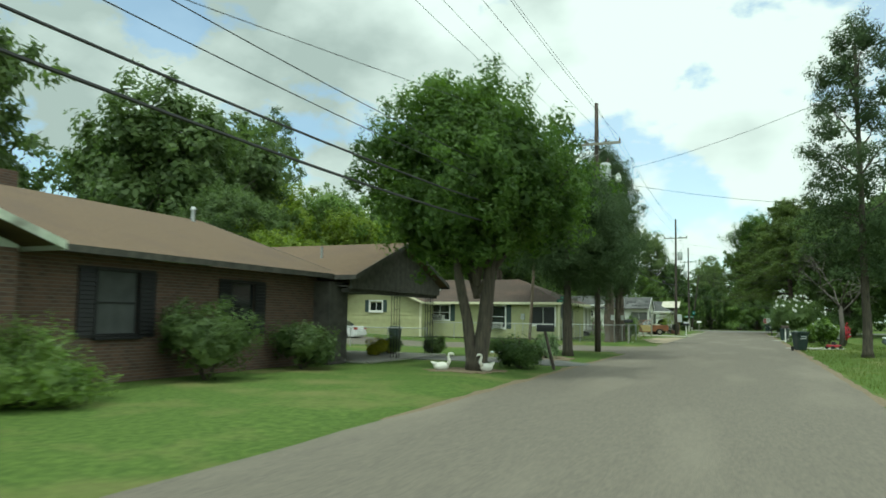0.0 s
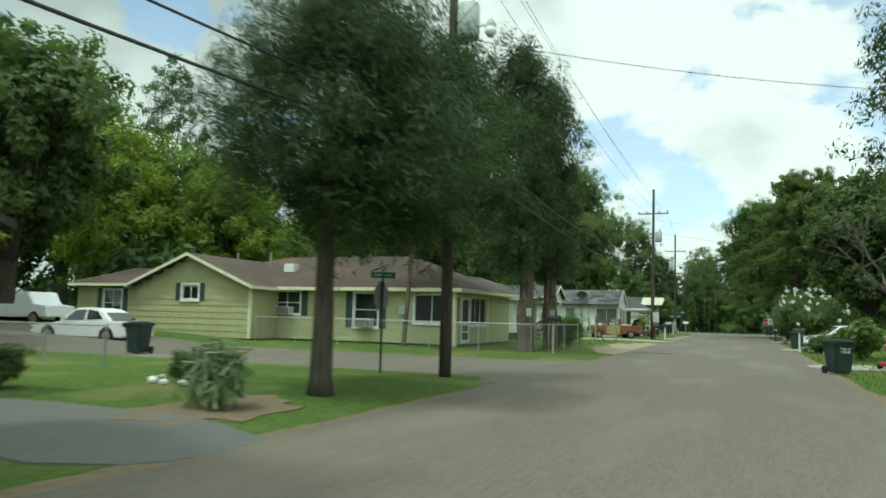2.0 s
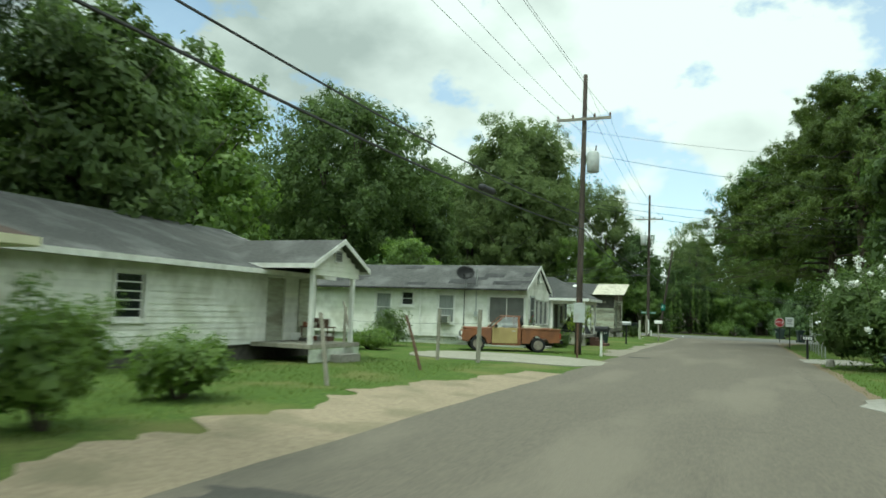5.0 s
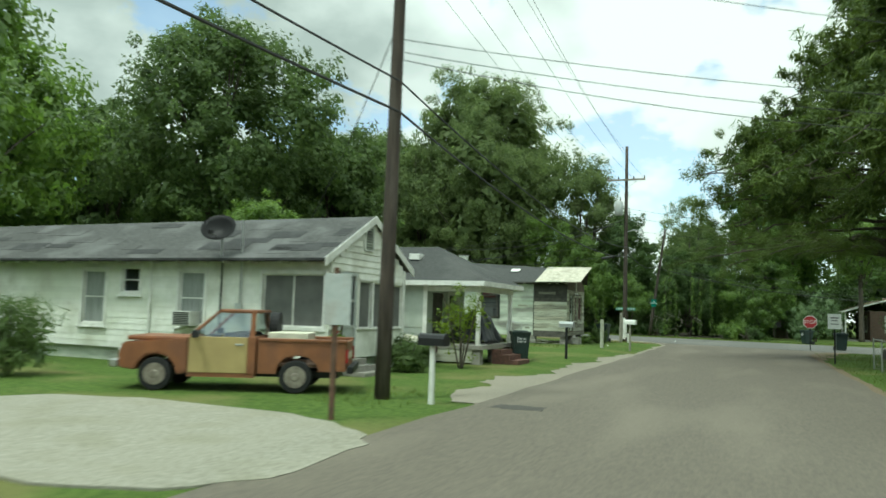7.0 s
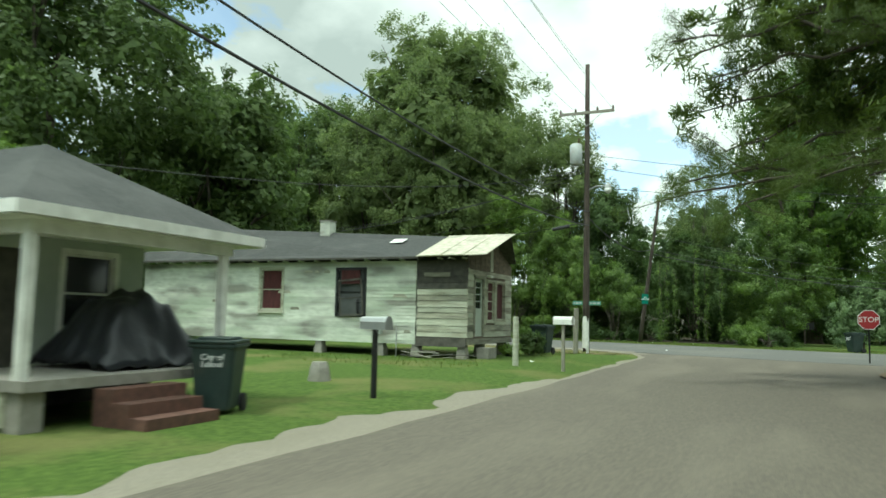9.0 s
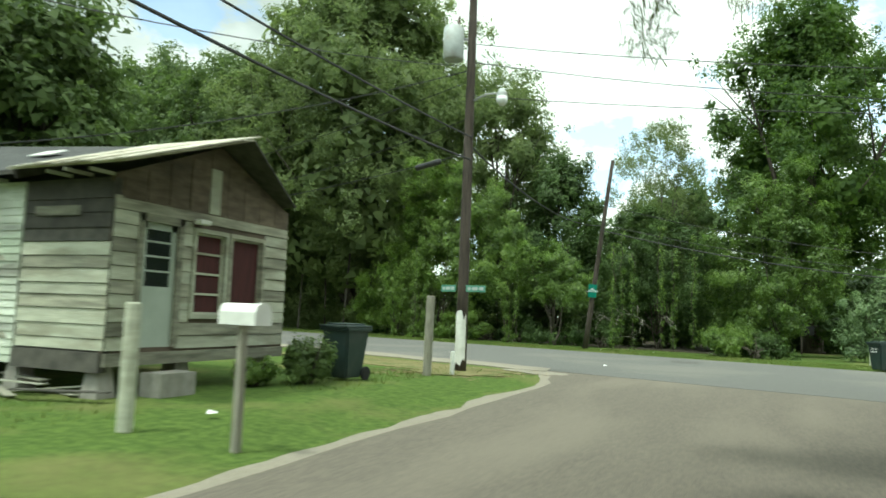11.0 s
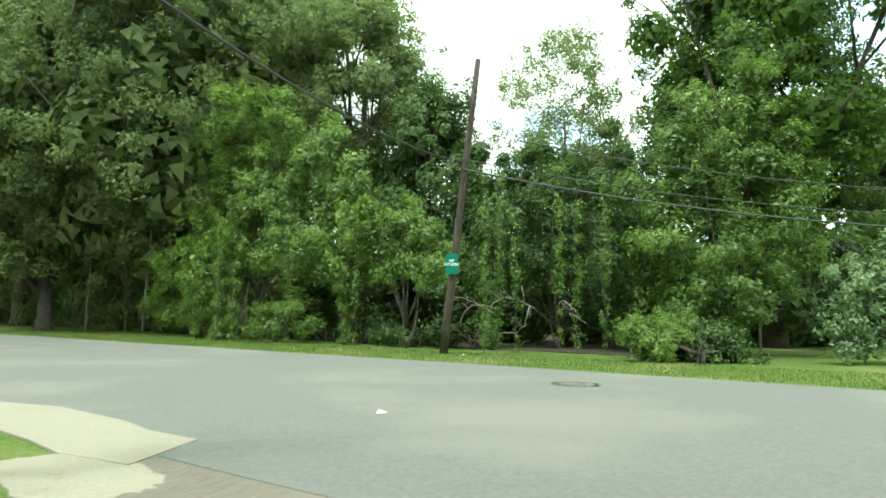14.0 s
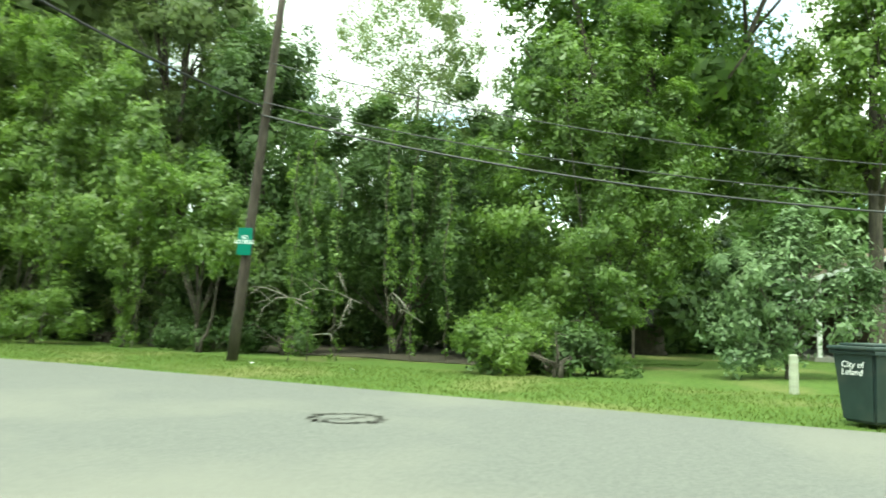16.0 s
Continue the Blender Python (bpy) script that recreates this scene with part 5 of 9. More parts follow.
    part("wall", boxm(-20.6, -20.48, 50.95, 53.1, z0, 2.66), "yellow", h)
    part("corner_board", boxm(-20.62, -20.47, 50.9, 51.02, z0, 2.7), "yellow_trim", h)
    gable_roof(h, -28.0, -20.2, 50.5, 57.5, 2.72, 4.3, "y", "roof_dark", "yellow_trim")
    # rear wing with the shuttered window
    v = along_x(52.2)
    vh = [(-31.2, -29.9, 1.1, 2.5)]
    wall_panel(h, v, -33.0, -27.6, z0, zt, "yellow", vh)
    siding(h, v, -33.0, -27.6, z0, zt, 0.3, "yellow", [(-31.28, -29.82, 1.02, 2.58)])
    window(h, v, *vh[0], "glass", "trim", (1, 1), 0.08, None, 0.34)
    part("foundation", boxm(-33, -20.7, 51.05, 53.2, 0.0, z0), "darkwood", h)
    gable_roof(h, -33.5, -26.5, 51.8, 61.7, 2.85, 4.0, "x", "roof_dark", "yellow_trim")
    part("roof_vent", boxm(-21.3, -20.7, 54.6, 55.1, 3.6, 4.05, bevel=0.03), "trim", h)
    part("meter_box", boxm(-13.72, -13.45, 52.92, 53.07, 1.55, 1.95, bevel=0.01), "xfmr", h)
    part("conduit", cyl(-13.58, 53.02, 0.3, 1.6, 0.02, seg=8), "metal", h)
    for x in (-25.0, -22.8):
        part("vent_stack", cyl(x, 55.5, 3.9, 4.75, 0.05, seg=8), "metal", h)


# ---- white porch house ----
def porch_house():
    h = thing("porch_house", "faded white wooden house with a gabled front porch", "house")
    z0, zt = 0.55, 2.75
    f = along_y(-13.0)
    dh = [(71.6, 72.55, 0.62, 2.6)]
    wall_panel(h, f, 62.2, 74.4, z0, zt, "white", dh + [(65.7, 66.6, 1.3, 2.4)])
    siding(h, f, 62.2, 74.4, z0, zt, 0.16, "white", dh + [(65.6, 66.7, 1.2, 2.5)])
    window(h, f, 65.7, 66.6, 1.3, 2.4, "glass", "trim", (0, 4))
    bm = boxm(71.6, 72.55, -0.08, -0.03, 0.62, 2.6)
    bmesh.ops.transform(bm, matrix=f, verts=bm.verts)
    part("door", bm, "palewood", h)
    s = along_x(62.2)
    sh = [(-13.75, -13.25, 1.3, 2.4), (-18, -17, 1.1, 2.4)]
    wall_panel(h, s, -22.0, -13.0, z0, zt, "white", sh)
    siding(h, s, -22.0, -13.0, z0, zt, 0.16, "white", [(a - .08, b + .08, c - .08, d + .08) for a, b, c, d in sh])
    for q in sh:
        window(h, s, *q, "glass", "trim", (0, 3))
    part("wall", boxm(-22, -13.05, 74.3, 74.4, z0, zt), "white", h)
    part("wall", boxm(-22.1, -22, 62.2, 74.4, z0, zt), "white", h)
    gable_roof(h, -22.5, -12.5, 61.8, 74.8, 2.8, 4.5, "y", "roof_gray", "trim")
    gable_roof(h, -17.2, -10.75, 70.7, 74.05, 2.98, 3.82, "x", "roof_gray", "trim")
    wall_panel(h, along_y(-11.0), 71.0, 73.75, 2.66, 2.9, "white", (), "gable", 0.08, (72.375, 0.76))
    siding(h, along_y(-11.0), 71.0, 73.75, 2.66, 3.58, 0.16, "white", (), lambda z: (71.0, 73.75) if z < 2.9 else (72.375 - 1.375 * (3.66 - z) / 0.76, 72.375 + 1.375 * (3.66 - z) / 0.76))
    gable_vent(h, along_y(-11.0), 72.17, 72.58, 3.14, 3.46)
    for y in (71.1, 73.45):
        part("porch_post", boxm(-11.1, -10.98, y - 0.06, y + 0.06, 0.62, 2.68), "trim", h)
    part("porch_floor", boxm(-13.0, -10.9, 70.9, 73.8, 0.5, 0.62), "post", h)
    part("porch_skirt", boxm(-10.94, -10.9, 70.9, 73.8, 0.1, 0.48), "white_worn", h)
    part("porch_step", boxm(-10.88, -10.5, 72.0, 73.2, 0.02, 0.3), "concrete", h)
    part("foundation", boxm(-22, -13.1, 62.3, 74.3, 0, z0), "darkwood", h)
    bm = boxm(73.3, 74.05, 0.03, 0.06, 0.62, 2.62)
    bmesh.ops.transform(bm, matrix=f, verts=bm.verts)
    part("wall_panel", bm, "palewood", h, "unpainted tan board panel")
    t = thing("work_table", "rusty low work table heaped with junk", "table", at=(-12.2, 73.35, 0.62), rz=8)
    part("tabletop", boxm(-0.5, 0.5, -0.3, 0.3, 0.42, 0.46), "rust", t)
    for dx in (-0.45, 0.45):
        for dy in (-0.25, 0.25):
            part("leg", cyl(dx, dy, 0, 0.42, 0.02, seg=6), "rust", t)
    rng = random.Random(4)
    for k in range(11):
        x, y = -12.9 + rng.random() * 1.7, 72.9 + rng.random() * 0.8
        w, d, q = rng.uniform(0.08, 0.2), rng.uniform(0.08, 0.2), rng.uniform(0.08, 0.3)
        me = bpy.data.meshes.new("household_box")
        bm = boxm(-w, w, -d, d, 0, q, bevel=0.02)
        bm.to_mesh(me)
        bm.free()
        me.materials.append(M[rng.choice(["rust", "trim", "terracotta", "darkwood", "cream"])])
        ob = new("household_box", me)
        ob.matrix_world = pose(x, y, 1.08 if abs(x + 12.2) < 0.4 and abs(y - 73.35) < 0.22 else 0.62, 0, 0, rng.uniform(0, 90))
        tagged(ob, "small worn box of household clutter on a porch", "clutter", "porch clutter")


# ---- white gabled house ----
def white_house():
    h = thing("white_house", "long white clapboard house with a patched gray roof and screened porch", "house")
    z0, zt = 0.42, 2.84
    f = along_x(87.4)
    holes = [(-11.1, -9.27, 1.2, 2.52), (-13.85, -13.0, 1.15, 2.56), (-15.95, -15.3, 1.98, 2.66), (-17.45, -16.6, 1.08, 2.58), (-22.4, -21.75, 2.0, 2.66)]
    wall_panel(h, f, -24.3, -9.1, z0, zt, "white", holes)
    siding(h, f, -24.3, -9.1, z0, zt, 0.168, "white", [(a - .09, b + .09, c - .09, d + .09) for a, b, c, d in holes], depth=0.017)
    for k, q in enumerate(holes):
        window(h, f, *q, "pale_screen" if k == 0 else ("curtain" if k in (1, 3) else "glass"), "trim", (1, 0) if k == 0 else (0, 1), 0.09, None, None, k != 0)
    air_con(h, f, -13.75, -13.15, 1.12, 1.5)
    g = along_y(-9.1)
    fh = [(87.47, 87.69, 1.2, 2.44), (87.78, 88.68, 0.5, 2.62), (88.8, 89.51, 1.18, 2.44), (89.58, 90.42, 1.18, 2.42), (90.49, 91.34, 1.18, 2.4)]
    wall_panel(h, g, 87.4, 91.45, z0, zt, "white", fh, "wall", 0.12, (89.42, 1.25))
    siding(h, g, 87.4, 91.45, 1.12, 4.0, 0.17, "white", [(a - .07, b + .07, c - .07, d + .07) for a, b, c, d in fh] + [(89.0, 89.42, 3.28, 3.92)], lambda z: (87.4, 91.45) if z < zt else (89.42 - 2.02 * (4.09 - z) / 1.25, 89.42 + 2.02 * (4.09 - z) / 1.25))
    for q in fh[:1] + fh[2:]:
        window(h, g, *q, "pale_screen", "trim", (0, 0), 0.03, sill=False)
    d = new("screen_door")
    d.parent = h
    bm = bmesh.new()
    a, b, c, e = fh[1]
    for r in ((a, a + 0.09, c, e), (b - 0.09, b, c, e), (a + 0.09, b - 0.09, e - 0.09, e), (a + 0.09, b - 0.09, c, c + 0.14), (a + 0.09, b - 0.09, 1.2, 1.27), (a + 0.09, b - 0.09, 1.86, 1.93)):
        box(bm, r[0], r[1], -0.02, 0.03, r[2], r[3])
    bmesh.ops.transform(bm, matrix=g, verts=bm.verts)
    part("door_frame", bm, "xfmr", d)
    bm = boxm(a + 0.09, b - 0.09, -0.004, 0.004, c + 0.14, 1.2)
    bmesh.ops.transform(bm, matrix=g, verts=bm.verts)
    part("door_panel", bm, "xfmr", d, "gray lower door panel")
    bm = boxm(a, b, -0.012, -0.006, c, e)
    bmesh.ops.transform(bm, matrix=g, verts=bm.verts)
    part("screen", bm, "screen", d)
    gable_vent(h, g, 89.0, 89.42, 3.28, 3.92)
    part("corner_board", boxm(-9.1, -9.06, 91.36, 91.5, z0, zt), "trim", h)
    part("wall", boxm(-24.3, -9.2, 91.35, 91.47, z0, zt), "white", h)
    part("wall", boxm(-24.4, -24.28, 87.4, 91.47, z0, zt + 0.1), "white", h)
    gable_roof(h, -24.6, -9.0, 86.95, 91.9, 2.9, 4.22, "x", "roof_gray", "trim", eave="roof_black", deep=0.2)
    part("foundation", boxm(-24.2, -9.25, 87.5, 91.3, 0, z0), "white_worn", h)
    rng = random.Random(9)
    for k in range(26):
        x, t = rng.uniform(-24, -9.4), rng.uniform(0.05, 0.85)
        w, q = rng.uniform(0.4, 1.6), rng.uniform(0.1, 0.2)
        y, z = 86.95 + (89.42 - 86.95) * t, 2.9 + 1.32 * t
        n = 0.006 + 0.003 * (k % 3)
        part("shingle_patch", slab([(x, y, z + n), (x + w, y, z + n), (x + w, y + 2.47 * q, z + 1.32 * q + n), (x, y + 2.47 * q, z + 1.32 * q + n)], 0.01), rng.choice(["roof_gray", "roof_black", "xfmr"]) if k % 8 == 0 else rng.choice(["roof_gray", "roof_black"]), h)
    for k in range(19):
        x = -24.0 + k * 0.8 + rng.uniform(-0.2, 0.2)
        part("rafter_end", boxm(x, x + 0.05, 87.0 + rng.uniform(0, 0.06), 87.4, 2.77, 2.83), "trim", h)
    part("drain_pipe", cyl(-14.85, 87.33, 0.4, 2.85, 0.035, seg=8), "trim", h)
    part("meter", cyl(-11.75, 87.25, 1.5, 1.75, 0.09, seg=12), "xfmr", h)
    part("meter_pipe", cyl(-11.75, 87.3, 1.7, 3.9, 0.025, seg=8), "metal", h)
    part("conduit", cyl(-12.4, 87.33, 0.5, 2.8, 0.02, seg=8), "dark_metal", h)
    for k in range(3):
        part("step", boxm(-9.05 + 0.28 * k, -8.77 + 0.28 * k, 87.7, 88.8, 0.0, 0.42 - 0.14 * k), "concrete", h)
    # dish
    d = thing("satellite_dish", "dark satellite dish on a short mast on the roof edge", "satellite dish", at=(-12.25, 86.98, 2.9))
    part("mast", cyl(0, 0.12, 0, 0.55, 0.025, seg=8), "metal", d)
    bm = bmesh.new()
    rings = []
    for i, (q, z) in enumerate(((0.02, 0), (0.18, 0.02), (0.34, 0.07), (0.46, 0.13))):
        rings.append([bm.verts.new((q * math.cos(a), q * 0.85 * math.sin(a), z)) for a in np.linspace(0, 2 * math.pi, 25)[:-1]])
    for a, b in zip(rings, rings[1:]):
        for k in range(24):
            bm.faces.new((a[k], a[(k + 1) % 24], b[(k + 1) % 24], b[k]))
    bm.faces.new(rings[0][::-1])
    bmesh.ops.solidify(bm, geom=list(bm.faces), thickness=0.012)
    bmesh.ops.transform(bm, matrix=pose(0, 0, 0.72, 62, 0, 20), verts=bm.verts)
    part("reflector", bm, "dark_metal", d, smooth=True)
    part("arm", tube([(0, 0, 0.5), (0.1, -0.42, 0.62)], [0.015, 0.012], 6), "metal", d)
    part("receiver", boxm(0.06, 0.14, -0.5, -0.4, 0.58, 0.68, bevel=0.01), "dark_metal", d)


# ---- gray hipped house with open porch ----
def hip_house():
    h = thing("hip_house", "pale green-gray house with a hipped gray roof and open porch", "house")
    z0, zt = 0.55, 2.55
    f = along_x(93.95)
    wall_panel(h, f, -20, -9.5, z0, zt, "gray_green", [(-11.5, -10.85, 1.0, 2.35)])
    siding(h, f, -20, -9.5, z0, zt, 0.6, "gray_green", [(-11.58, -10.77, 0.92, 2.43)])
    window(h, f, -11.5, -10.85, 1.0, 2.35, "glass", "trim", (0, 1))
    g = along_y(-9.5)
    gh = [(94.5, 95.4, 0.62, 2.4), (95.9, 96.8, 1.1, 2.3)]
    wall_panel(h, g, 93.95, 97.4, z0, zt, "darkwood", gh)
    siding(h, g, 93.95, 97.4, z0, zt, 0.22, "gray_green", gh)
    window(h, g, *gh[1], "glass", "trim", (0, 1))
    bm = boxm(94.5, 95.4, -0.08, -0.03, 0.62, 2.4)
    bmesh.ops.transform(bm, matrix=g, verts=bm.verts)
    part("door", bm, "darkwood", h)
    part("wall", boxm(-20, -9.6, 97.3, 97.4, z0, zt), "gray_green", h)
    part("wall", boxm(-20.1, -20, 93.95, 97.4, z0, zt), "gray_green", h)
    hip_roof(h, -20.5, -7.35, 93.6, 97.85, 2.68, 3.98, "roof_slate", "trim", inset=2.5)
    part("porch_floor", boxm(-9.5, -7.45, 93.9, 97.4, 0.5, 0.63), "concrete", h)
    part("porch_beam", boxm(-7.72, -7.56, 93.95, 97.4, 2.35, 2.54), "trim", h)
    part("porch_beam", boxm(-9.5, -7.72, 93.95, 94.1, 2.35, 2.54), "trim", h)
    for y in (93.97, 97.25):
        part("porch_post", boxm(-7.7, -7.58, y - 0.04, y + 0.08, 0.63, 2.36), "trim", h)
    part("corner_post", boxm(-9.56, -9.42, 93.88, 93.94, 0.6, 2.5), "trim", h)
    for x, y in ((-7.7, 94.1), (-7.7, 95.7), (-7.7, 97.2), (-9.3, 94.1)):
        part("pier", boxm(x - 0.15, x + 0.15, y - 0.15, y + 0.15, 0.0, 0.5), "concrete", h)
    part("foundation", boxm(-19.9, -9.6, 94.1, 97.2, 0, z0), "darkwood", h)
    part("skirt", boxm(-9.2, -7.8, 93.92, 93.96, 0.08, 0.5), "palewood", h)
    for k in range(3):
        part("step", boxm(-7.45 + 0.3 * k, -7.14 + 0.3 * k, 94.85, 96.1, 0.0, 0.48 - 0.16 * k), "brickstep", h, "brick porch step")
    part("roof_vent", boxm(-10.55, -10.15, 94.75, 95.1, 3.45, 3.66, bevel=0.02), "trim", h)
    # tarp-covered heap on the porch
    rng = random.Random(5)
    bm = bmesh.new()
    bmesh.ops.create_grid(bm, x_segments=26, y_segments=20, size=1)
    for v in bm.verts:
        x, y = v.co.x, v.co.y
        top = 1.15 if abs(x) < 0.5 and abs(y) < 0.55 else 0
        d = max(abs(x) - 0.5, abs(y) - 0.55, 0)
        z = 0.92 * max(0, 1 - d / 0.55) ** 1.3 + 0.2 * max(0, 1 - ((x - .1) ** 2 + y ** 2) * 4)
        v.co = (x * 0.78 + 0.05 * noise.noise((x * 3, y * 3, 1)), y * 0.95 + 0.05 * noise.noise((x * 3, y * 3, 5)), max(0.02, z + 0.14 * noise.noise((x * 4, y * 4, 2))))
    me = bpy.data.meshes.new("tarpaulin")
    bm.to_mesh(me)
    bm.free()
    me.shade_smooth()
    me.materials.append(M["tarp"])
    o = new("tarpaulin", me)
    o.location = (-8.6, 96.3, 0.63)
    m = o.modifiers.new("thick", "SOLIDIFY")
    m.thickness = 0.02
    tagged(o, "black plastic tarpaulin draped over a heap on the porch", "tarpaulin")


# ---- weathered shack ----
def shack():
    h = thing("shack", "derelict white-painted wooden shack on concrete piers", "house")
    z0, zt = 0.72, 3.25
    f = along_x(109.2)
    holes = [(-16.4, -15.5, 1.6, 3.0), (-13.15, -12.15, 1.5, 2.95)]
    wall_panel(h, f, -22, -10.2, z0 - 0.16, zt, "white_worn", holes)
    siding(h, f, -22, -10.2, z0 - 0.16, zt, 0.115, "white_worn", [(a - .1, b + .1, c - .1, d + .1) for a, b, c, d in holes], depth=0.022)
    window(h, f, *holes[0], "red_curtain", "palewood", (0, 1), 0.1)
    window(h, f, *holes[1], "screen", "black", (0, 3), 0.1, sill=False)
    bm = boxm(-13.0, -12.3, 0.0, 0.06, 2.5, 2.95)
    bmesh.ops.transform(bm, matrix=f, verts=bm.verts)
    part("blind", bm, "red_curtain", h)
    loose = new("loose_screen")  # a torn insect screen hanging askew over the window
    loose.parent = h
    turn = f @ Matrix.Translation((-12.62, 0.075, 2.1)) @ Matrix.Rotation(radians(-5), 4, "Y")
    for r in ((-0.46, 0.46, 0.5, 0.56), (-0.46, 0.46, -0.68, -0.62), (-0.46, -0.41, -0.62, 0.5), (0.41, 0.46, -0.62, 0.5), (-0.41, 0.41, -0.1, -0.06)):
        bm = boxm(r[0], r[1], -0.015, 0.015, r[2], r[3])
        bmesh.ops.transform(bm, matrix=turn, verts=bm.verts)
        part("screen_frame", bm, "darkwood", loose)
    bm = boxm(-0.41, 0.2, -0.004, 0.004, -0.62, -0.1)
    bmesh.ops.transform(bm, matrix=turn, verts=bm.verts)
    part("mesh", bm, "screen", loose)
    part("wall", boxm(-22, -10.2, 113.3, 113.4, z0, zt), "white_worn", h)
    part("wall", boxm(-22.1, -22, 109.2, 113.4, z0, zt), "white_worn", h)
    # enclosed porch of mixed planks
    wall_panel(h, f, -10.18, -8.4, z0 + 0.06, zt, "darkwood", ())
    rng = random.Random(3)
    z = z0 + 0.1
    widths = [0.16, 0.2, 0.22, 0.19, 0.17, 0.21, 0.18, 0.2, 0.19, 0.22, 0.2, 0.24]
    for k, w in enumerate(widths):
        if z + w > zt:
            break
        m = "palewood" if k < 8 else "darkwood"
        if k in (3, 6):
            m = "barewood"
        siding(h, f, -10.16 + rng.uniform(0, 0.03), -8.4 + rng.uniform(-0.02, 0.02), z, z + w - 0.008, w, m, name="plank", depth=0.02 + 0.012 * rng.random())
        z += w
    bm = boxm(-9.9, -9.0, 0.03, 0.055, 2.72, 2.86)
    bmesh.ops.transform(bm, matrix=f, verts=bm.verts)
    part("plank", bm, "barewood", h)
    g = along_y(-8.4)
    gh = [(109.75, 110.45, 0.85, 2.7), (110.85, 111.55, 1.35, 2.66), (111.72, 112.55, 1.4, 2.66)]
    wall_panel(h, g, 109.2, 113.3, z0 + 0.06, 3.3, "brownwood", gh, "wall", 0.1, (111.35, 0.85))
    bm = boxm(111.1, 111.35, 0.016, 0.034, 3.0, 3.75)
    bmesh.ops.transform(bm, matrix=g, verts=bm.verts)
    part("plank", bm, "palewood", h)
    for k in range(9):
        a = 109.35 + 0.44 * k
        top = 3.3 + 0.85 * (1 - abs(a + 0.2 - 111.35) / 2.05)
        bm = boxm(a, a + 0.425, 0.001, 0.014, 2.98, max(3.05, top - 0.12))
        bmesh.ops.transform(bm, matrix=g, verts=bm.verts)
        part("plank", bm, "brownwood", h)
    z = z0 + 0.1
    k = 0
    while z < 2.95:
        w = 0.2
        siding(h, g, 109.22, 113.3, z, z + w - 0.01, w, ("palewood", "barewood", "palewood")[k % 3], [(a - .08, b + .08, c - .08, d + .08) for a, b, c, d in gh], name="plank", depth=0.024)
        z += w
        k += 1
    d = new("front_door")
    d.parent = h
    bm = bmesh.new()
    box(bm, 109.75, 110.45, -0.05, -0.01, 0.85, 1.75)
    for r in ((109.75, 109.85, 1.75, 2.7), (110.35, 110.45, 1.75, 2.7), (109.75, 110.45, 2.6, 2.7)):
        box(bm, r[0], r[1], -0.05, -0.01, r[2], r[3])
    for zz in (1.98, 2.2, 2.42):
        box(bm, 109.85, 110.35, -0.04, -0.02, zz - 0.015, zz + 0.015)
    bmesh.ops.transform(bm, matrix=g, verts=bm.verts)
    part("leaf", bm, "gray_green", d)
    bm = boxm(109.84, 110.36, -0.036, -0.03, 1.75, 2.6)
    bmesh.ops.transform(bm, matrix=g, verts=bm.verts)
    part("door_glass", bm, "glass", d)
    bm = bmesh.new()
    for r in ((109.66, 109.75, 0.85, 2.82), (110.45, 110.54, 0.85, 2.82), (109.66, 110.54, 2.7, 2.82)):
        box(bm, r[0], r[1], -0.02, 0.05, r[2], r[3])
    bmesh.ops.transform(bm, matrix=g, verts=bm.verts)
    part("door_casing", bm, "barewood", d)
    window(h, g, *gh[1], "red_curtain", "palewood", (0, 3), 0.07, sill=False)
    window(h, g, *gh[2], "red_curtain", "barewood", (0, 0), 0.07, sill=False)
    # roofs
    gable_roof(h, -22.4, -10.0, 108.85, 113.75, 3.36, 4.26, "x", "roof_slate", "darkwood", eave="darkwood")
    for c in h.children:  # the ridge climbs towards the back of the house
        if c.name.startswith(("roof_slope", "rake_board")):
            for v in c.data.vertices:
                v.co.z += 0.058 * (-10.0 - v.co.x) * max(0.0, min(1.0, (v.co.z - 3.4) / 0.86))
    part("roof_slope", slab([(-10.0, 108.72, 3.36), (-7.75, 108.75, 3.38), (-7.75, 111.35, 4.26), (-10.0, 111.3, 4.29)], 0.03), "roof_tin", h, "bare pale roof boards")
    part("roof_slope", slab([(-10.0, 111.3, 4.29), (-7.75, 111.35, 4.26), (-8.2, 113.25, 3.44), (-10.0, 113.5, 3.4)], 0.03), "darkwood", h)
    for k in range(9):
        x = -9.9 + 0.26 * k
        part("roof_board", slab([(x, 108.7 - 0.04 * (k % 3), 3.372), (x + 0.25, 108.7 - 0.04 * (k % 3), 3.374), (x + 0.25, 111.3, 4.29), (x, 111.3, 4.29)], 0.018), "roof_tin", h)
    for k in range(3):
        part("rafter_end", boxm(-9.3 + 0.42 * k, -9.262 + 0.42 * k, 108.8 - 0.06 * (k % 2), 109.2, 3.27, 3.32), "palewood", h)
    for k in range(18):
        part("rafter_end", boxm(-21.9 + 0.66 * k, -21.85 + 0.66 * k, 108.9, 109.2, 3.24, 3.3), "white_worn", h)
    part("chimney", boxm(-15.25, -14.83, 111.05, 111.47, 4.2, 4.95), "white_worn", h, "whitewashed brick chimney")
    part("chimney_cap", boxm(-15.28, -14.8, 111.02, 111.5, 4.95, 4.99), "concrete", h)
    part("roof_patch", slab([(-11.9, 110.4, 4.0), (-11.4, 110.4, 4.0), (-11.4, 110.8, 4.17), (-11.9, 110.8, 4.17)], 0.02), "trim", h)
    part("porch_lamp", boxm(-8.36, -8.22, 110.75, 111.0, 2.78, 2.86, bevel=0.02), "trim", h)
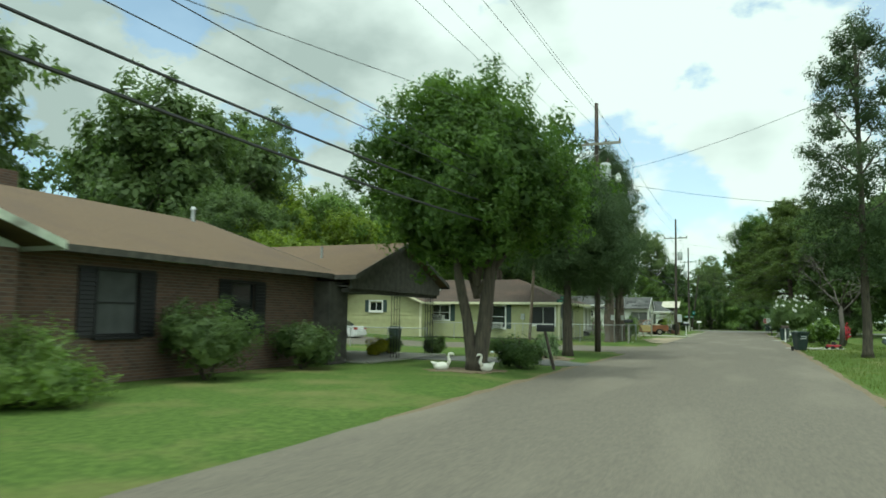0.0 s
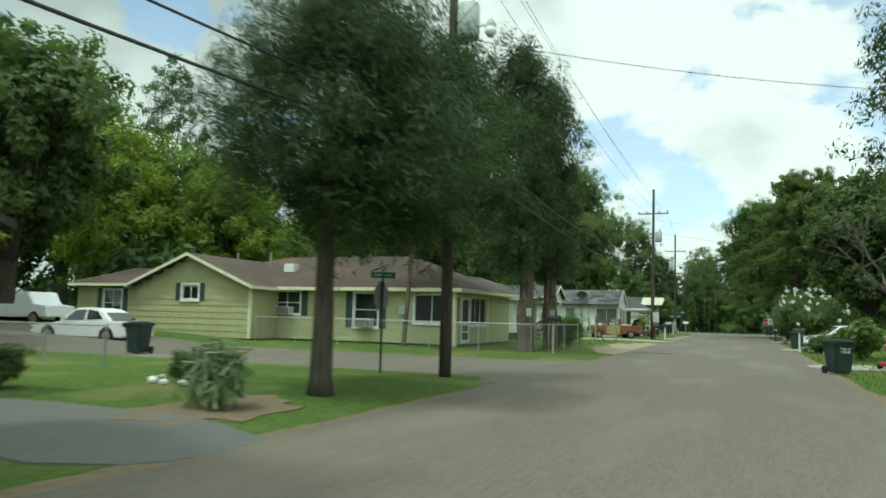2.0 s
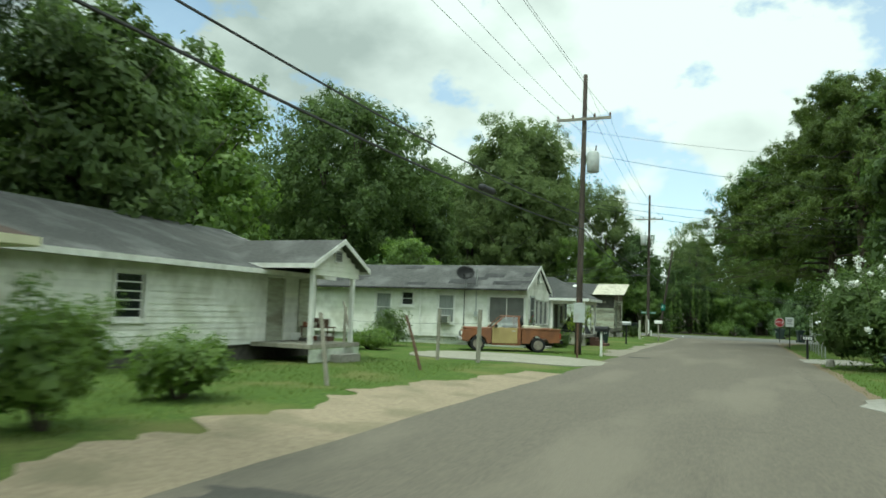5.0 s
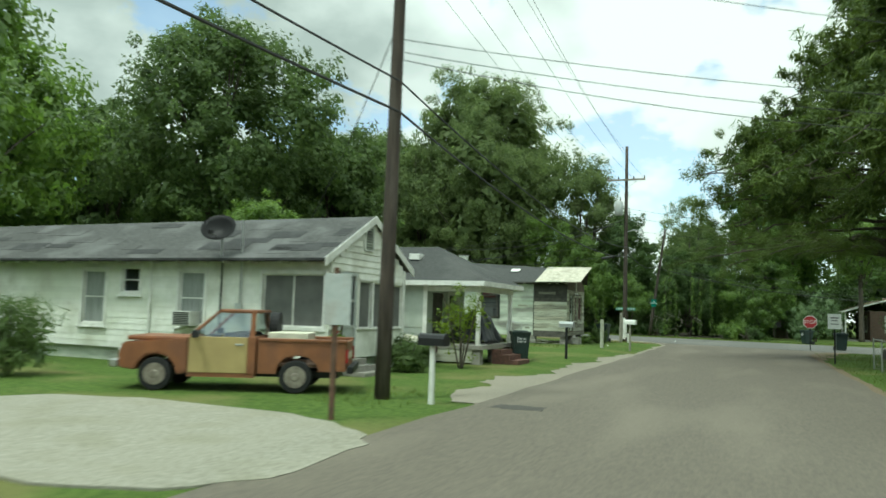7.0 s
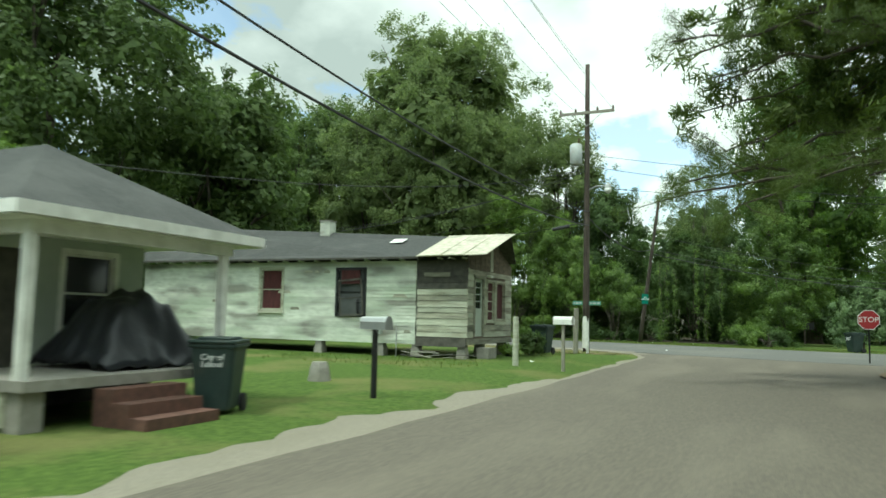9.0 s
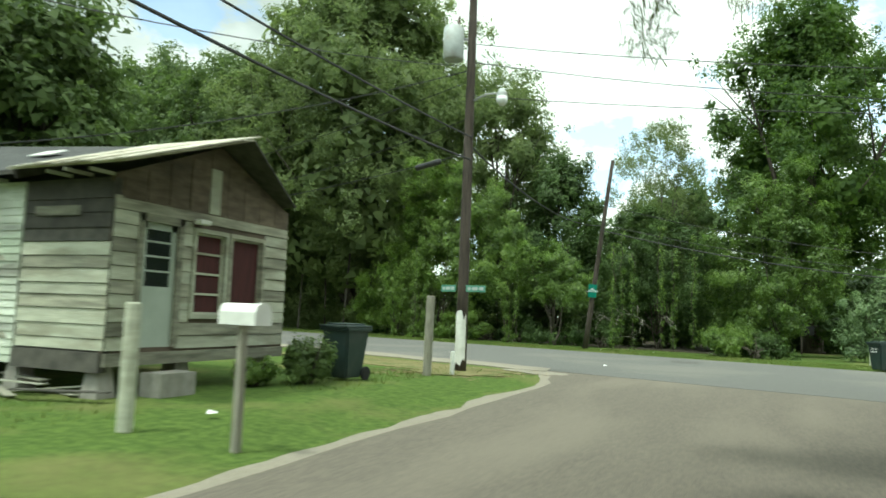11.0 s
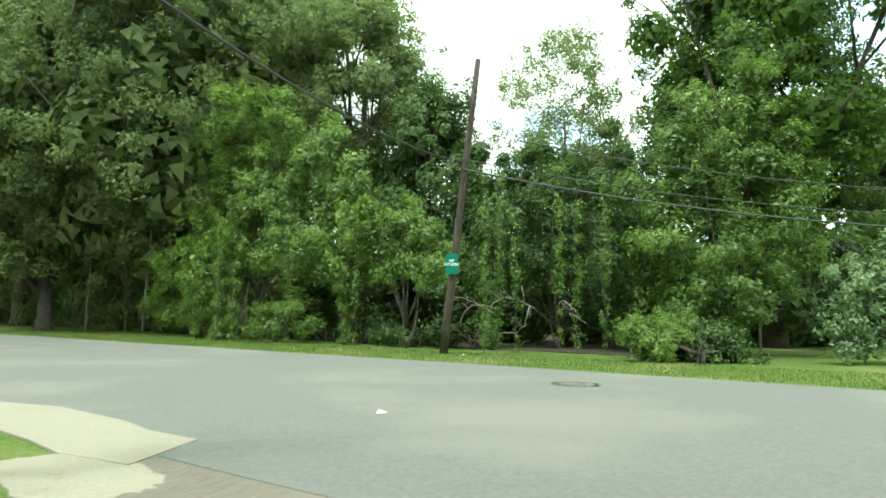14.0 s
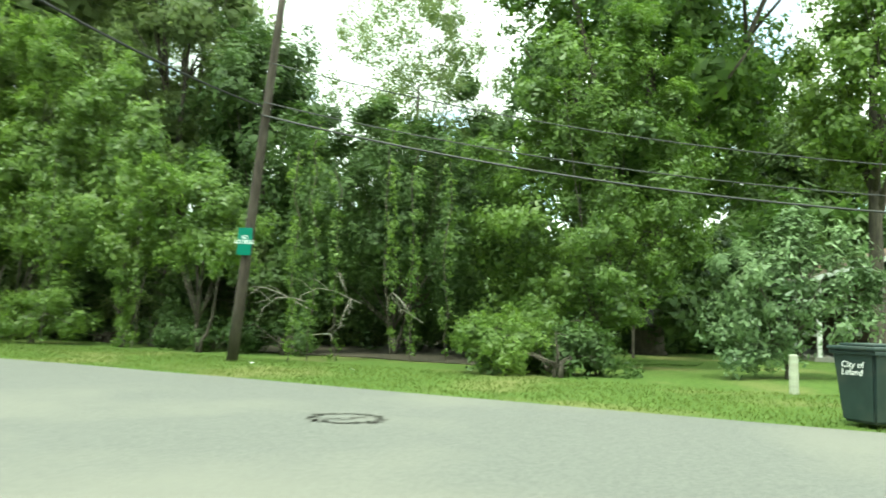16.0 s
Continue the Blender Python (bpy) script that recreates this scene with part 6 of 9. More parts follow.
    part("sill_beam", boxm(-10.16, -8.42, 109.14, 109.3, z0 - 0.2, z0 + 0.07), "darkwood", h)
    part("porch_sill", boxm(-8.5, -8.36, 109.2, 113.3, z0 - 0.12, z0 + 0.06), "barewood", h)
    for x in (-21.0, -17.5, -13.9, -11.5, -10.2, -8.6):
        part("pier", tube([(x, 109.35, 0.08), (x, 109.35, 0.6)], [0.24, 0.16], 4), "concrete", h, "concrete pier")
    for y in (110.8, 112.9):
        part("pier", tube([(-8.6, y, 0.08), (-8.6, y, 0.62)], [0.26, 0.18], 4), "concrete", h)
    part("doorstep", boxm(-8.3, -7.9, 109.8, 110.5, 0.1, 0.5), "concrete", h)
    for k in range(18):  # bare patches where boards have lost their paint
        u, w, z = rng.uniform(-14.6, -12.9) if k < 12 else rng.uniform(-21.5, -10.6), rng.uniform(0.15, 0.6), 0.56 + 0.115 * (rng.randint(17, 21) if k < 12 else rng.randint(1, 20))
        if z < 1.4 or z > 3.1 or u + w < -13.3 or u > -12.0:
            bm = slab([(u, 0.0265, z + 0.004), (u + w, 0.0265, z + 0.004), (u + w * rng.uniform(0.7, 0.95), 0.014, z + 0.1), (u + w * 0.1, 0.014, z + 0.1)], 0.003)
            bmesh.ops.transform(bm, matrix=f, verts=bm.verts)
            part("bare_patch", bm, "barewood", h, "grey bare wood where paint has peeled")
    # gas meter
    part("gas_meter", boxm(-11.55, -11.3, 108.85, 109.02, 0.85, 1.15, bevel=0.03), "xfmr", h)
    part("gas_pipe", tube([(-11.5, 108.95, 0.12), (-11.5, 108.95, 1.25), (-11.3, 108.95, 1.25), (-11.0, 108.95, 1.2), (-10.75, 108.95, 1.2), (-10.75, 108.95, 0.12)], [0.02] * 6, 8), "metal", h)


def loose_planks():
    rng = random.Random(44)
    for k in range(7):
        n = rng.uniform(0.7, 1.7)
        ob = new("loose_plank", None)
        ob.matrix_world = pose(-9.5 + rng.uniform(-0.6, 0.9), 109.0 + rng.uniform(-0.25, 0.5), 0.16 + 0.035 * k, rng.uniform(-6, 6), rng.uniform(-7, 7), rng.uniform(-25, 25))
        tagged(ob, "weathered loose plank lying under the shack's porch", "plank", "loose planks")
        part("plank", boxm(-n / 2, n / 2, -0.07, 0.07, -0.012, 0.012, bevel=0.003), ("barewood", "darkwood", "palewood")[k % 3], ob)


brick_house()
yellow_house()
porch_house()
white_house()
hip_house()
shack()
loose_planks()


# ---- pickup truck ----
def pickup():
    front, rear = Vector((-10.32, 83.44)), Vector((-7.93, 84.58))
    c = (front + rear) / 2
    rz = math.degrees(math.atan2(rear.y - front.y, rear.x - front.x))
    t = thing("pickup_truck", "faded orange pickup truck with a tan door, parked on the grass", "pickup truck", at=(c.x, c.y, ground_z(c.x, c.y)), rz=rz)
    w = 0.8
    # the truck faces its own -x; wheelbase 2.65
    part("front_body", loft([(-2.0, 0.42), (-2.02, 0.7), (-1.95, 0.9), (-0.75, 1.0), (-0.72, 1.02), (-0.7, 0.36), (-0.92, 0.3), (-0.97, 0.5), (-1.1, 0.64), (-1.3, 0.7), (-1.5, 0.66), (-1.66, 0.5), (-1.7, 0.38)], -w, w, bevel=0.03), "orange", t)
    part("bonnet", boxm(-1.93, -0.78, -0.62, 0.62, 0.93, 1.02, bevel=0.035), "orange", t)
    for s in (-1, 1):
        y0, y1 = (s * 0.72, s * 0.8)
        d = part("door", boxm(-0.7, 0.4, y0, s * 0.806, 0.36, 1.04, bevel=0.012), "tan_door", t, "tan primer-coloured door")
        part("handle", boxm(0.18, 0.32, s * 0.8, s * 0.83, 0.88, 0.92, bevel=0.008), "chrome", d)
        part("rocker", boxm(-0.72, 0.55, s * 0.7, s * 0.79, 0.28, 0.37), "orange", t)
    part("cab_back", boxm(0.4, 0.56, -w, w, 0.34, 1.06, bevel=0.02), "orange", t)
    part("roof", boxm(-0.2, 0.55, -0.64, 0.64, 1.5, 1.57, bevel=0.03), "orange", t)
    for s in (-1, 1):
        part("windscreen_pillar", tube([(-0.72, s * 0.74, 1.02), (-0.2, s * 0.63, 1.52)], [0.035, 0.03], 6), "orange", t)
        part("rear_pillar", tube([(0.48, s * 0.74, 1.02), (0.46, s * 0.63, 1.52)], [0.06, 0.05], 6), "orange", t)
        part("side_window", raw("side_window", [(-0.64, s * 0.735, 1.04), (0.42, s * 0.735, 1.04), (0.42, s * 0.64, 1.5), (-0.2, s * 0.64, 1.5)], [(0, 1, 2, 3)], "car_glass"), "car_glass", t)
        part("mirror", boxm(-0.62, -0.5, s * 0.84, s * 0.98, 1.02, 1.16, bevel=0.02), "black", t)
    part("windscreen", raw("windscreen", [(-0.74, -0.7, 1.03), (-0.74, 0.7, 1.03), (-0.22, 0.6, 1.52), (-0.22, -0.6, 1.52)], [(0, 1, 2, 3)], "car_glass"), "car_glass", t)
    part("rear_window", raw("rear_window", [(0.53, -0.68, 1.06), (0.53, 0.68, 1.06), (0.5, 0.6, 1.5), (0.5, -0.6, 1.5)], [(0, 1, 2, 3)], "car_glass"), "car_glass", t)
    part("dashboard", boxm(-0.7, -0.45, -0.7, 0.7, 0.85, 1.03, bevel=0.03), "black", t)
    part("bench_seat", boxm(-0.1, 0.38, -0.66, 0.66, 0.6, 1.12, bevel=0.06), "black", t)
    part("cab_floor", boxm(-0.72, 0.4, -0.71, 0.71, 0.34, 0.42), "black", t)
    for s in (-1, 1):
        part("bed_side", loft([(0.6, 0.36), (0.6, 1.0), (2.28, 1.0), (2.28, 0.44), (1.78, 0.42), (1.72, 0.55), (1.58, 0.68), (1.36, 0.72), (1.14, 0.68), (1.0, 0.55), (0.95, 0.36)], s * 0.72, s * 0.8, bevel=0.012), "orange", t)
        part("bed_rail", boxm(0.6, 2.3, s * 0.68, s * 0.83, 0.98, 1.04, bevel=0.015), "orange", t)
        part("tail_light", boxm(2.27, 2.315, s * 0.62, s * 0.79, 0.6, 0.86, bevel=0.01), "lens_red", t)
        part("headlight", tube([(-2.0, s * 0.58, 0.72), (-2.05, s * 0.58, 0.72)], [0.1, 0.095], 14), "lampglass", t)
    part("bed_floor", boxm(0.6, 2.25, -0.72, 0.72, 0.5, 0.56), "rust", t)
    part("bed_front", boxm(0.6, 0.65, -0.72, 0.72, 0.5, 1.0), "orange", t)
    part("tailgate", boxm(2.23, 2.29, -0.7, 0.7, 0.48, 1.0, bevel=0.012), "orange", t)
    for y0, y1 in ((-0.5, -0.36), (-0.3, -0.16), (-0.1, 0.04), (0.1, 0.24), (0.3, 0.44)):
        part("lettering_bar", boxm(2.291, 2.296, y0, y1, 0.66, 0.8), "cream", t)
    part("front_bumper", boxm(-2.18, -2.02, -0.8, 0.8, 0.42, 0.58, bevel=0.03), "chrome", t)
    part("rear_bumper", boxm(2.3, 2.42, -0.75, 0.75, 0.4, 0.54, bevel=0.02), "dark_metal", t)
    part("grille", boxm(-2.045, -2.015, -0.46, 0.46, 0.63, 0.82), "dark_metal", t)
    for u in (-1.325, 1.325):
        for s in (-1, 1):
            wheel(t, u, s * 0.7, 0.315, 0.2)
    part("chassis", boxm(-1.7, 2.1, -0.45, 0.45, 0.28, 0.4), "dark_metal", t)
    part("tool_box", boxm(0.72, 1.5, -0.5, 0.55, 0.85, 1.14, bevel=0.02), "cream", t, "pale box in the bed")
    part("spare_tyre", tube([(0.62, 0.35, 1.25), (0.8, 0.35, 1.25)], [0.28, 0.28], 20), "rubber", t)


pickup()


# ---- trees along the street ----
tree("leafy shade tree with two trunks on the front lawn", 4.1, 2.6, 8.9, (-6.35, 23.7), 11, 0.22, "leaf_shade", "bark", 34, 8.0, 34, 0.19, 0.36, trunks=((0.2, 0.1), (-0.3, -0.15)), rl=0.36, off=(-0.3, 0.4), fine=0.66)
rngc = random.Random(12)
crown = [(q[0] + 0.15, q[1] + 0.4, *q[2:]) for q in random_lobes(rngc, 4.3, 2.2, 8.5, 36, 0.32, 0.33)]
crown += [(q[0] + 0.3, q[1] + 4.7, *q[2:]) for q in random_lobes(rngc, 2.7, 2.8, 8.7, 26, 0.36, 0.2)]
crown += [(q[0] + 0.1, q[1] + 2.5, *q[2:]) for q in random_lobes(rngc, 2.6, 2.6, 6.0, 16, 0.38, 0.0)]
tree("dark green cedar with a bare lower trunk on the verge", 4.0, 2.2, 8.3, (-6.05, 34.1), 12, 0.19, "leaf_cedar", "bark", 34, 6.5, 48, 0.21, 0.4, up=0.9, aspect=0.15, hang=0.3, lobes=crown)
tree("tall dark cedar with shaggy gray-brown bark behind its twin", 2.75, 2.4, 13.6, (-7.25, 55.4), 13, 0.3, "leaf_cedar", "bark_cedar", 44, 6.6, 46, 0.23, 0.4, up=1.1, aspect=0.16, cone=0.1, rl=0.4, off=(-0.4, 0.2))
crown = [(q[0] - 0.55, *q[1:]) for q in random_lobes(rngc, 2.75, 2.4, 13.8, 44, 0.4, 0.1)]
crown += [(q[0] - 4.9, q[1] + 0.5, *q[2:]) for q in random_lobes(rngc, 3.7, 4.9, 13.2, 30, 0.34, 0.0)]
tree("tall dark cedar with shaggy gray-brown bark by the fence", 2.75, 2.4, 13.8, (-7.3, 51.7), 13, 0.3, "leaf_cedar", "bark_cedar", 44, 5.6, 42, 0.24, 0.42, up=1.1, aspect=0.18, lobes=crown)
tree("tall dark cedar rising behind the yellow house", 5.6, 5.0, 18.5, (-18.8, 63.2), 19, 0.24, "leaf_cedar", "bark_cedar", 34, 3.2, 46, 0.29, 0.56, trunks=((0.05, 0.05),), up=1.0, aspect=0.18, hang=0.4, rl=0.34)
round_post("slender leaning wooden service pole in front of a house", (-12.55, 51.1), 7.2, 0.1, "post_brown", (0.42, 0.1), "service_pole", "pole")
tree("slender dark cedar with feathery foliage near the road", 4.3, 2.6, 16.5, (5.9, 41.1), 14, 0.2, "leaf_cedar", "bark", 46, 5.5, 32, 0.2, 0.36, rl=0.26, up=0.6, aspect=0.36, cone=0.45, inner=120)

# big trees behind the houses
G = "trees behind the houses"
big = tree("large broad oak with a dense dark green crown", 7.5, 3.0, 18.0, (-35.5, 41), 15, 0.5, "leaf", "bark", 28, 1.0, 23, 0.54, 0.8, group=G, rl=0.34)
big2 = tree("tall spreading tree with bright green foliage", 6.5, 1.8, 15.0, (-40, 70), 16, 0.45, "leaf_bright", "bark", 24, 1.4, 27, 0.41, 0.72, group=G, rl=0.34)
lime = tree("rounded tree with yellow-green sunlit foliage", 5.0, 0.8, 11.5, (-33, 80), 69, 0.25, "leaf_lime", "bark", 24, 2.4, 30, 0.32, 0.6, group=G, rl=0.34)
big3 = tree("tall pecan tree with an airy dark crown", 10.3, 3.5, 24.0, (-35.5, 114.5), 17, 0.5, "leaf", "bark", 56, 1.1, 30, 0.42, 0.8, rl=0.26, group=G, inner=110)
for (t, x, y, rz, s) in ((big, -32.5, 23, 40, 0.95), (big, -21.0, 71.5, 250, 0.72), (lime, -25.5, 37.5, 10, 0.62), (lime, -36, 68, 80, 1.05), (lime, -46, 66.5, 190, 1.4), (lime, -41.5, 63.5, 20, 1.1), (lime, -29.5, 70.5, 130, 0.78), (big, -62, 62, 200, 1.15), (big, -56, 70, 70, 1.25), (big3, -27, 38, 20, 0.4), (big, -40, 53, 130, 1.04), (lime, -22.0, 36.5, 60, 0.55),
                         (big2, -35, 92, 150, 1.3), (big, -48, 84, 15, 1.0), (big2, -27, 68, 210, 0.62), (big2, -50.5, 106, 300, 1.5), (big2, -23, 103, 30, 0.5),
                         (big, -58, 124, 120, 1.25), (big, -33, 125.5, 75, 1.0)):
    place(t, x, y, rz, s)

tree("slender tree with sparse feathery foliage far behind the houses", 5.2, 8.0, 30.0, (-57, 83), 23, 0.3, "leaf_dark", "bark", 34, 2.2, 26, 0.34, 0.6, rl=0.27, inner=0, inside=0.1, cone=0.3, group=G)

# woods across the cross street
tree("huge oak with clustered leafy boughs beyond the cross street", 13.4, 1.0, 30.5, (-28.2, 150.5), 65, 0.7, "leaf_oak", "bark", 56, 1.0, 36, 0.36, 0.8, rl=0.3, inside=0.12, up=0.9, fine=0.64)
tree("broad leafy tree crowding the big oak", 7.2, 1.5, 21.5, (-34.0, 147.0), 68, 0.4, "leaf_oak", "bark", 30, 1.8, 32, 0.36, 0.75, rl=0.33, up=0.7)
for (t, x, y, rz, s) in ((big3, -42.5, 153, 250, 1.06), (big3, -54.5, 156, 100, 1.14), (big, -72, 161, 60, 1.55), (big, -56, 163, 200, 1.2), (big3, -64, 158.5, 310, 1.02), (big, 22, 158, 100, 0.62), (big, 33, 152, 60, 0.7), (big, -6, 168, 20, 0.8), (big, 4, 170, 80, 0.78), (big, 13, 166, 200, 0.8)):
    place(t, x, y, rz, s)

# east side
for (t, x, y, rz, s) in ((big, 15, 86, 33, 0.85), (big, 17, 100, 80, 0.95), (big2, 21, 70, 10, 0.8), (big2, 24, 34, 75, 0.8), (big, 12.5, 104, 120, 0.95), (big, 10.5, 112.5, 20, 0.98), (big, 11, 93, 60, 0.85), (big2, 17, 78, 45, 0.75), (big, 14, 62, 10, 0.6)):
    place(t, x, y, rz, s)


def pine(at, seed, overhang=True, s_up=1.0):
    rng = random.Random(seed)
    x, y = at
    t = thing("pine_tree", "tall pine leaning out over the road with drooping needle tufts" if overhang else "tall pine with layered tufts of needles beside the road", "tree", at=(x, y, ground_z(x, y) - 0.03))
    part("trunk", tube([(0, 0, 0), (-0.1, 0, 3), (-0.3, 0.1, 8), (-0.6, 0.2, 13 * s_up), (-0.8, 0.2, 17.5 * s_up)], [0.36, 0.29, 0.24, 0.16, 0.05], 12), "bark_cedar", t, smooth=True)
    ends = [(-8.5, -2.6, 4.6), (-8.0, -3.4, 4.3), (-7.0, -3.2, 4.0), (-7.7, -1.6, 4.9), (-5.9, -4.0, 4.2), (-4.6, -4.4, 4.3), (-6.6, -2.0, 4.7), (-3.0, -5.0, 4.4), (-7.6, 0.5, 6.0), (-8.4, -3.2, 7.9), (-7.4, -2.6, 7.0), (-5.2, -5.0, 7.2), (-3.0, -6.0, 6.4), (-7.0, 1.5, 8.5), (-6.0, -1.0, 9.5)]
    if not overhang:
        ends = []
    few = len(ends)
    for k in range(52):
        a = k * 2.4 + rng.uniform(-.4, .4)
        z = 5.5 + (17.4 * s_up - 5.9) * k / 52
        q = (6.0 - 4.0 * (k / 52) ** 1.5) * rng.uniform(0.7, 1.1)
        ends.append((-0.4 + q * math.cos(a), 0.1 + q * math.sin(a), z + rng.uniform(-.5, .7)))
    if overhang:
        ends += [(-8.6, -0.5, 8.4), (-8.0, -0.7, 7.7), (-7.7, -0.4, 9.3), (-7.0, -0.5, 8.2), (-7.0, -0.8, 9.9), (-6.3, -0.6, 10.4), (-6.2, -0.5, 7.2), (-5.2, -0.6, 11.5), (-8.0, -0.2, 7.0), (-7.1, -0.6, 5.9), (-5.8, -2.0, 8.6), (-4.8, -1.5, 9.6), (-5.4, 1.2, 10.0), (-4.2, -0.8, 12.6)]
    near, high = [], []
    for k, e in enumerate(ends):
        s = Vector((-0.3, 0.1, min(16.4 * s_up, e[2] + rng.uniform(-0.2, 1.4))))
        e = Vector(e)
        length = (e - s).length
        pts = []
        for j in range(10):
            f = j / 9
            w = 0.16 * math.sin(math.pi * f)
            pts.append(s.lerp(e, f) + Vector((rng.gauss(0, w), rng.gauss(0, w), rng.gauss(0, w) + 0.5 * math.sin(math.pi * f))))
        r = 0.022 + 0.008 * length
        bm = tube(pts, [r * (1 - 0.85 * j / 9) + 0.006 for j in range(10)], 6)
        reach = 0.42 if k < few else 0.36
        for _ in range(9 if k < few else 4):
            j = rng.randint(int(reach * 9), 8)
            p = pts[j].lerp(pts[j + 1], rng.random())
            d = (e - s).normalized() * rng.uniform(0.1, 0.7) + Vector((rng.gauss(0, 0.6), rng.gauss(0, 0.6), rng.gauss(-0.05, 0.45)))
            q = p + d * rng.uniform(0.5, 1.1)
            m = p.lerp(q, 0.5) + Vector((rng.gauss(0, .07), rng.gauss(0, .07), rng.gauss(0, .07)))
            tube_bm(bm, [p, m, q], [0.016, 0.012, 0.005], 5)
            for f in (0.45, 0.75, 1.0):
                (near if k < few else high).append((*p.lerp(q, f), rng.uniform(0.16, 0.28)))
        part("branch", bm, "bark", t)
        for _ in range(5 if k < few else 20):
            f = rng.uniform(reach, 1.02) * 9
            j = min(8, int(f))
            p = pts[j].lerp(pts[j + 1], f - j) + Vector((rng.gauss(0, .32), rng.gauss(0, .32), rng.gauss(0.04, .3)))
            (near if k < few else high).append((*p, rng.uniform(0.2, 0.32) if k < few else rng.uniform(0.26, 0.48)))
    part("needles", leaves_mesh("needles", high, 40, 0.36, 0.95, "leaf_pine", seed, 0.2, 0.17), "leaf_pine", t)
    if near:
        part("needles", leaves_mesh("needles", [(*c[:3], c[3] * 1.25) for c in near], 140, 0.21, 1.0, "leaf_pine", seed, 0.5, 0.045), "leaf_pine", t)
    return t


pine((6.6, 108.5), 21, True, 0.97)
pine((7.4, 101.0), 22, False, 0.94)


def bare_tree(at, seed):
    rng = random.Random(seed)
    x, y = at
    t = thing("bare_tree", "gray leafless tree with a tangle of thin dead branches", "tree", at=(x, y, ground_z(x, y)))
    part("trunk", tube([(0, 0, -0.05), (0.05, 0, 1.2), (0, 0.1, 2.6)], [0.19, 0.15, 0.12], 10), "bark_gray", t, smooth=True)
    def grow(p, d, length, r, depth):
        q = p + d * length
        mid = p.lerp(q, 0.5) + Vector((rng.gauss(0, .06), rng.gauss(0, .06), 0)) * length
        part("branch", tube([p, mid, q], [r, r * 0.8, r * 0.6], 5), "bark_gray", t)
        if depth:
            for _ in range(3 if depth > 1 else 4):
                e = (d + Vector((rng.gauss(0, .55), rng.gauss(0, .55), rng.gauss(0.0, .4)))).normalized()
                grow(q if rng.random() < 0.6 else mid, e, length * rng.uniform(0.55, 0.85), r * 0.55, depth - 1)
    for k in range(4):
        a = k * 1.6 + rng.random()
        grow(Vector((0, 0.05, 2.2 + 0.15 * k)), Vector((math.cos(a) * 0.8, math.sin(a) * 0.8, 0.9)).normalized(), 1.8, 0.06, 3)


bare_tree((6.6, 57), 31)


def flowering(at, seed):
    t = shrub("tall crape myrtle bush with clusters of white blossom", 2.9, 3.9, at, seed, "leaf", 0.13, 30, 14, name="flowering_bush")
    rng = random.Random(seed)
    cl = []
    for _ in range(46):
        a, b = rng.uniform(0, 2 * math.pi), rng.uniform(0.2, 1.0)
        cl.append((2.95 * b * math.cos(a), 2.95 * b * math.sin(a), 1.7 + 2.75 * math.sqrt(max(0, 1 - b * b)) + rng.uniform(-.7, 0.15), rng.uniform(0.1, 0.21)))
    part("blossom", leaves_mesh("blossom", cl, 40, 0.08, 1.0, "petal", seed, 0.3, 0.8), "petal", t)


flowering((5.7, 84.2), 41)

# ---- growth across the cross street, seen close ----
def thicket(label, at, lobes, seed, leaf, size, density, per, rad, name="thicket", aspect=0.5, hang=0.4, up=0.25):
    top = max(q[2] + q[5] for q in lobes)
    return tree(label, 1, min(1.0, 0.25 * top), 0.9 * top, at, seed, 0.05, leaf, "bark", 1, density, per, size, rad, trunks=((0.16, 0.2), (-0.2, 0.3)), lobes=lobes, name=name, hang=hang, aspect=aspect, up=up, category="thicket")


rngq = random.Random(77)
def wall_of(w, d, h, n, r, z0=0.15):
    out = []
    for k in range(n):
        u = rngq.uniform(-1, 1)
        v = rngq.uniform(0, 1)
        prof = math.sqrt(max(0.05, 1 - u * u * 0.8))
        s = r * rngq.uniform(0.7, 1.25)
        out.append((u * w, rngq.uniform(-1, 1) * d, z0 + (h * prof - z0 - s * 0.6) * v, s, s, s * 0.8))
    return out


def columns(at, cols):
    """Lobes stacked up in uneven columns: x, y, lowest and highest foliage, radius; the gap beneath stays open."""
    out = []
    for (x, y, low, top, r) in cols:
        n = max(2, round((top - low) / (1.05 * r)))
        for k in range(n):
            z = low + r * 0.7 + (top - low - 1.4 * r) * k / (n - 1)
            s = r * rngq.uniform(0.75, 1.15) * (1 - 0.25 * k / n)
            out.append((x - at[0] + rngq.gauss(0, 0.32 * r), y - at[1] + rngq.gauss(0, 0.35 * r) + 0.25 * k / n, z, s, s, s * rngq.uniform(0.7, 0.95)))
    return out


def growth(label, at, cols, seed, leaf, size, density, per, rad, **more):
    return thicket(label, at, columns(at, cols), seed, leaf, size, density, per, rad, **more)


growth("vine-smothered tree mass with bright green leaves", (-18.4, 143.6),
       [(-24.2, 145.2, 0.4, 4.4, 1.3), (-22.6, 144.6, 0.4, 6.8, 1.4), (-21.4, 144.2, 1.0, 9.2, 1.3), (-20.1, 143.8, 0.6, 12.0, 1.3), (-18.8, 143.4, 2.4, 11.7, 1.25), (-17.4, 143.2, 2.8, 11.5, 1.25),
        (-16.1, 142.9, 2.6, 10.2, 1.2), (-14.9, 142.7, 2.4, 9.9, 1.15), (-13.7, 142.5, 2.3, 9.3, 1.1), (-12.6, 142.3, 2.6, 8.2, 1.0), (-18.0, 145.0, 3.0, 11.0, 1.5), (-15.0, 144.6, 3.0, 9.0, 1.4)], 51, "leaf_bright", 0.17, 8.0, 30, 0.32)
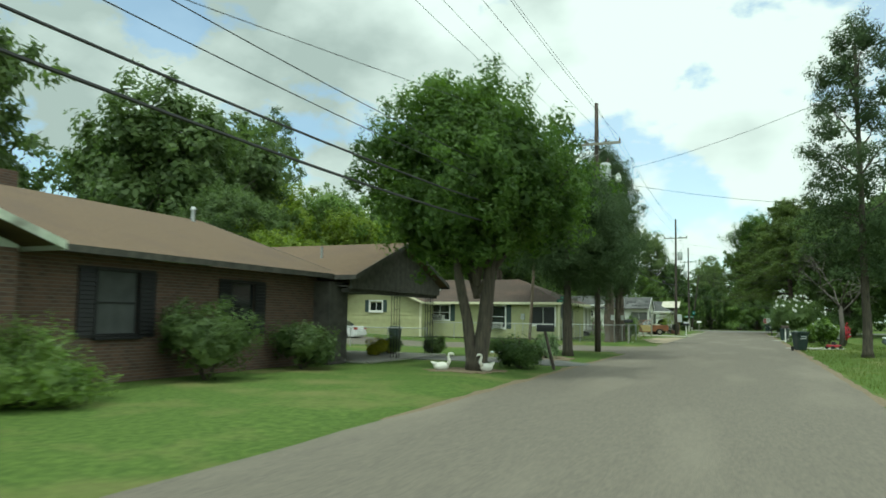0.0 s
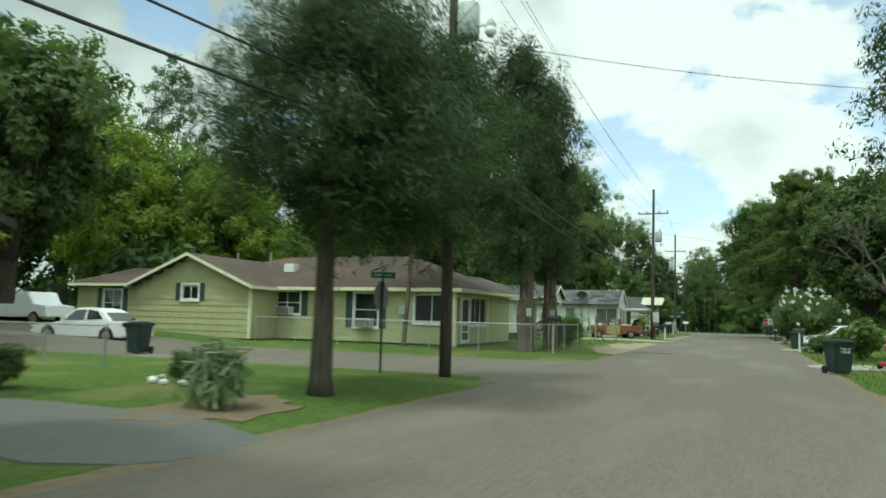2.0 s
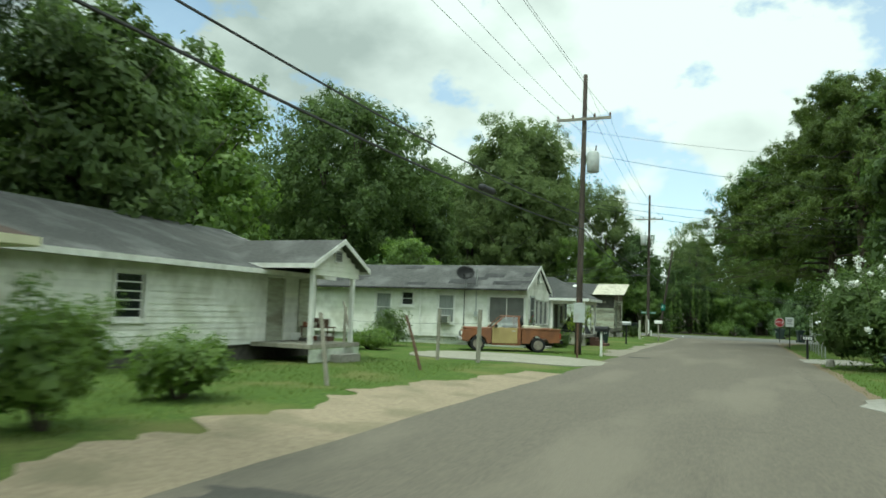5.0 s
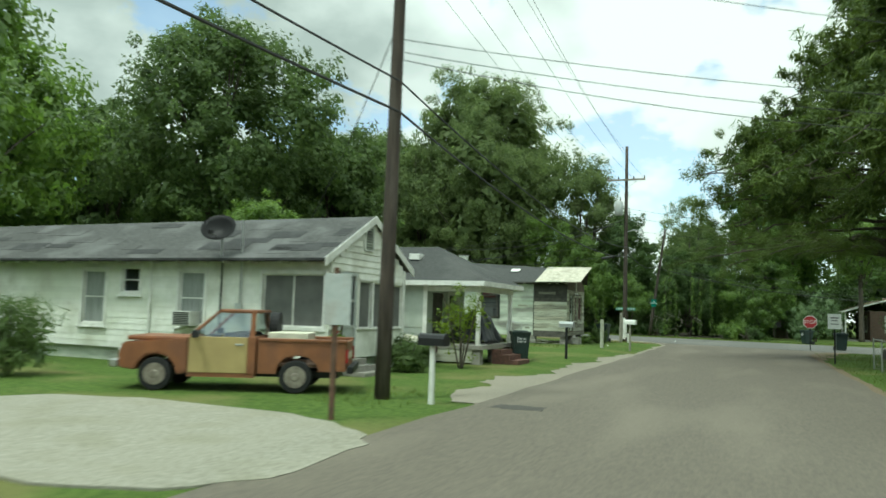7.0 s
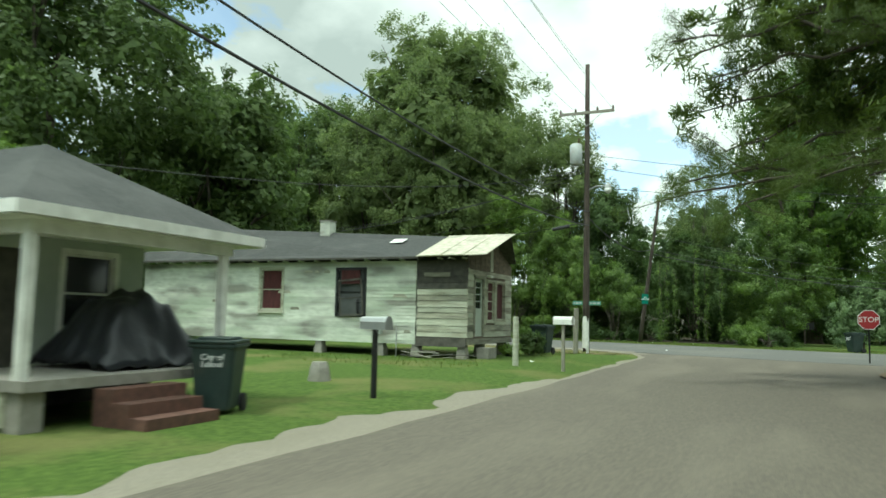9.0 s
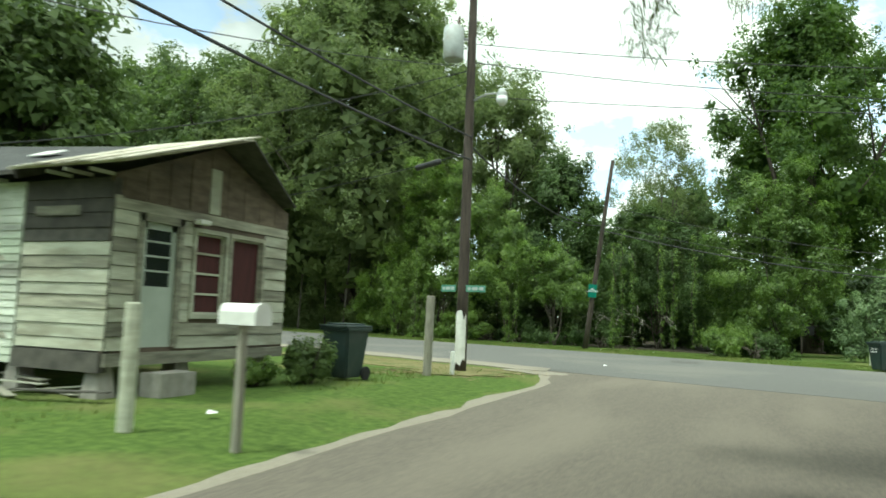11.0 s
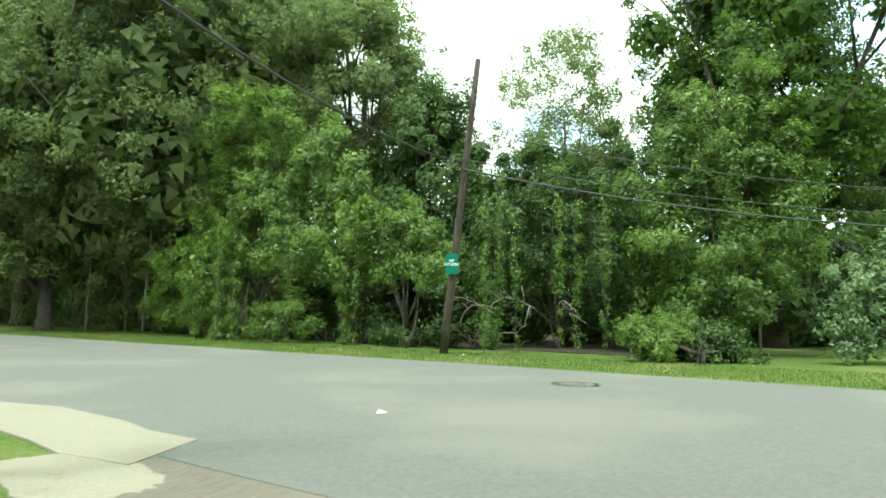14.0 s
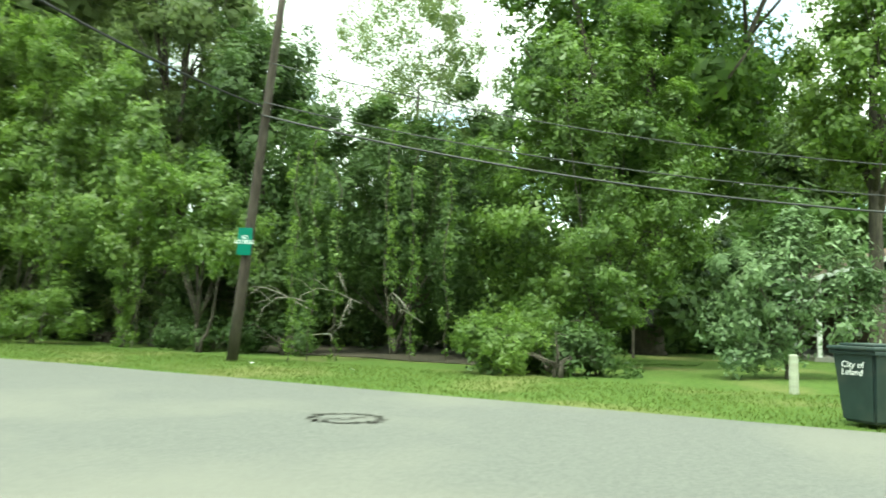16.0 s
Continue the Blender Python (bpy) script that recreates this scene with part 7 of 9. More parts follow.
growth("leafy bush in front of the hanging vines", (-16.4, 142.0), [(-17.4, 142.3, 0.1, 1.9, 0.75), (-16.3, 142.0, 0.1, 2.6, 0.8), (-15.2, 141.9, 0.2, 2.0, 0.75)], 52, "leaf_bright", 0.15, 10.0, 30, 0.26)
growth("leafy bough of vines overhanging the roadside", (-10.2, 141.0), [(-11.7, 141.2, 2.3, 6.0, 0.95), (-10.6, 140.9, 2.6, 6.2, 0.95), (-9.6, 140.7, 2.4, 5.7, 0.9), (-8.8, 140.5, 2.4, 4.9, 0.8)], 70, "leaf_privet", 0.16, 9.0, 32, 0.28)
# vines and the filling saplings behind them: hollow's shade put into leaf colour
growth("draped vines over small trees, leaves coloured dark for shade", (-5.0, 143.2),
       [(-7.4, 142.3, 0.6, 7.8, 0.85), (-6.5, 142.8, 2.4, 8.2, 1.0), (-5.4, 143.0, 2.6, 8.4, 1.0), (-4.3, 142.8, 2.4, 7.6, 1.0), (-3.3, 142.4, 1.6, 7.0, 0.95), (-2.5, 142.2, 0.8, 6.6, 0.9)], 53, "leaf_dark", 0.16, 8.0, 34, 0.34, hang=1.6)
growth("dense saplings behind the hanging vines, coloured dark for shade", (-5.0, 145.0),
       [(-8.9, 146.2, 0.2, 9.6, 1.3), (-7.2, 145.6, 0.2, 9.0, 1.2), (-5.6, 145.2, 0.2, 8.6, 1.2), (-4.0, 144.9, 0.2, 8.0, 1.2), (-2.6, 144.4, 0.2, 9.6, 1.2), (-1.2, 144.2, 0.2, 10.4, 1.2)], 71, "leaf_dark", 0.26, 3.6, 34, 0.5)
growth("broad bright green privet thicket by the kerb", (1.0, 141.0),
       [(-1.9, 141.3, 0.4, 6.4, 0.9), (-1.0, 141.0, 0.3, 8.2, 1.0), (0.0, 140.8, 0.3, 9.0, 1.05), (1.0, 140.9, 0.3, 10.1, 1.1), (2.0, 141.1, 0.8, 10.3, 1.1), (2.9, 141.3, 2.4, 9.2, 1.0), (3.5, 141.6, 2.9, 7.6, 0.85)], 54, "leaf_privet", 0.155, 8.5, 33, 0.3)
thicket("low bush at the edge of the grass", (-1.4, 138.3), wall_of(1.2, 0.6, 1.5, 7, 0.5, 0.2), 55, "leaf_bright", 0.13, 26, 30, 0.2)
for k, (x, y) in enumerate(((-19.6, 142.6), (-18.7, 142.4), (-21.2, 143.2), (-13.2, 141.9))):
    t = growth("vine-wrapped trunk holding up the leafy mass", (x, y), [(x, y, 0.0, 4.2, 0.34)], 430 + k, "leaf_bright", 0.13, 26.0, 26, 0.2, hang=0.9)
# next two: leaf colour darkened to stand for the shade behind the front growth
thicket("undergrowth behind the roadside trees, coloured dark for shade", (-7.5, 147.5), wall_of(12, 1.5, 6.0, 24, 1.7), 56, "leaf_dark", 0.32, 3.0, 32, 0.6)
thicket("undergrowth behind the privet, coloured dark for shade", (6, 151.5), wall_of(8, 1.5, 5.5, 18, 1.7), 64, "leaf_dark", 0.34, 2.6, 32, 0.6)
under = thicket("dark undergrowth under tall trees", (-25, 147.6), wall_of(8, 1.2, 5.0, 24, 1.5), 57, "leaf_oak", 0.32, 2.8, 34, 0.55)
under.rotation_euler[2] = radians(-18.5)
place(under, -36.5, 151.4, -18.5, 0.85)
place(under, -57, 159.6, -18.5, 1.05)
place(under, -14, 148.8, -8, 0.9)
place(under, -62, 164, -18.5, 1.35)
place(under, -47, 158.6, -18.5, 1.3)
for k in range(11):
    x = -25.5 + 2.55 * k
    if -6.5 < x < -1.5:  # a dark hollow stays open behind the hanging vines
        continue
    y = 137.5 - 0.39 * x + rngq.uniform(0, 0.8)
    # dark leaf colour stands in for canopy shade along the wood's foot
    growth("low undergrowth at the foot of the wood, coloured dark for shade", (x, y), [(x + rngq.uniform(-1.4, 1.4), y + rngq.uniform(-0.3, 0.9), 0.05, rngq.uniform(0.7, 1.6), rngq.uniform(0.45, 0.65)) for _ in range(4)], 400 + k, "leaf_dark", 0.17, 7.0, 26, 0.3)
def hanging_vine(x, y, top, seed):
    rng = random.Random(seed)
    t = thing("hanging_vine", "leafy vine trailing down from the trees by the pole", "vine", "hanging vines", at=(x, y, ground_z(x, y)))
    pts = [Vector((rng.gauss(0, 0.06), rng.gauss(0, 0.06), top * k / 9)) for k in range(10)]
    part("stem", tube(pts, [0.014] * 10, 5), "bark", t)
    cl = []
    for k in range(int(top * 7)):
        f = rng.random() ** 0.8
        p = pts[0].lerp(pts[-1], f)
        cl.append((p.x + rng.gauss(0, 0.07), p.y + rng.gauss(0, 0.07), p.z, rng.uniform(0.1, 0.24)))
    part("foliage", leaves_mesh("foliage", cl, 16, 0.12, 1.0, "leaf_privet" if seed % 3 else "leaf_bright", seed, -0.9, 0.5, 0.8), "leaf_privet", t)


for k, (x, y, top) in enumerate(((-6.7, 139.2, 5.4), (-6.3, 139.5, 6.2), (-5.8, 139.9, 5.0), (-4.6, 140.6, 6.4), (-3.9, 140.4, 5.6), (-2.9, 140.2, 6.0), (-12.6, 141.6, 5.2), (-15.6, 141.6, 5.8), (-19.2, 142.0, 5.6))):
    hanging_vine(x, y, top, 300 + k)
tree("airy pale-leaved tree above the thicket", 4.2, 3.6, 14.4, (-5.2, 146.8), 58, 0.14, "leaf_oak", "bark_gray", 44, 6.6, 30, 0.14, 0.4, rl=0.24, inner=0)
tree("rounded young tree leaning over the roadside thicket", 4.3, 0.3, 13.6, (-11.6, 148.2), 67, 0.16, "leaf_dark", "bark", 28, 3.0, 34, 0.2, 0.5, rl=0.36)
tree("big tree with heavy crown and thick dark trunk beyond the road", 7.1, 3.6, 21.5, (3.0, 147.8), 59, 0.5, "leaf_shade", "bark", 50, 2.1, 36, 0.24, 0.6, rl=0.29, inside=0.3)
tree("tall pale-topped tree at the wood's edge", 3.6, 5.2, 12.5, (9.2, 144.8), 63, 0.2, "leaf_bright", "bark", 22, 3.6, 36, 0.2, 0.5, rl=0.34)
tree("tall tree with feathery gray-green foliage", 6.0, 4.5, 19, (-16, 149.5), 61, 0.4, "leaf_oak", "bark", 26, 2.8, 38, 0.23, 0.55, rl=0.33)
growth("pale broad-leaved shrub with upright stems at the corner of a yard", (5.2, 139.2), [(3.7, 139.0, 0.1, 3.0, 0.55), (4.4, 139.3, 0.2, 3.4, 0.6), (5.0, 139.0, 0.2, 4.0, 0.55), (5.5, 139.2, 0.3, 4.4, 0.5), (6.2, 139.2, 0.7, 3.7, 0.55), (7.0, 139.4, 1.2, 3.1, 0.5)], 62, "leaf_pale", 0.2, 9.0, 16, 0.3, up=0.6)
board = thing("notice_board", "small dark wooden board on a post amid the thicket", "sign", at=(2.25, 145.0, ground_z(2.25, 145.0)))
part("post", boxm(-0.04, 0.04, -0.04, 0.04, -0.1, 1.6, bevel=0.008), "bark", board)
part("panel", boxm(-0.6, 0.6, -0.07, -0.042, 1.1, 1.56, bevel=0.006), "black", board)
for k, (x, y, h, r) in enumerate(((-0.6, 138.9, 0.9, 0.5), (0.3, 138.4, 1.2, 0.55), (0.9, 138.6, 0.8, 0.4))):
    shrub("low dark weedy bush at the foot of the privet", r, h, (x, y), 480 + k, "leaf_dark", 0.11, 26, 34)
for k, (x, y) in enumerate(((-27, 146.6), (-29.5, 148.2), (-31, 146.9), (-34, 149), (-23.2, 146.2), (-37, 150))):
    round_post("slim bare sapling trunk at the wood's edge", (x, y), 6 + k % 3, 0.06, "bark_gray", (0.3 * (-1) ** k, 0.1), "sapling", "tree", "sapling trunks")
rngb = random.Random(12)
for k in range(8):
    a = Vector((-6.9 + rngb.uniform(0, 3.4), 140.2 + rngb.uniform(0, 0.6), rngb.uniform(0.5, 2.0)))
    d = Vector((rngb.uniform(-1.8, 2.4), rngb.uniform(-1.8, -1.1), rngb.uniform(-0.5, 0.6)))
    me = bpy.data.meshes.new("dead_branch")
    bow = Vector((rngb.uniform(-0.3, 0.3), 0, rngb.uniform(0.1, 0.5)))
    bm = tube([a, a + d * 0.35 + bow * 0.8, a + d * 0.6 + bow, a + d * 0.85 + bow * 0.6, a + d], [0.017, 0.014, 0.011, 0.008, 0.004], 5)
    for f in (0.45, 0.7):
        q = a + d * f + bow * 0.9
        tube_bm(bm, [q, q + Vector((d.x * 0.2, -0.1, 0.22 * (-1) ** k)), q + Vector((d.x * 0.42, -0.15, 0.3 * (-1) ** k))], [0.009, 0.006, 0.003], 5)
    bm.to_mesh(me)
    bm.free()
    me.materials.append(M["twig"])
    tagged(new("dead_branch", me), "gray dead branch sticking out of the thicket", "branch", "dead branches")


def woods():
    """Far woods that close the view all round."""
    rng = random.Random(5)
    cl = []
    def run(a, b, n, h, depth):
        for _ in range(n):
            t = rng.random()
            x, y = a[0] + (b[0] - a[0]) * t, a[1] + (b[1] - a[1]) * t
            top = h * (0.72 + 0.45 * noise.noise((x * 0.06, y * 0.06, 3)) + 0.2 * noise.noise((x * 0.22, y * 0.22, 7)))
            cl.append((x + rng.gauss(0, depth), y + rng.gauss(0, depth), top * rng.random() ** 0.6 + 0.3, rng.uniform(0.9, 2.0)))
    run((-70, 0), (-72, 180), 620, 18, 3)
    run((-72, 182), (60, 172), 620, 17, 3)
    run((45, 165), (45, 0), 280, 17, 3)
    run((45, -25), (-70, -25), 120, 15, 3)
    run((34, 30), (30, 120), 260, 13, 2)
    run((-64, 30), (-60, 160), 300, 9, 2)
    run((-72, -20), (-70, 0), 60, 16, 3)
    run((-75, 176), (-8, 158), 420, 8, 1.2)
    run((-37, 58), (-38, 112), 170, 6, 1.5)
    run((-26, 101), (-24, 118), 60, 5, 1.2)
    run((-40, 36), (-38, 18), 60, 5, 1.2)
    run((-8, 160), (34, 158), 300, 8, 1.2)
    run((-76, 186), (64, 178), 420, 7, 1.5)
    me = leaves_mesh("far_woods", cl, 36, 0.74, 1.0, "leaf_dark", 8, 0.3, 0.7)
    tagged(new("far_woods", me), "dense far woodland of mixed green trees", "woods", kind="stuff")


woods()

# ---- garden bushes ----
B = "clipped bushes by the brick house"
shrub("rounded clipped bush with pale green tips", 1.25, 1.35, (-9.7, 12.0), 71, "leaf_bright", 0.08, 40, 30, group=B)
shrub("large rounded bush in front of a brick wall", 1.2, 1.95, (-10.6, 17.2), 72, "leaf", 0.08, 40, 30, group=B)
shrub("low wide bush beside a brick wall", 1.05, 1.4, (-10.7, 21.3), 73, "leaf", 0.08, 36, 30, group=B)
shrub("small yellow-leaved bush by the carport", 0.5, 0.85, (-12.2, 28.6), 74, "leaf_yellow", 0.06, 30, 80)
shrub("small round bush by the carport post", 0.62, 0.85, (-11.1, 31.6), 75, "leaf", 0.06, 30, 70)
shrub("small shrub by the carport", 0.62, 0.8, (-12.3, 29.9), 76, "leaf", 0.06, 30, 70)
shrub("dark loose shrub at the driveway's edge", 0.95, 1.15, (-5.7, 25.9), 77, "leaf_dark", 0.09, 30, 45, up=1.0, aspect=0.3)
shrub("small round bush ringed by white stones", 0.55, 0.7, (-9.3, 34.5), 78, "leaf", 0.06, 30, 80)
shrub("spiky clump of strap leaves in a dry bed", 0.55, 0.95, (-6.3, 31.6), 79, "leaf_pale", 0.4, 6, 60, aspect=0.1, up=2.2, inner=0)
shrub("overgrown shrub against the fence corner", 0.9, 1.7, (-7.2, 59.3), 80, "leaf_bright", 0.09, 30, 40)
shrub("weedy shrub on the fence line", 1.0, 1.1, (-8.0, 62.5), 81, "leaf_bright", 0.09, 30, 34)
shrub("weedy shrub by leaning fence posts", 1.1, 1.0, (-13.6, 79.5), 82, "leaf_bright", 0.09, 30, 34)
shrub("spiky yucca-like bush on the lawn", 1.0, 1.75, (-14.4, 83.0), 83, "leaf", 0.5, 7, 24, aspect=0.1, up=1.6, inner=0)
shrub("leafy flower bed by the front steps", 0.8, 1.0, (-8.2, 90.0), 84, "leaf", 0.08, 30, 50)
t = shrub("thin plant with a few red flowers by the porch", 0.22, 1.7, (-8.9, 87.5), 100, "leaf_bright", 0.1, 6, 16, inner=0)
for k, c in enumerate(((0.05, 0, 1.6, 0.07), (-0.1, 0.05, 1.35, 0.06), (0.1, -0.1, 1.1, 0.06))):
    part("flower", leaves_mesh("flower", [c], 7, 0.055, 1.0, "petal_red", 3 + k, 0.3, 0.8), "petal_red", t)
shrub("thin upright shrub with sparse yellowing leaves", 0.85, 2.6, (-7.5, 92.2), 85, "leaf_lime", 0.11, 11, 15, inner=0)
shrub("small weedy bush by the bin", 0.55, 0.9, (-7.5, 112.9), 86, "leaf", 0.08, 26, 60)
shrub("weed clump below the shack steps", 0.5, 0.5, (-8.0, 112.0), 87, "leaf_bright", 0.08, 26, 60)
R = "hedge plants on the east verge"
shrub("dense dark hedge plant on the east verge", 1.0, 1.1, (4.9, 66.5), 88, "leaf", 0.1, 34, 40, group=R)
shrub("dense dark hedge plant on the east verge", 1.0, 1.2, (5.4, 64.6), 89, "leaf", 0.1, 34, 40, group=R)
shrub("tall canna clump with broad green leaves", 0.9, 1.9, (5.6, 58.5), 90, "leaf_bright", 0.4, 10, 22, aspect=0.35, up=1.6, group=R)
shrub("tall canna clump with broad green leaves", 0.9, 1.6, (6.2, 61.5), 91, "leaf_bright", 0.4, 10, 22, aspect=0.35, up=1.6, group=R)
shrub("red-flowering bush behind the hedge", 0.42, 1.6, (7.4, 62.5), 92, "petal_red", 0.1, 14, 40, group=R)
shrub("dark bush at the stop sign's corner", 1.4, 2.2, (7.5, 112.5), 93, "leaf_dark", 0.12, 34, 22)
shrub("tangled bushes along the east fence", 1.5, 2.4, (6.8, 100.5), 94, "leaf", 0.12, 34, 20)
shrub("tangled bushes along the east fence", 1.5, 2.2, (7.6, 96.5), 95, "leaf_dark", 0.12, 34, 20)
# four fillers whose shade is put into the dark leaf colour
shrub("dense undergrowth under the pines, coloured dark for shade", 2.6, 3.0, (10.5, 108), 96, "leaf_dark", 0.2, 34, 5)
shrub("dense undergrowth under the pines, coloured dark for shade", 2.6, 2.8, (11, 102.5), 97, "leaf_dark", 0.2, 34, 5)
shrub("dense undergrowth under the pines, coloured dark for shade", 2.6, 2.8, (11.5, 114.5), 98, "leaf_dark", 0.2, 34, 5)
shrub("dense undergrowth behind the east fence, coloured dark for shade", 2.6, 2.6, (10.5, 91), 99, "leaf_dark", 0.2, 34, 5)

# ---- poles and wires ----
utility_pole("dark wooden utility pole with a crossarm on the verge", (-5.6, -4), (-5.6, -4), 12.3, 10.3)
utility_pole("dark wooden utility pole with crossarm, transformer and street lamp", (-5.75, 39.2), (-5.7, 39.1), 12.3, 10.2, transformer=(0.45, -0.1, 8.3), lamp=(1.1, -0.3, 8.4))
utility_pole("tall dark wooden utility pole with crossarm and transformer", (-5.95, 84.33), (-5.8, 84.3), 12.4, 10.35, transformer=(0.42, 0.1, 8.0))
utility_pole("corner utility pole with gray transformer and street lamp", (-7.02, 119.1), (-6.95, 119.0), 12.6, 10.4, transformer=(-0.42, -0.25, 8.1), lamp=(0.95, -0.2, 7.0))
utility_pole("leaning dark wooden pole beyond the cross street", (-7.97, 138.6), (-6.51, 137.4), 9.4, r=0.14)
utility_pole("dark wooden utility pole far along the cross street", (32, 121.0), (32, 121), 10.5, 9.6)
for a, b in (((-5.6, -4), (-5.75, 39.1)), ((-5.75, 39.1), (-5.9, 84.3)), ((-5.9, 84.3), (-7.0, 119.0))):
    for o in (-1.15, -0.48, 0.48, 1.15):
        wire((a[0] + o, a[1] - 0.16, 10.55), (b[0] + o, b[1] - 0.16, 10.55), 0.7, 0.007)
    wire((a[0], a[1], 12.3), (b[0], b[1], 12.3), 0.6, 0.007)
    wire((a[0] + 0.12, a[1], 6.1 if a[1] > 0 else 4.9), (b[0] + 0.12, b[1], 6.1), 0.75 if a[1] > 0 else 0.9, 0.02, "overhead_cable", "thick black telephone cable strung between poles")
    wire((a[0] + 0.12, a[1], 5.5 if a[1] > 0 else 4.6), (b[0] + 0.12, b[1], 5.5), 0.75 if a[1] > 0 else 0.95, 0.025, "overhead_cable", "thick black telephone cable strung between poles")
me = bpy.data.meshes.new("splice_case")
bm = tube([(-5.85, 71.0, 5.08), (-5.85, 71.05, 5.08), (-5.85, 71.95, 5.1), (-5.85, 72.0, 5.1)], [0.04, 0.1, 0.1, 0.04], 12)
bm.to_mesh(me)
bm.free()
me.materials.append(M["wire"])
tagged(new("splice_case", me), "black cable splice case hanging on a telephone cable", "cable splice")
me = bpy.data.meshes.new("splice_case")
bm = tube([(-8.55, 119.2, 5.4), (-8.5, 119.18, 5.4), (-7.75, 118.95, 5.49), (-7.7, 118.94, 5.5)], [0.03, 0.08, 0.08, 0.03], 12)
bm.to_mesh(me)
bm.free()
me.materials.append(M["wire"])
tagged(new("splice_case", me), "black cable splice case hanging on a telephone cable", "cable splice")
wire((-5.6, -4, 5.5), (-5.6, 39.1, 6.8), 0.95, 0.009)
wire((-5.6, -4, 5.9), (-5.6, 39.1, 7.3), 0.95, 0.009)
wire((-5.75, 39.1, 10.4), (-7.4, 2.0, 5.2), 0.2, 0.008)
wire((-5.7, 39.1, 8.7), (10, 18, 9.0), 0.8, 0.008)
wire((-5.7, 39.1, 8.5), (14, 47, 7.6), 0.7, 0.009)
wire((-5.9, 84.3, 8.9), (16, 96, 8.2), 0.7, 0.009)
wire((-5.9, 84.3, 9.9), (18, 92, 9.6), 0.9, 0.007)
for z, sag in ((6.95, 0.45), (6.7, 0.6), (6.55, 0.8)):
    wire((-5.85, 84.3, z), (13, 94.8, z - 0.1), sag, 0.009)
wire((-5.9, 84.3, 7.2), (-13.5, 92.4, 4.0), 0.3, 0.01)
wire((-7.0, 119, 7.9), (-14.6, 111.4, 4.6), 0.3, 0.014)
wire((-7.0, 119, 8.0), (-10.6, 97.0, 4.0), 0.6, 0.01)
wire((-7.0, 119, 6.6), (-30, 128, 6.2), 0.7, 0.01)
wire((-7.0, 118.75, 5.6), (-30, 125.5, 5.2), 0.5, 0.012)
wire((-7.0, 119, 7.6), (-40, 131, 7.4), 0.9, 0.01)
wire((-7.0, 119, 5.95), (-7.15, 137.9, 6.2), 0.6, 0.024, "overhead_cable", "thick black telephone cable strung across the road")
wire((-7.1, 137.75, 5.95), (16, 137.0, 3.3), 0.85, 0.024, "overhead_cable", "thick black telephone cable strung along the road")
wire((-6.95, 137.6, 7.2), (16, 137.0, 4.2), 0.95, 0.013)
wire((-7.05, 137.7, 6.25), (16, 137.0, 3.65), 0.85, 0.013)
for z, sag in ((8.6, 1.67), (8.1, 1.93), (7.2, 1.13)):
    wire((-6.9, 119, z), (32, 121, z - 1.0), sag, 0.011)

# ---- signs ----
def sign_plate(name, label, w, h, m, face, back="sign_back", r=0.02):
    t = thing(name, label, "sign", at=m.translation)
    t.matrix_world = m
    bm = boxm(-w / 2, w / 2, -0.004, 0.004, -h / 2, h / 2, bevel=0.003)
    part("plate", bm, face, t)
    return t


def bars(t, rows, material="sign_white"):
    for (x0, x1, z0, z1) in rows:
        part("lettering_bar", boxm(x0, x1, -0.008, -0.0045, z0, z1), material, t)


s = sign_plate("no_loitering_sign", "green sign with white lettering nailed to a pole", 0.5, 0.66, pose(-7.53, 138.05, 2.92, 0, 3, -24), "sign_green")
text_mesh("lettering", "NO\nLOITERING", 0.135, "sign_white", pose(0, -0.0075, 0.04, 90, 0, 0), s)
round_post("dark metal street sign post at the corner", (-7.4, 39.0), 2.46, 0.03, "dark_metal", name="sign_post", category="post")
for rz, z in ((18, 2.5), (-52, 2.67)):
    s = sign_plate("street_name_sign", "green street name sign, darkened for shade, crossed with another on a post", 0.62, 0.15, pose(-7.4, 39.0, z, 0, 0, rz), "sign_shaded")
    bars(s, [(-0.22, 0.22, -0.03, 0.03)], "sign_faded")
t = thing("stop_sign", "octagonal stop sign showing its bare metal back", "sign", at=(-7.43, 39.0, 1.98))
part("plate", tube([(0.006, 0, 0), (-0.006, 0, 0)], [0.4, 0.4], 8), "sign_dull", t, "dull bare metal back")
part("face", tube([(-0.006, 0, 0), (-0.009, 0, 0)], [0.37, 0.37], 8), "sign_red", t, "red face")
t.rotation_euler = (radians(22.5), 0, 0)
round_post("dark metal stop sign post at the corner", (3.6, 120.5), 1.36, 0.03, "dark_metal", name="sign_post", category="post")
t = thing("stop_sign", "red octagonal stop sign with white letters", "sign", at=(3.6, 120.45, 1.68))
part("plate", tube([(0, 0.006, 0), (0, -0.006, 0)], [0.4, 0.4], 8), "sign_white", t)
part("face", tube([(0, -0.006, 0), (0, -0.009, 0)], [0.372, 0.372], 8), "sign_red", t)
text_mesh("lettering", "STOP", 0.28, "sign_white", pose(0, -0.012, 0, 90, 0, 0), t)
t.rotation_euler = (0, radians(22.5), 0)
for c in t.children:
    if c.name.startswith("lettering"):
        c.rotation_euler = (0, radians(-22.5), 0)
round_post("dark metal post of a white notice", (3.56, 106.1), 1.45, 0.03, "dark_metal", name="sign_post", category="post")
s = sign_plate("white_notice", "white roadside notice on a post", 0.5, 0.62, pose(3.56, 106.05, 1.74, 0, 0, 0), "sign_white")
bars(s, [(-0.15, 0.15, 0.13, 0.17), (-0.12, 0.12, 0.02, 0.05), (-0.14, 0.14, -0.12, -0.09)], "dark_metal")
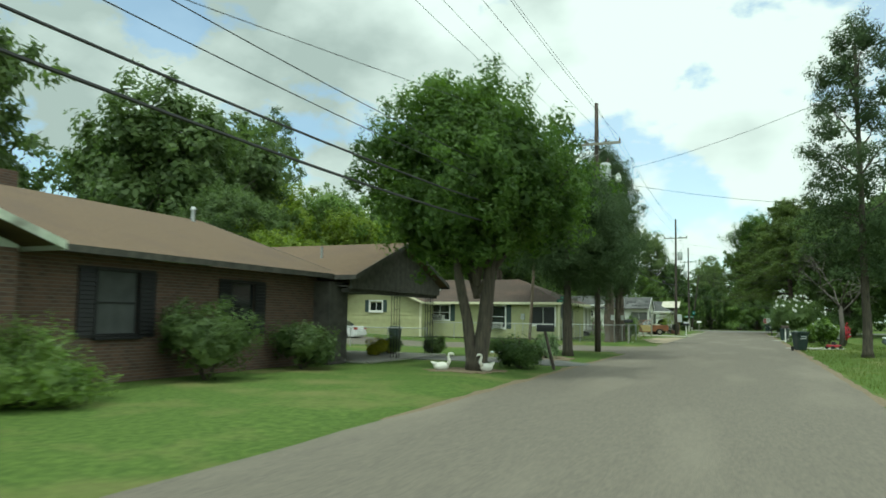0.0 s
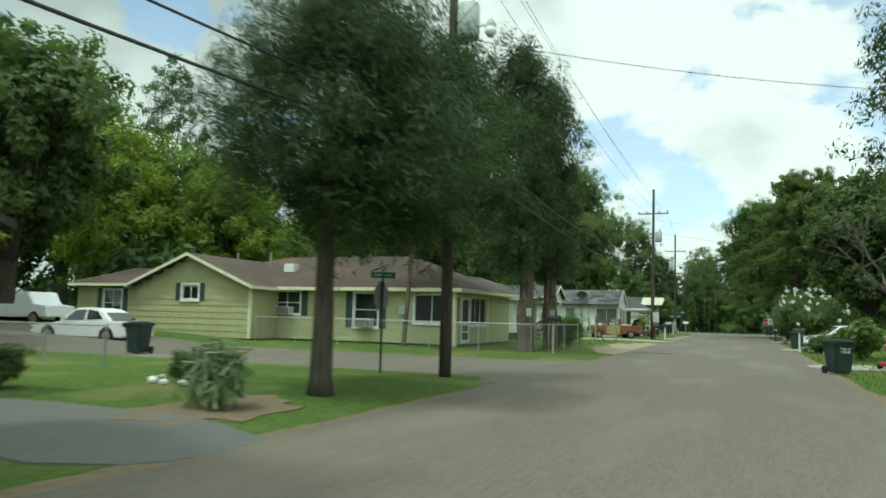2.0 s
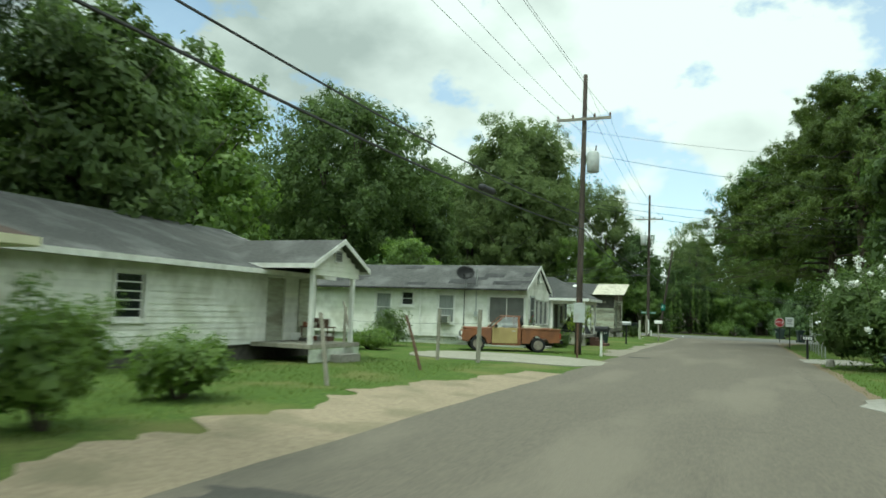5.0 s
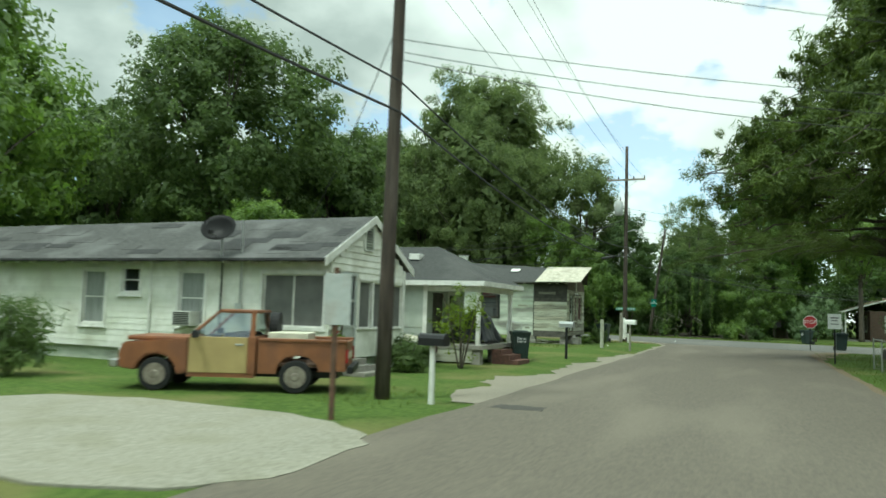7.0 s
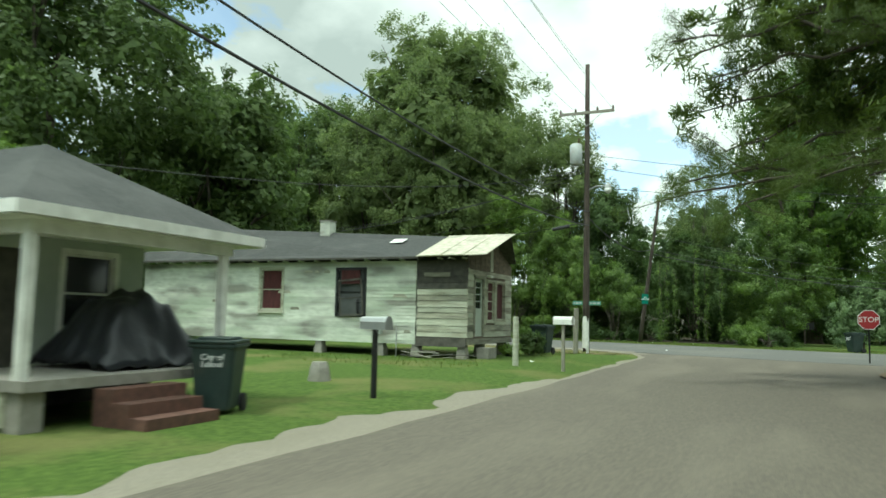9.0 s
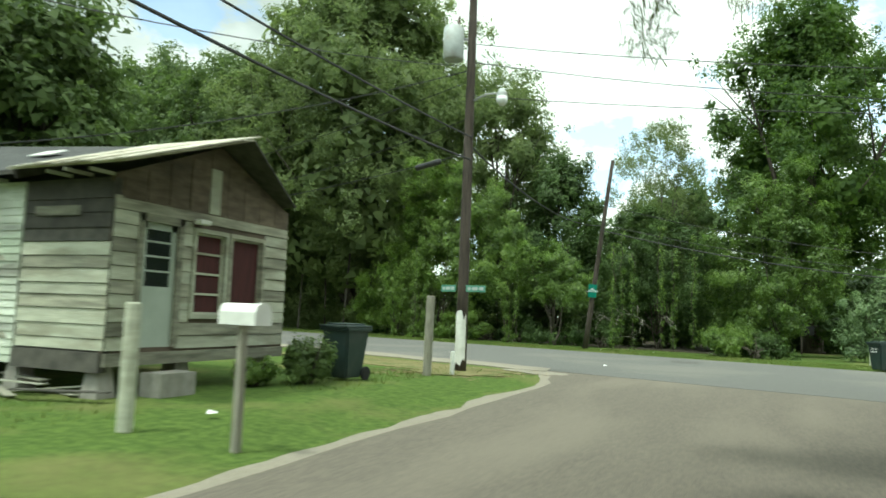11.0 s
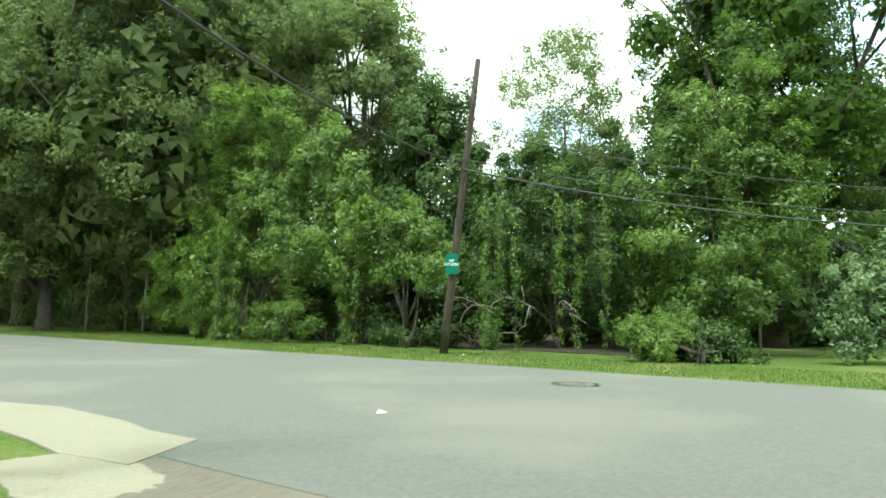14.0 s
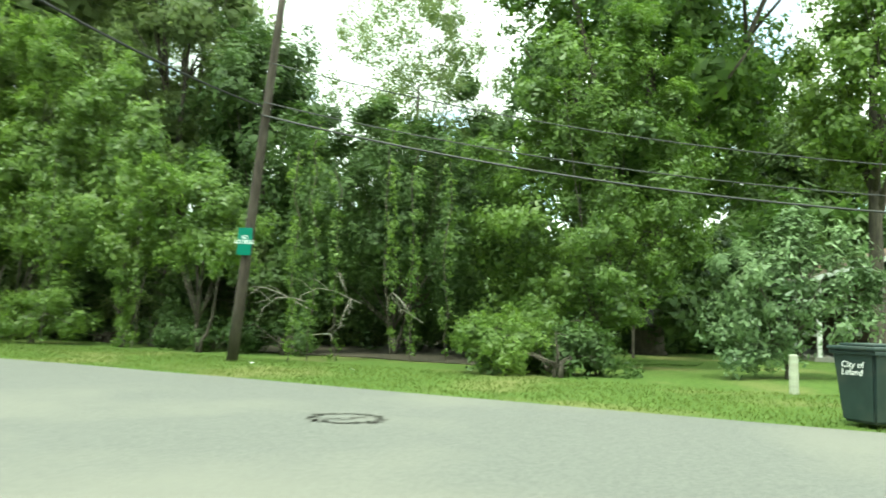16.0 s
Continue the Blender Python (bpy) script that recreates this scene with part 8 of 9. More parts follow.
for rz, dx in ((8, 0.41), (-20, -0.33)):
    s = sign_plate("street_name_sign", "faded green street name sign on the corner pole", 0.5, 0.17, pose(-7.0 + dx, 118.88, 2.16, 0, 0, rz), "sign_faded")
    bars(s, [(-0.2, -0.13, -0.035, 0.04), (-0.09, 0.05, -0.035, 0.04), (0.09, 0.2, -0.035, 0.04)], "xfmr")
s = sign_plate("white_sheet_sign", "blank whitish sheet on a rusty post", 0.44, 0.78, pose(-5.36, 81.64, 1.84, 0, 0, 10), "xfmr")
for x, y in ((-7.05, 51.25), (-7.0, 54.95)):
    s = sign_plate("notice_card", "small white notice card nailed to a tree trunk", 0.2, 0.32, pose(x, y - 0.08, 1.75, 0, 0, 20), "xfmr")
    bars(s, [(-0.06, 0.06, 0.05, 0.09), (-0.06, 0.06, -0.04, 0.0), (-0.06, 0.03, -0.11, -0.08)], "post")

# ---- posts ----
round_post("rusty iron post on the grass verge", (-5.42, 81.7), 2.3, 0.045, "rust")
P = "old wooden fence posts"
round_post("weathered wooden fence post", (-7.5, 75.8), 1.75, 0.075, "post", (0.04, 0), "fence_post", "post", P)
round_post("weathered wooden fence post", (-9.0, 75.9), 1.75, 0.065, "post", (0.02, 0), "fence_post", "post", P)
round_post("weathered wooden fence post", (-13.3, 77.0), 1.7, 0.06, "post", (0, 0), "fence_post", "post", P)
round_post("leaning dark fence post", (-7.6, 71.4), 1.5, 0.045, "rust", (-0.55, 0.1), "fence_post", "post", P)
round_post("leaning dark fence post", (-7.3, 66.0), 1.5, 0.05, "post", (-0.3, 0.1), "fence_post", "post", P)
round_post("leaning fence brace post", (-12.6, 76.6), 1.9, 0.05, "post", (-0.7, 0.2), "fence_post", "post", P)
for z in (0.7, 1.25):
    wire((-13.3, 77.0, z), (-7.5, 75.8, z + 0.1), 0.05, 0.004, "fence_wire", "slack wire between old fence posts")
round_post("thick weathered white post on the grass", (-6.28, 107.65), 1.36, 0.085, "palewood")
round_post("weathered gray stub post by the corner pole", (-6.86, 116.67), 1.78, 0.1, "post", (0.03, 0))
round_post("short white marker post by the corner pole", (-6.55, 117.4), 0.55, 0.05, "trim")
round_post("tan bollard marker on the grass", (4.3, 136.0), 0.72, 0.085, "palewood", name="bollard", category="bollard")
bm = bmesh.new()
rngp = random.Random(6)
low, high = [], []
for k in range(8):
    a = radians(180 + 25 * k - 20)
    low.append(bm.verts.new((-7.02 + 0.156 * math.cos(a), 119.1 + 0.156 * math.sin(a), rngp.uniform(0.1, 0.5))))
    high.append(bm.verts.new((-7.015 + 0.15 * math.cos(a), 119.09 + 0.15 * math.sin(a), rngp.uniform(1.1, 1.75))))
for k in range(7):
    bm.faces.new((low[k], low[k + 1], high[k + 1], high[k]))
me = bpy.data.meshes.new("painted_band")
bm.to_mesh(me)
bm.free()
me.materials.append(M["trim"])
tagged(new("painted_band", me), "peeling white paint band on the foot of a pole", "paint band")

# ---- mailboxes and bins ----
mailbox((-4.72, 26.4), 1.22, "black", "pole", 100, "black mailbox on a leaning dark post", (-0.02, 0.28))
mailbox((-6.05, 51.2), 1.3, "black", "post", 78, "black mailbox on a square wooden post")
mailbox((-4.95, 84.35), 1.08, "black", "trim", 84, "black mailbox on a white-painted wooden post")
mailbox((-6.06, 99.4), 1.2, "metal", "dark_metal", 84, "gray metal mailbox on a thin dark post")
mailbox((-4.98, 107.85), 1.3, "trim", "post", 80, "dull white metal mailbox on a wooden post")
mailbox((3.75, 67.0), 1.1, "pole", "trim", -80, "dark brown mailbox on a pale post")
t = mailbox((3.5, 91.5), 0.92, "black", "dark_metal", -80, "black mailbox with white numerals on a thin post")
for a, b in ((-0.2, -0.16), (-0.1, -0.05), (0.0, 0.07), (0.11, 0.18)):
    part("number_bar", boxm(0.101, 0.106, a, b, 0.96, 1.08), "sign_white", t)
wheelie_bin((-17.9, 41.6), 10)
wheelie_bin((-7.04, 96.62), 25, True, "dark green wheeled rubbish bin beside porch steps")
wheelie_bin((-7.4, 114.0), -6)
wheelie_bin((3.65, 48.6), 25, True, "dark green wheeled rubbish bin with white lettering on the verge")
wheelie_bin((3.9, 71.5), -20)
wheelie_bin((4.14, 132.15), -57, True, "dark green wheeled rubbish bin with white lettering at the kerb")
wheelie_bin((-7.6, 57.6), 20, False, "dark wheeled bin standing behind a wire fence")
wheelie_bin((5.3, 121.6), 10)

# ---- cars ----
car("white saloon parked on the side street", (-25.4, 46.4), 6, "white_car", 4.9, 1.8, 1.5)
car("white saloon parked in a driveway", (6.6, 74.2), 8, "white_car", 4.6)
car("blue-gray saloon parked by a house", (10.8, 53.5), 10, "gray_car", 4.6)
# teal one stands in for an unclear van-like vehicle, built in saloon form
car("teal vehicle parked in the shade under tall trees", (-41.2, 155.9), -16, "teal_car", 4.9, 1.8, 1.5)
c = car("old maroon saloon with a cream hood parked between houses", (-11.25, 92.9), 180, "maroon", 4.6, 1.7, 1.4)
part("vinyl_bonnet", loft([(-2.2, 0.7), (-1.0, 0.88), (-0.95, 0.9), (-2.18, 0.74)], -0.78, 0.78), "cream", c, "cream-coloured hood")
t = thing("white_pickup", "white pickup truck far down the side street", "pickup truck", at=(-34.0, 49.7, ground_z(-31.4, 49.2)), rz=2)
part("bed", loft([(-2.5, 0.45), (-2.5, 1.05), (0.2, 1.08), (0.2, 0.4)], -0.9, 0.9, bevel=0.04), "white_car", t)
part("cab", loft([(0.2, 0.4), (0.2, 1.1), (0.35, 1.7), (1.2, 1.72), (1.6, 1.12), (2.5, 1.02), (2.6, 0.45)], -0.88, 0.88, bevel=0.05), "white_car", t)
for u in (-1.6, 1.7):
    for q in (-1, 1):
        wheel(t, u, q * 0.82, 0.36, 0.22)

# ---- wire fence ----
def chain_fence(pts, h, label):
    t = thing("wire_fence", label, "fence")
    for (a, b) in zip(pts, pts[1:]):
        a, b = Vector((*a, 0)), Vector((*b, 0))
        d = b - a
        n = max(1, round(d.length / 2.4))
        for k in range(n + 1):
            p = a + d * k / n
            z = ground_z(p.x, p.y)
            part("post", tube([(p.x, p.y, z), (p.x, p.y, z + h + 0.05)], [0.025, 0.025], 8), "metal", t)
        za, zb = ground_z(a.x, a.y), ground_z(b.x, b.y)
        part("top_rail", tube([a + Vector((0, 0, za + h)), b + Vector((0, 0, zb + h))], [0.02, 0.02], 8), "metal", t)
        verts, faces = [], []
        e = d.normalized()
        step, w = 0.085, 0.0022
        k = -h
        while k < d.length:
            for s in (1, -1):
                u0, u1 = (k, k + h) if s > 0 else (k + h, k)
                z0, z1 = 0.04, h
                lo, hi = max(0.0, min(u0, u1)), min(d.length, max(u0, u1))
                if hi > lo:
                    f = lambda u: z0 + (z1 - z0) * (u - u0) / (u1 - u0)
                    p, q = a + e * lo, a + e * hi
                    o = len(verts)
                    for pt, zz in ((p, f(lo)), (q, f(hi))):
                        verts += [(pt.x, pt.y, za + zz - w), (pt.x, pt.y, za + zz + w)]
                    faces.append((o, o + 1, o + 3, o + 2))
            k += step
        ob = part("mesh", raw("mesh", verts, faces, "metal"), "metal", t)
        tagged(ob, kind="stuff")


chain_fence([(-20.2, 51.0), (-6.9, 51.0), (-6.5, 58.0)], 1.12, "galvanised chain-link fence round the yellow house's lot")
chain_fence([(-20, 36.4), (-13.5, 36.2)], 1.0, "low wire fence beside the side street")
chain_fence([(4.3, 92.0), (4.6, 103.5)], 1.1, "galvanised chain-link fence along the east verge")
chain_fence([(-28, 80.5), (-17, 80.0)], 1.1, "old wire fence behind the lawn")

# ---- yard things ----
def swan(at, rz):
    x, y = at
    bm = bmesh.new()
    bmesh.ops.create_uvsphere(bm, u_segments=16, v_segments=10, radius=1, matrix=pose(0, 0, 0.13) @ Matrix.Diagonal((0.22, 0.13, 0.13, 1)))
    tube_bm(bm, [(-0.16, 0, 0.16), (-0.24, 0, 0.3), (-0.2, 0, 0.42), (-0.22, 0, 0.5), (-0.31, 0, 0.5), (-0.37, 0, 0.46)], [0.06, 0.045, 0.035, 0.035, 0.04, 0.012], 8)
    tube_bm(bm, [(0.16, 0, 0.18), (0.3, 0, 0.27)], [0.08, 0.015], 8)
    me = bpy.data.meshes.new("garden_swan")
    bm.to_mesh(me)
    bm.free()
    me.shade_smooth()
    me.materials.append(M["swan"])
    o = new("garden_swan", me)
    o.matrix_world = pose(x, y, ground_z(x, y) - 0.02, 0, 0, rz)
    tagged(o, "white plaster swan ornament on the lawn", "garden ornament", "lawn swans")


swan((-7.2, 23.1), 200)
swan((-6.0, 23.6), 60)
for k in range(12):
    a = 2 * math.pi * k / 12
    me = bpy.data.meshes.new("edging_stone")
    bm = bmesh.new()
    bmesh.ops.create_icosphere(bm, subdivisions=1, radius=0.09, matrix=Matrix.Diagonal((1.1, 1, 0.8, 1)))
    bm.to_mesh(me)
    bm.free()
    me.materials.append(M["trim"])
    o = new("edging_stone", me)
    x, y = -9.3 + 0.75 * math.cos(a), 34.5 + 0.75 * math.sin(a)
    o.location = (x, y, ground_z(x, y) + 0.05)
    tagged(o, "white-painted edging stone round a small bush", "stone", "edging stones")
for (x, y, r) in ((-8.4, 101.2, 0.26), (4.0, 67.6, 0.2), (3.9, 86.0, 0.2), (4.7, 62.9, 0.22)):
    me = bpy.data.meshes.new("garden_stone")
    bm = tube([(0, 0, -0.05), (0, 0, r), (0, 0, r * 1.5)], [r, r * 0.8, r * 0.6], 7)
    bm.to_mesh(me)
    bm.free()
    me.materials.append(M["concrete"])
    o = new("garden_stone", me)
    o.location = (x, y, ground_z(x, y))
    tagged(o, "squat gray block of stone on the grass", "stone")

# red push mower under the bare tree
t = thing("lawn_mower", "red lawn mower standing on a driveway", "lawn mower", at=(5.6, 51.8, ground_z(5.6, 51.8)), rz=30)
part("deck", boxm(-0.3, 0.3, -0.25, 0.25, 0.12, 0.26, bevel=0.04), "sign_red", t)
part("engine", cyl(0, 0, 0.26, 0.44, 0.14, 0.1), "black", t)
part("handle", tube([(0.25, -0.2, 0.25), (0.85, -0.2, 0.95), (0.85, 0.2, 0.95), (0.25, 0.2, 0.25)], [0.014] * 4, 6), "dark_metal", t)
for u in (-0.25, 0.25):
    for q in (-0.27, 0.27):
        part("wheel", tube([(u, q - 0.03, 0.1), (u, q + 0.03, 0.1)], [0.1, 0.1], 14), "rubber", t)


# ---- houses on the east side and beyond the cross street ----
def small_house(name, label, x0, x1, y0, y1, wall, roof, porch=True, face="w"):
    h = thing(name, label, "house")
    z = 0.3
    for a, b, c, d in ((x0, x0 + 0.12, y0, y1), (x1 - 0.12, x1, y0, y1), (x0 + 0.12, x1 - 0.12, y0, y0 + 0.12), (x0 + 0.12, x1 - 0.12, y1 - 0.12, y1)):
        part("wall", boxm(a, b, c, d, 0, 2.8), wall, h)
    g = Matrix(((0, -1, 0, x0), (1, 0, 0, 0), (0, 0, 1, 0), (0, 0, 0, 1)))
    for k in (0.2, 0.7):
        y = y0 + (y1 - y0) * k
        window(h, g, y, y + 1.1, 1.0, 2.3, "glass", "trim")
    f = along_x(y0)
    for k in (0.15, 0.6):
        x = x0 + (x1 - x0) * k
        window(h, f, x, x + 1.1, 1.0, 2.3, "glass", "trim")
    ex = 2.2 if porch else 0.4
    gable_roof(h, x0 - ex, x1 + 0.4, y0 - 0.4, y1 + 0.4, 2.75, 4.4, "y", roof, "trim")
    if porch:
        n = 5
        for k in range(n):
            y = y0 + (y1 - y0) * (k + 0.02) / (n - 0.96)
            part("porch_post", boxm(x0 - 2.0, x0 - 1.88, y - 0.06, y + 0.06, 0.2, 2.72), "trim", h)
        part("porch_floor", boxm(x0 - 2.1, x0 - 0.01, y0, y1, 0.02, 0.2), "concrete", h)
        part("porch_rail", boxm(x0 - 1.97, x0 - 1.91, y0, y1, 0.85, 0.92), "trim", h)


small_house("east_house", "low house with a pale porch behind the east verge", 12.5, 20, 44, 54, "barewood", "roof_dark")
small_house("corner_house", "brick house with a white porch beyond the cross street", 10.1, 18, 146.5, 156.5, "brick", "roof_brown")
small_house("shaded_house", "shaded house behind the east hedge", 13, 20, 66, 75, "white_worn", "roof_gray", False)

# ---- paving, shoulders, patches ----
def flat_patch(name, label, cx, cy, rx, ry, z, material, seed, category="ground", n=26, jag=0.25, rz=0.0):
    rng = random.Random(seed)
    pts = []
    for k in range(n):
        a = 2 * math.pi * k / n
        q = 1 + rng.uniform(-jag, jag)
        u, v = rx * q * math.copysign(abs(math.cos(a)) ** 0.7, math.cos(a)), ry * q * math.copysign(abs(math.sin(a)) ** 0.7, math.sin(a))
        c, s = math.cos(radians(rz)), math.sin(radians(rz))
        pts.append((cx + u * c - v * s, cy + u * s + v * c))
    verts = [(x, y, ground_z(x, y) + z) for x, y in pts] + [(x, y, ground_z(x, y) - 0.06) for x, y in pts]
    faces = [tuple(range(n))] + [(k, k + n, (k + 1) % n + n, (k + 1) % n) for k in range(n)]
    me = raw(name, verts, faces, material)
    bm = bmesh.new()
    bm.from_mesh(me)
    bmesh.ops.triangulate(bm, faces=[f for f in bm.faces if len(f.verts) > 4])
    bmesh.ops.recalc_face_normals(bm, faces=bm.faces)
    bm.to_mesh(me)
    bm.free()
    return tagged(new(name, me), label, category, kind="structure")


def ribbon(name, label, y0, y1, edge, width, z, material, seed, out=0.12):
    rng = random.Random(seed)
    left, right = [], []
    y = y0
    while y <= y1:
        t = (y - y0) / (y1 - y0)
        w = width * (math.sin(math.pi * (0.06 + 0.88 * t)) ** 0.5) * (0.95 + 0.6 * noise.noise((y * 0.45, seed, 0)) + 0.35 * noise.noise((y * 1.3, seed, 4)) + rng.uniform(-0.07, 0.07))
        e = edge(y)
        s = -1 if e < 0 else 1
        left.append((e - s * out, y))
        right.append((e + s * w, y))
        y += 0.25
    verts, faces = [], []
    for a, b in zip(left, right):
        for q in (0.0, 0.33, 0.66, 1.0):
            x = a[0] + (b[0] - a[0]) * q
            verts.append((x, a[1], ground_z(x, a[1]) + z))
    for i in range(len(left) - 1):
        for k in range(3):
            o = i * 4 + k
            faces.append((o, o + 1, o + 5, o + 4) if edge(y0) > 0 else (o, o + 4, o + 5, o + 1))
    return tagged(new(name, raw(name, verts, faces, material)), label, "ground", kind="structure")


ribbon("dirt_shoulder", "bare dirt and gravel shoulder beside the road", 55.5, 74.0, west_edge, 2.0, 0.014, "sand", 1)
ribbon("sand_shoulder", "pale sandy shoulder along the grass", 86.5, 105.5, west_edge, 0.8, 0.014, "gravel", 2)
ribbon("gravel_walk", "pale gravel spilling from the front walk onto the verge", 84.9, 92.5, west_edge, 1.25, 0.017, "gravel", 12)
ribbon("sand_shoulder", "thin sandy edge along the lawn", 14, 37, west_edge, 0.3, 0.012, "dirt", 3)
ribbon("sand_shoulder", "thin sandy edge along the verge", 105.5, 121, west_edge, 0.32, 0.014, "gravel", 4)
ribbon("sand_shoulder", "thin dirt edge along the east verge", 20, 112, east_edge, 0.35, 0.014, "dirt", 5)
ribbon("dirt_corner", "reddish dirt at the street corner", 108.5, 118.5, east_edge, 1.0, 0.02, "dirt", 6)
flat_patch("gravel_driveway", "pale gravel driveway across the grass", -7.6, 79.2, 3.7, 2.5, 0.03, "gravel_pale", 7, n=44, jag=0.035)
flat_patch("concrete_apron", "pale concrete driveway apron on the east side", 4.9, 70.5, 1.9, 2.4, 0.03, "concrete", 8, jag=0.1)
flat_patch("concrete_apron", "concrete driveway apron on the east side", 4.7, 52.5, 1.6, 1.6, 0.03, "concrete", 9, jag=0.1)
flat_patch("concrete_apron", "concrete apron at an east gate", 4.4, 89.3, 1.3, 2.2, 0.03, "concrete", 10, jag=0.08)
flat_patch("driveway", "gray concrete driveway to the carport", -7.6, 29.2, 3.4, 1.6, 0.02, "asphalt_gray", 11, jag=0.06)
flat_patch("dirt_bed", "dry dirt bed under the verge trees", -6.3, 31.6, 0.9, 1.6, 0.02, "dirt", 12)
flat_patch("dry_grass_patch", "straw-coloured dry grass along the cross street", -9.9, 120.7, 4.6, 1.35, 0.016, "dry_lawn", 31, n=60, jag=0.12, rz=-18)
flat_patch("dry_grass_patch", "straw-coloured dry grass round the corner pole", -6.9, 118.3, 1.0, 1.1, 0.022, "dry_lawn", 32, n=40, jag=0.16, rz=-30)
rngs = random.Random(41)
straw = []
for _ in range(240):
    u, w = rngs.uniform(-4.4, 5.0), rngs.gauss(0, 0.7)
    x, y = -9.9 + u * 0.951 + w * 0.309, 120.7 - u * 0.309 + w * 0.951
    straw.append((x, y, ground_z(x, y) + 0.03, 0.16))
straw = leaves_mesh("dry_grass", straw, 14, 0.12, 1.0, "straw", 42, 0.8, 0.08)
for v in straw.vertices:
    v.co.z = ground_z(v.co.x, v.co.y) + max(0.0, v.co.z - ground_z(v.co.x, v.co.y)) * 0.5
tagged(new("dry_grass", straw), "dry straw-coloured grass blades near the corner", "grass", kind="stuff")
rngl = random.Random(19)
litter = leaves_mesh("leaf_litter", [(-7.4 + rngl.gauss(0, 0.9), 117.6 + rngl.gauss(0, 0.75), 0, 0.5) for _ in range(60)], 26, 0.11, 1.0, "leaf_brown", 20, 0.0, 0.5)
for v in litter.vertices:
    v.co.z = ground_z(v.co.x, v.co.y) + 0.006 + 0.012 * rngl.random()
tagged(new("leaf_litter", litter), "brown fallen leaves scattered round the corner pole", "leaf litter", kind="stuff")
flat_patch("lawn_opening", "sunlit grass seen through a gap in the thicket", 2.6, 145.2, 1.7, 2.6, 0.05, "lawn", 16, jag=0.1)
flat_patch("dirt_bed", "bare dirt at the foot of a tree", -6.6, 23.5, 1.0, 1.0, 0.016, "dirt", 14)
flat_patch("gravel_corner", "gravelly corner where the streets meet", -5.6, 121.0, 1.0, 0.6, 0.02, "gravel", 15, n=48, jag=0.06, rz=-30)
strip("road_shoulder", lerp_line((-60, 121.0 + 0.335 * 60), (-5.5, 121.0 + 0.335 * 5.5), 60), lerp_line((-60, 119.4 + 0.335 * 60), (-5.5, 119.5 + 0.335 * 5.5), 60), 0.034, "gravel", "pale gravel shoulder of the cross street", "road", wobble=0.15, seed=5)
# dark strip over the lawn: shade beneath the trees, put into the soil colour
strip("forest_floor", lerp_line((-90, 171.6), (0.4, 139.0), 60), lerp_line((-90, 200), (0.9, 153), 60), 0.02, "forest_floor", "leaf-strewn soil under the woods, coloured dark for canopy shade", "ground", wobble=0.4, seed=9)
for k, (x, y, rx, ry, rz) in enumerate(((-3.1, 58.4, 0.9, 0.35, 5), (-3.4, 84.8, 0.5, 0.3, 5))):
    flat_patch("road_patch", "dark asphalt repair patch in the street", x, y, rx, ry, 0.0235 if y < 118 else 0.031, "patch", 30 + k, "road patch", jag=0.18, rz=rz)


def crack(pts, z, w, seed, name="tar_crack", label="dark tar-filled crack in the asphalt"):
    rng = random.Random(seed)
    fine = []
    for a, b in zip(pts, pts[1:]):
        for k in range(12):
            t = k / 12
            fine.append((a[0] + (b[0] - a[0]) * t + rng.gauss(0, 0.05), a[1] + (b[1] - a[1]) * t + rng.gauss(0, 0.05)))
    fine.append(pts[-1])
    verts, faces = [], []
    for i, p in enumerate(fine):
        a, b = fine[max(0, i - 1)], fine[min(len(fine) - 1, i + 1)]
        d = Vector((b[0] - a[0], b[1] - a[1])).normalized()
        q = w * rng.uniform(0.5, 1.3)
        verts += [(p[0] - d.y * q, p[1] + d.x * q, z), (p[0] + d.y * q, p[1] - d.x * q, z)]
    for i in range(len(fine) - 1):
        faces.append((2 * i, 2 * i + 1, 2 * i + 3, 2 * i + 2))
    tagged(new(name, raw(name, verts, faces, "patch")), label, "crack", "cracks in the asphalt", kind="structure")


crack([(-2.5 + 0.45 * math.cos(a), 130.4 + 0.42 * math.sin(a)) for a in np.linspace(0, 6.28, 9)], 0.031, 0.03, 1)
crack([(-2.8, 130.2), (-2.3, 130.55)], 0.0312, 0.03, 2)
for k, (a, b) in enumerate((((-3.0, 40), (2.9, 41.5)), ((-3.6, 66), (2.9, 65)), ((-3.5, 93), (2.8, 94)), ((-3.8, 50.5), (-3.2, 56)), ((2.4, 70), (2.2, 84)))):
    crack([a, (a[0] * 0.5 + b[0] * 0.5 + 0.2, a[1] * 0.5 + b[1] * 0.5), b], 0.0245, 0.007, 20 + k)
me = raw("litter", [(-0.06, -0.04, 0), (0.06, -0.05, 0.02), (0.07, 0.05, 0.01), (-0.05, 0.04, 0.04)], [(0, 1, 2, 3)], "sign_white")
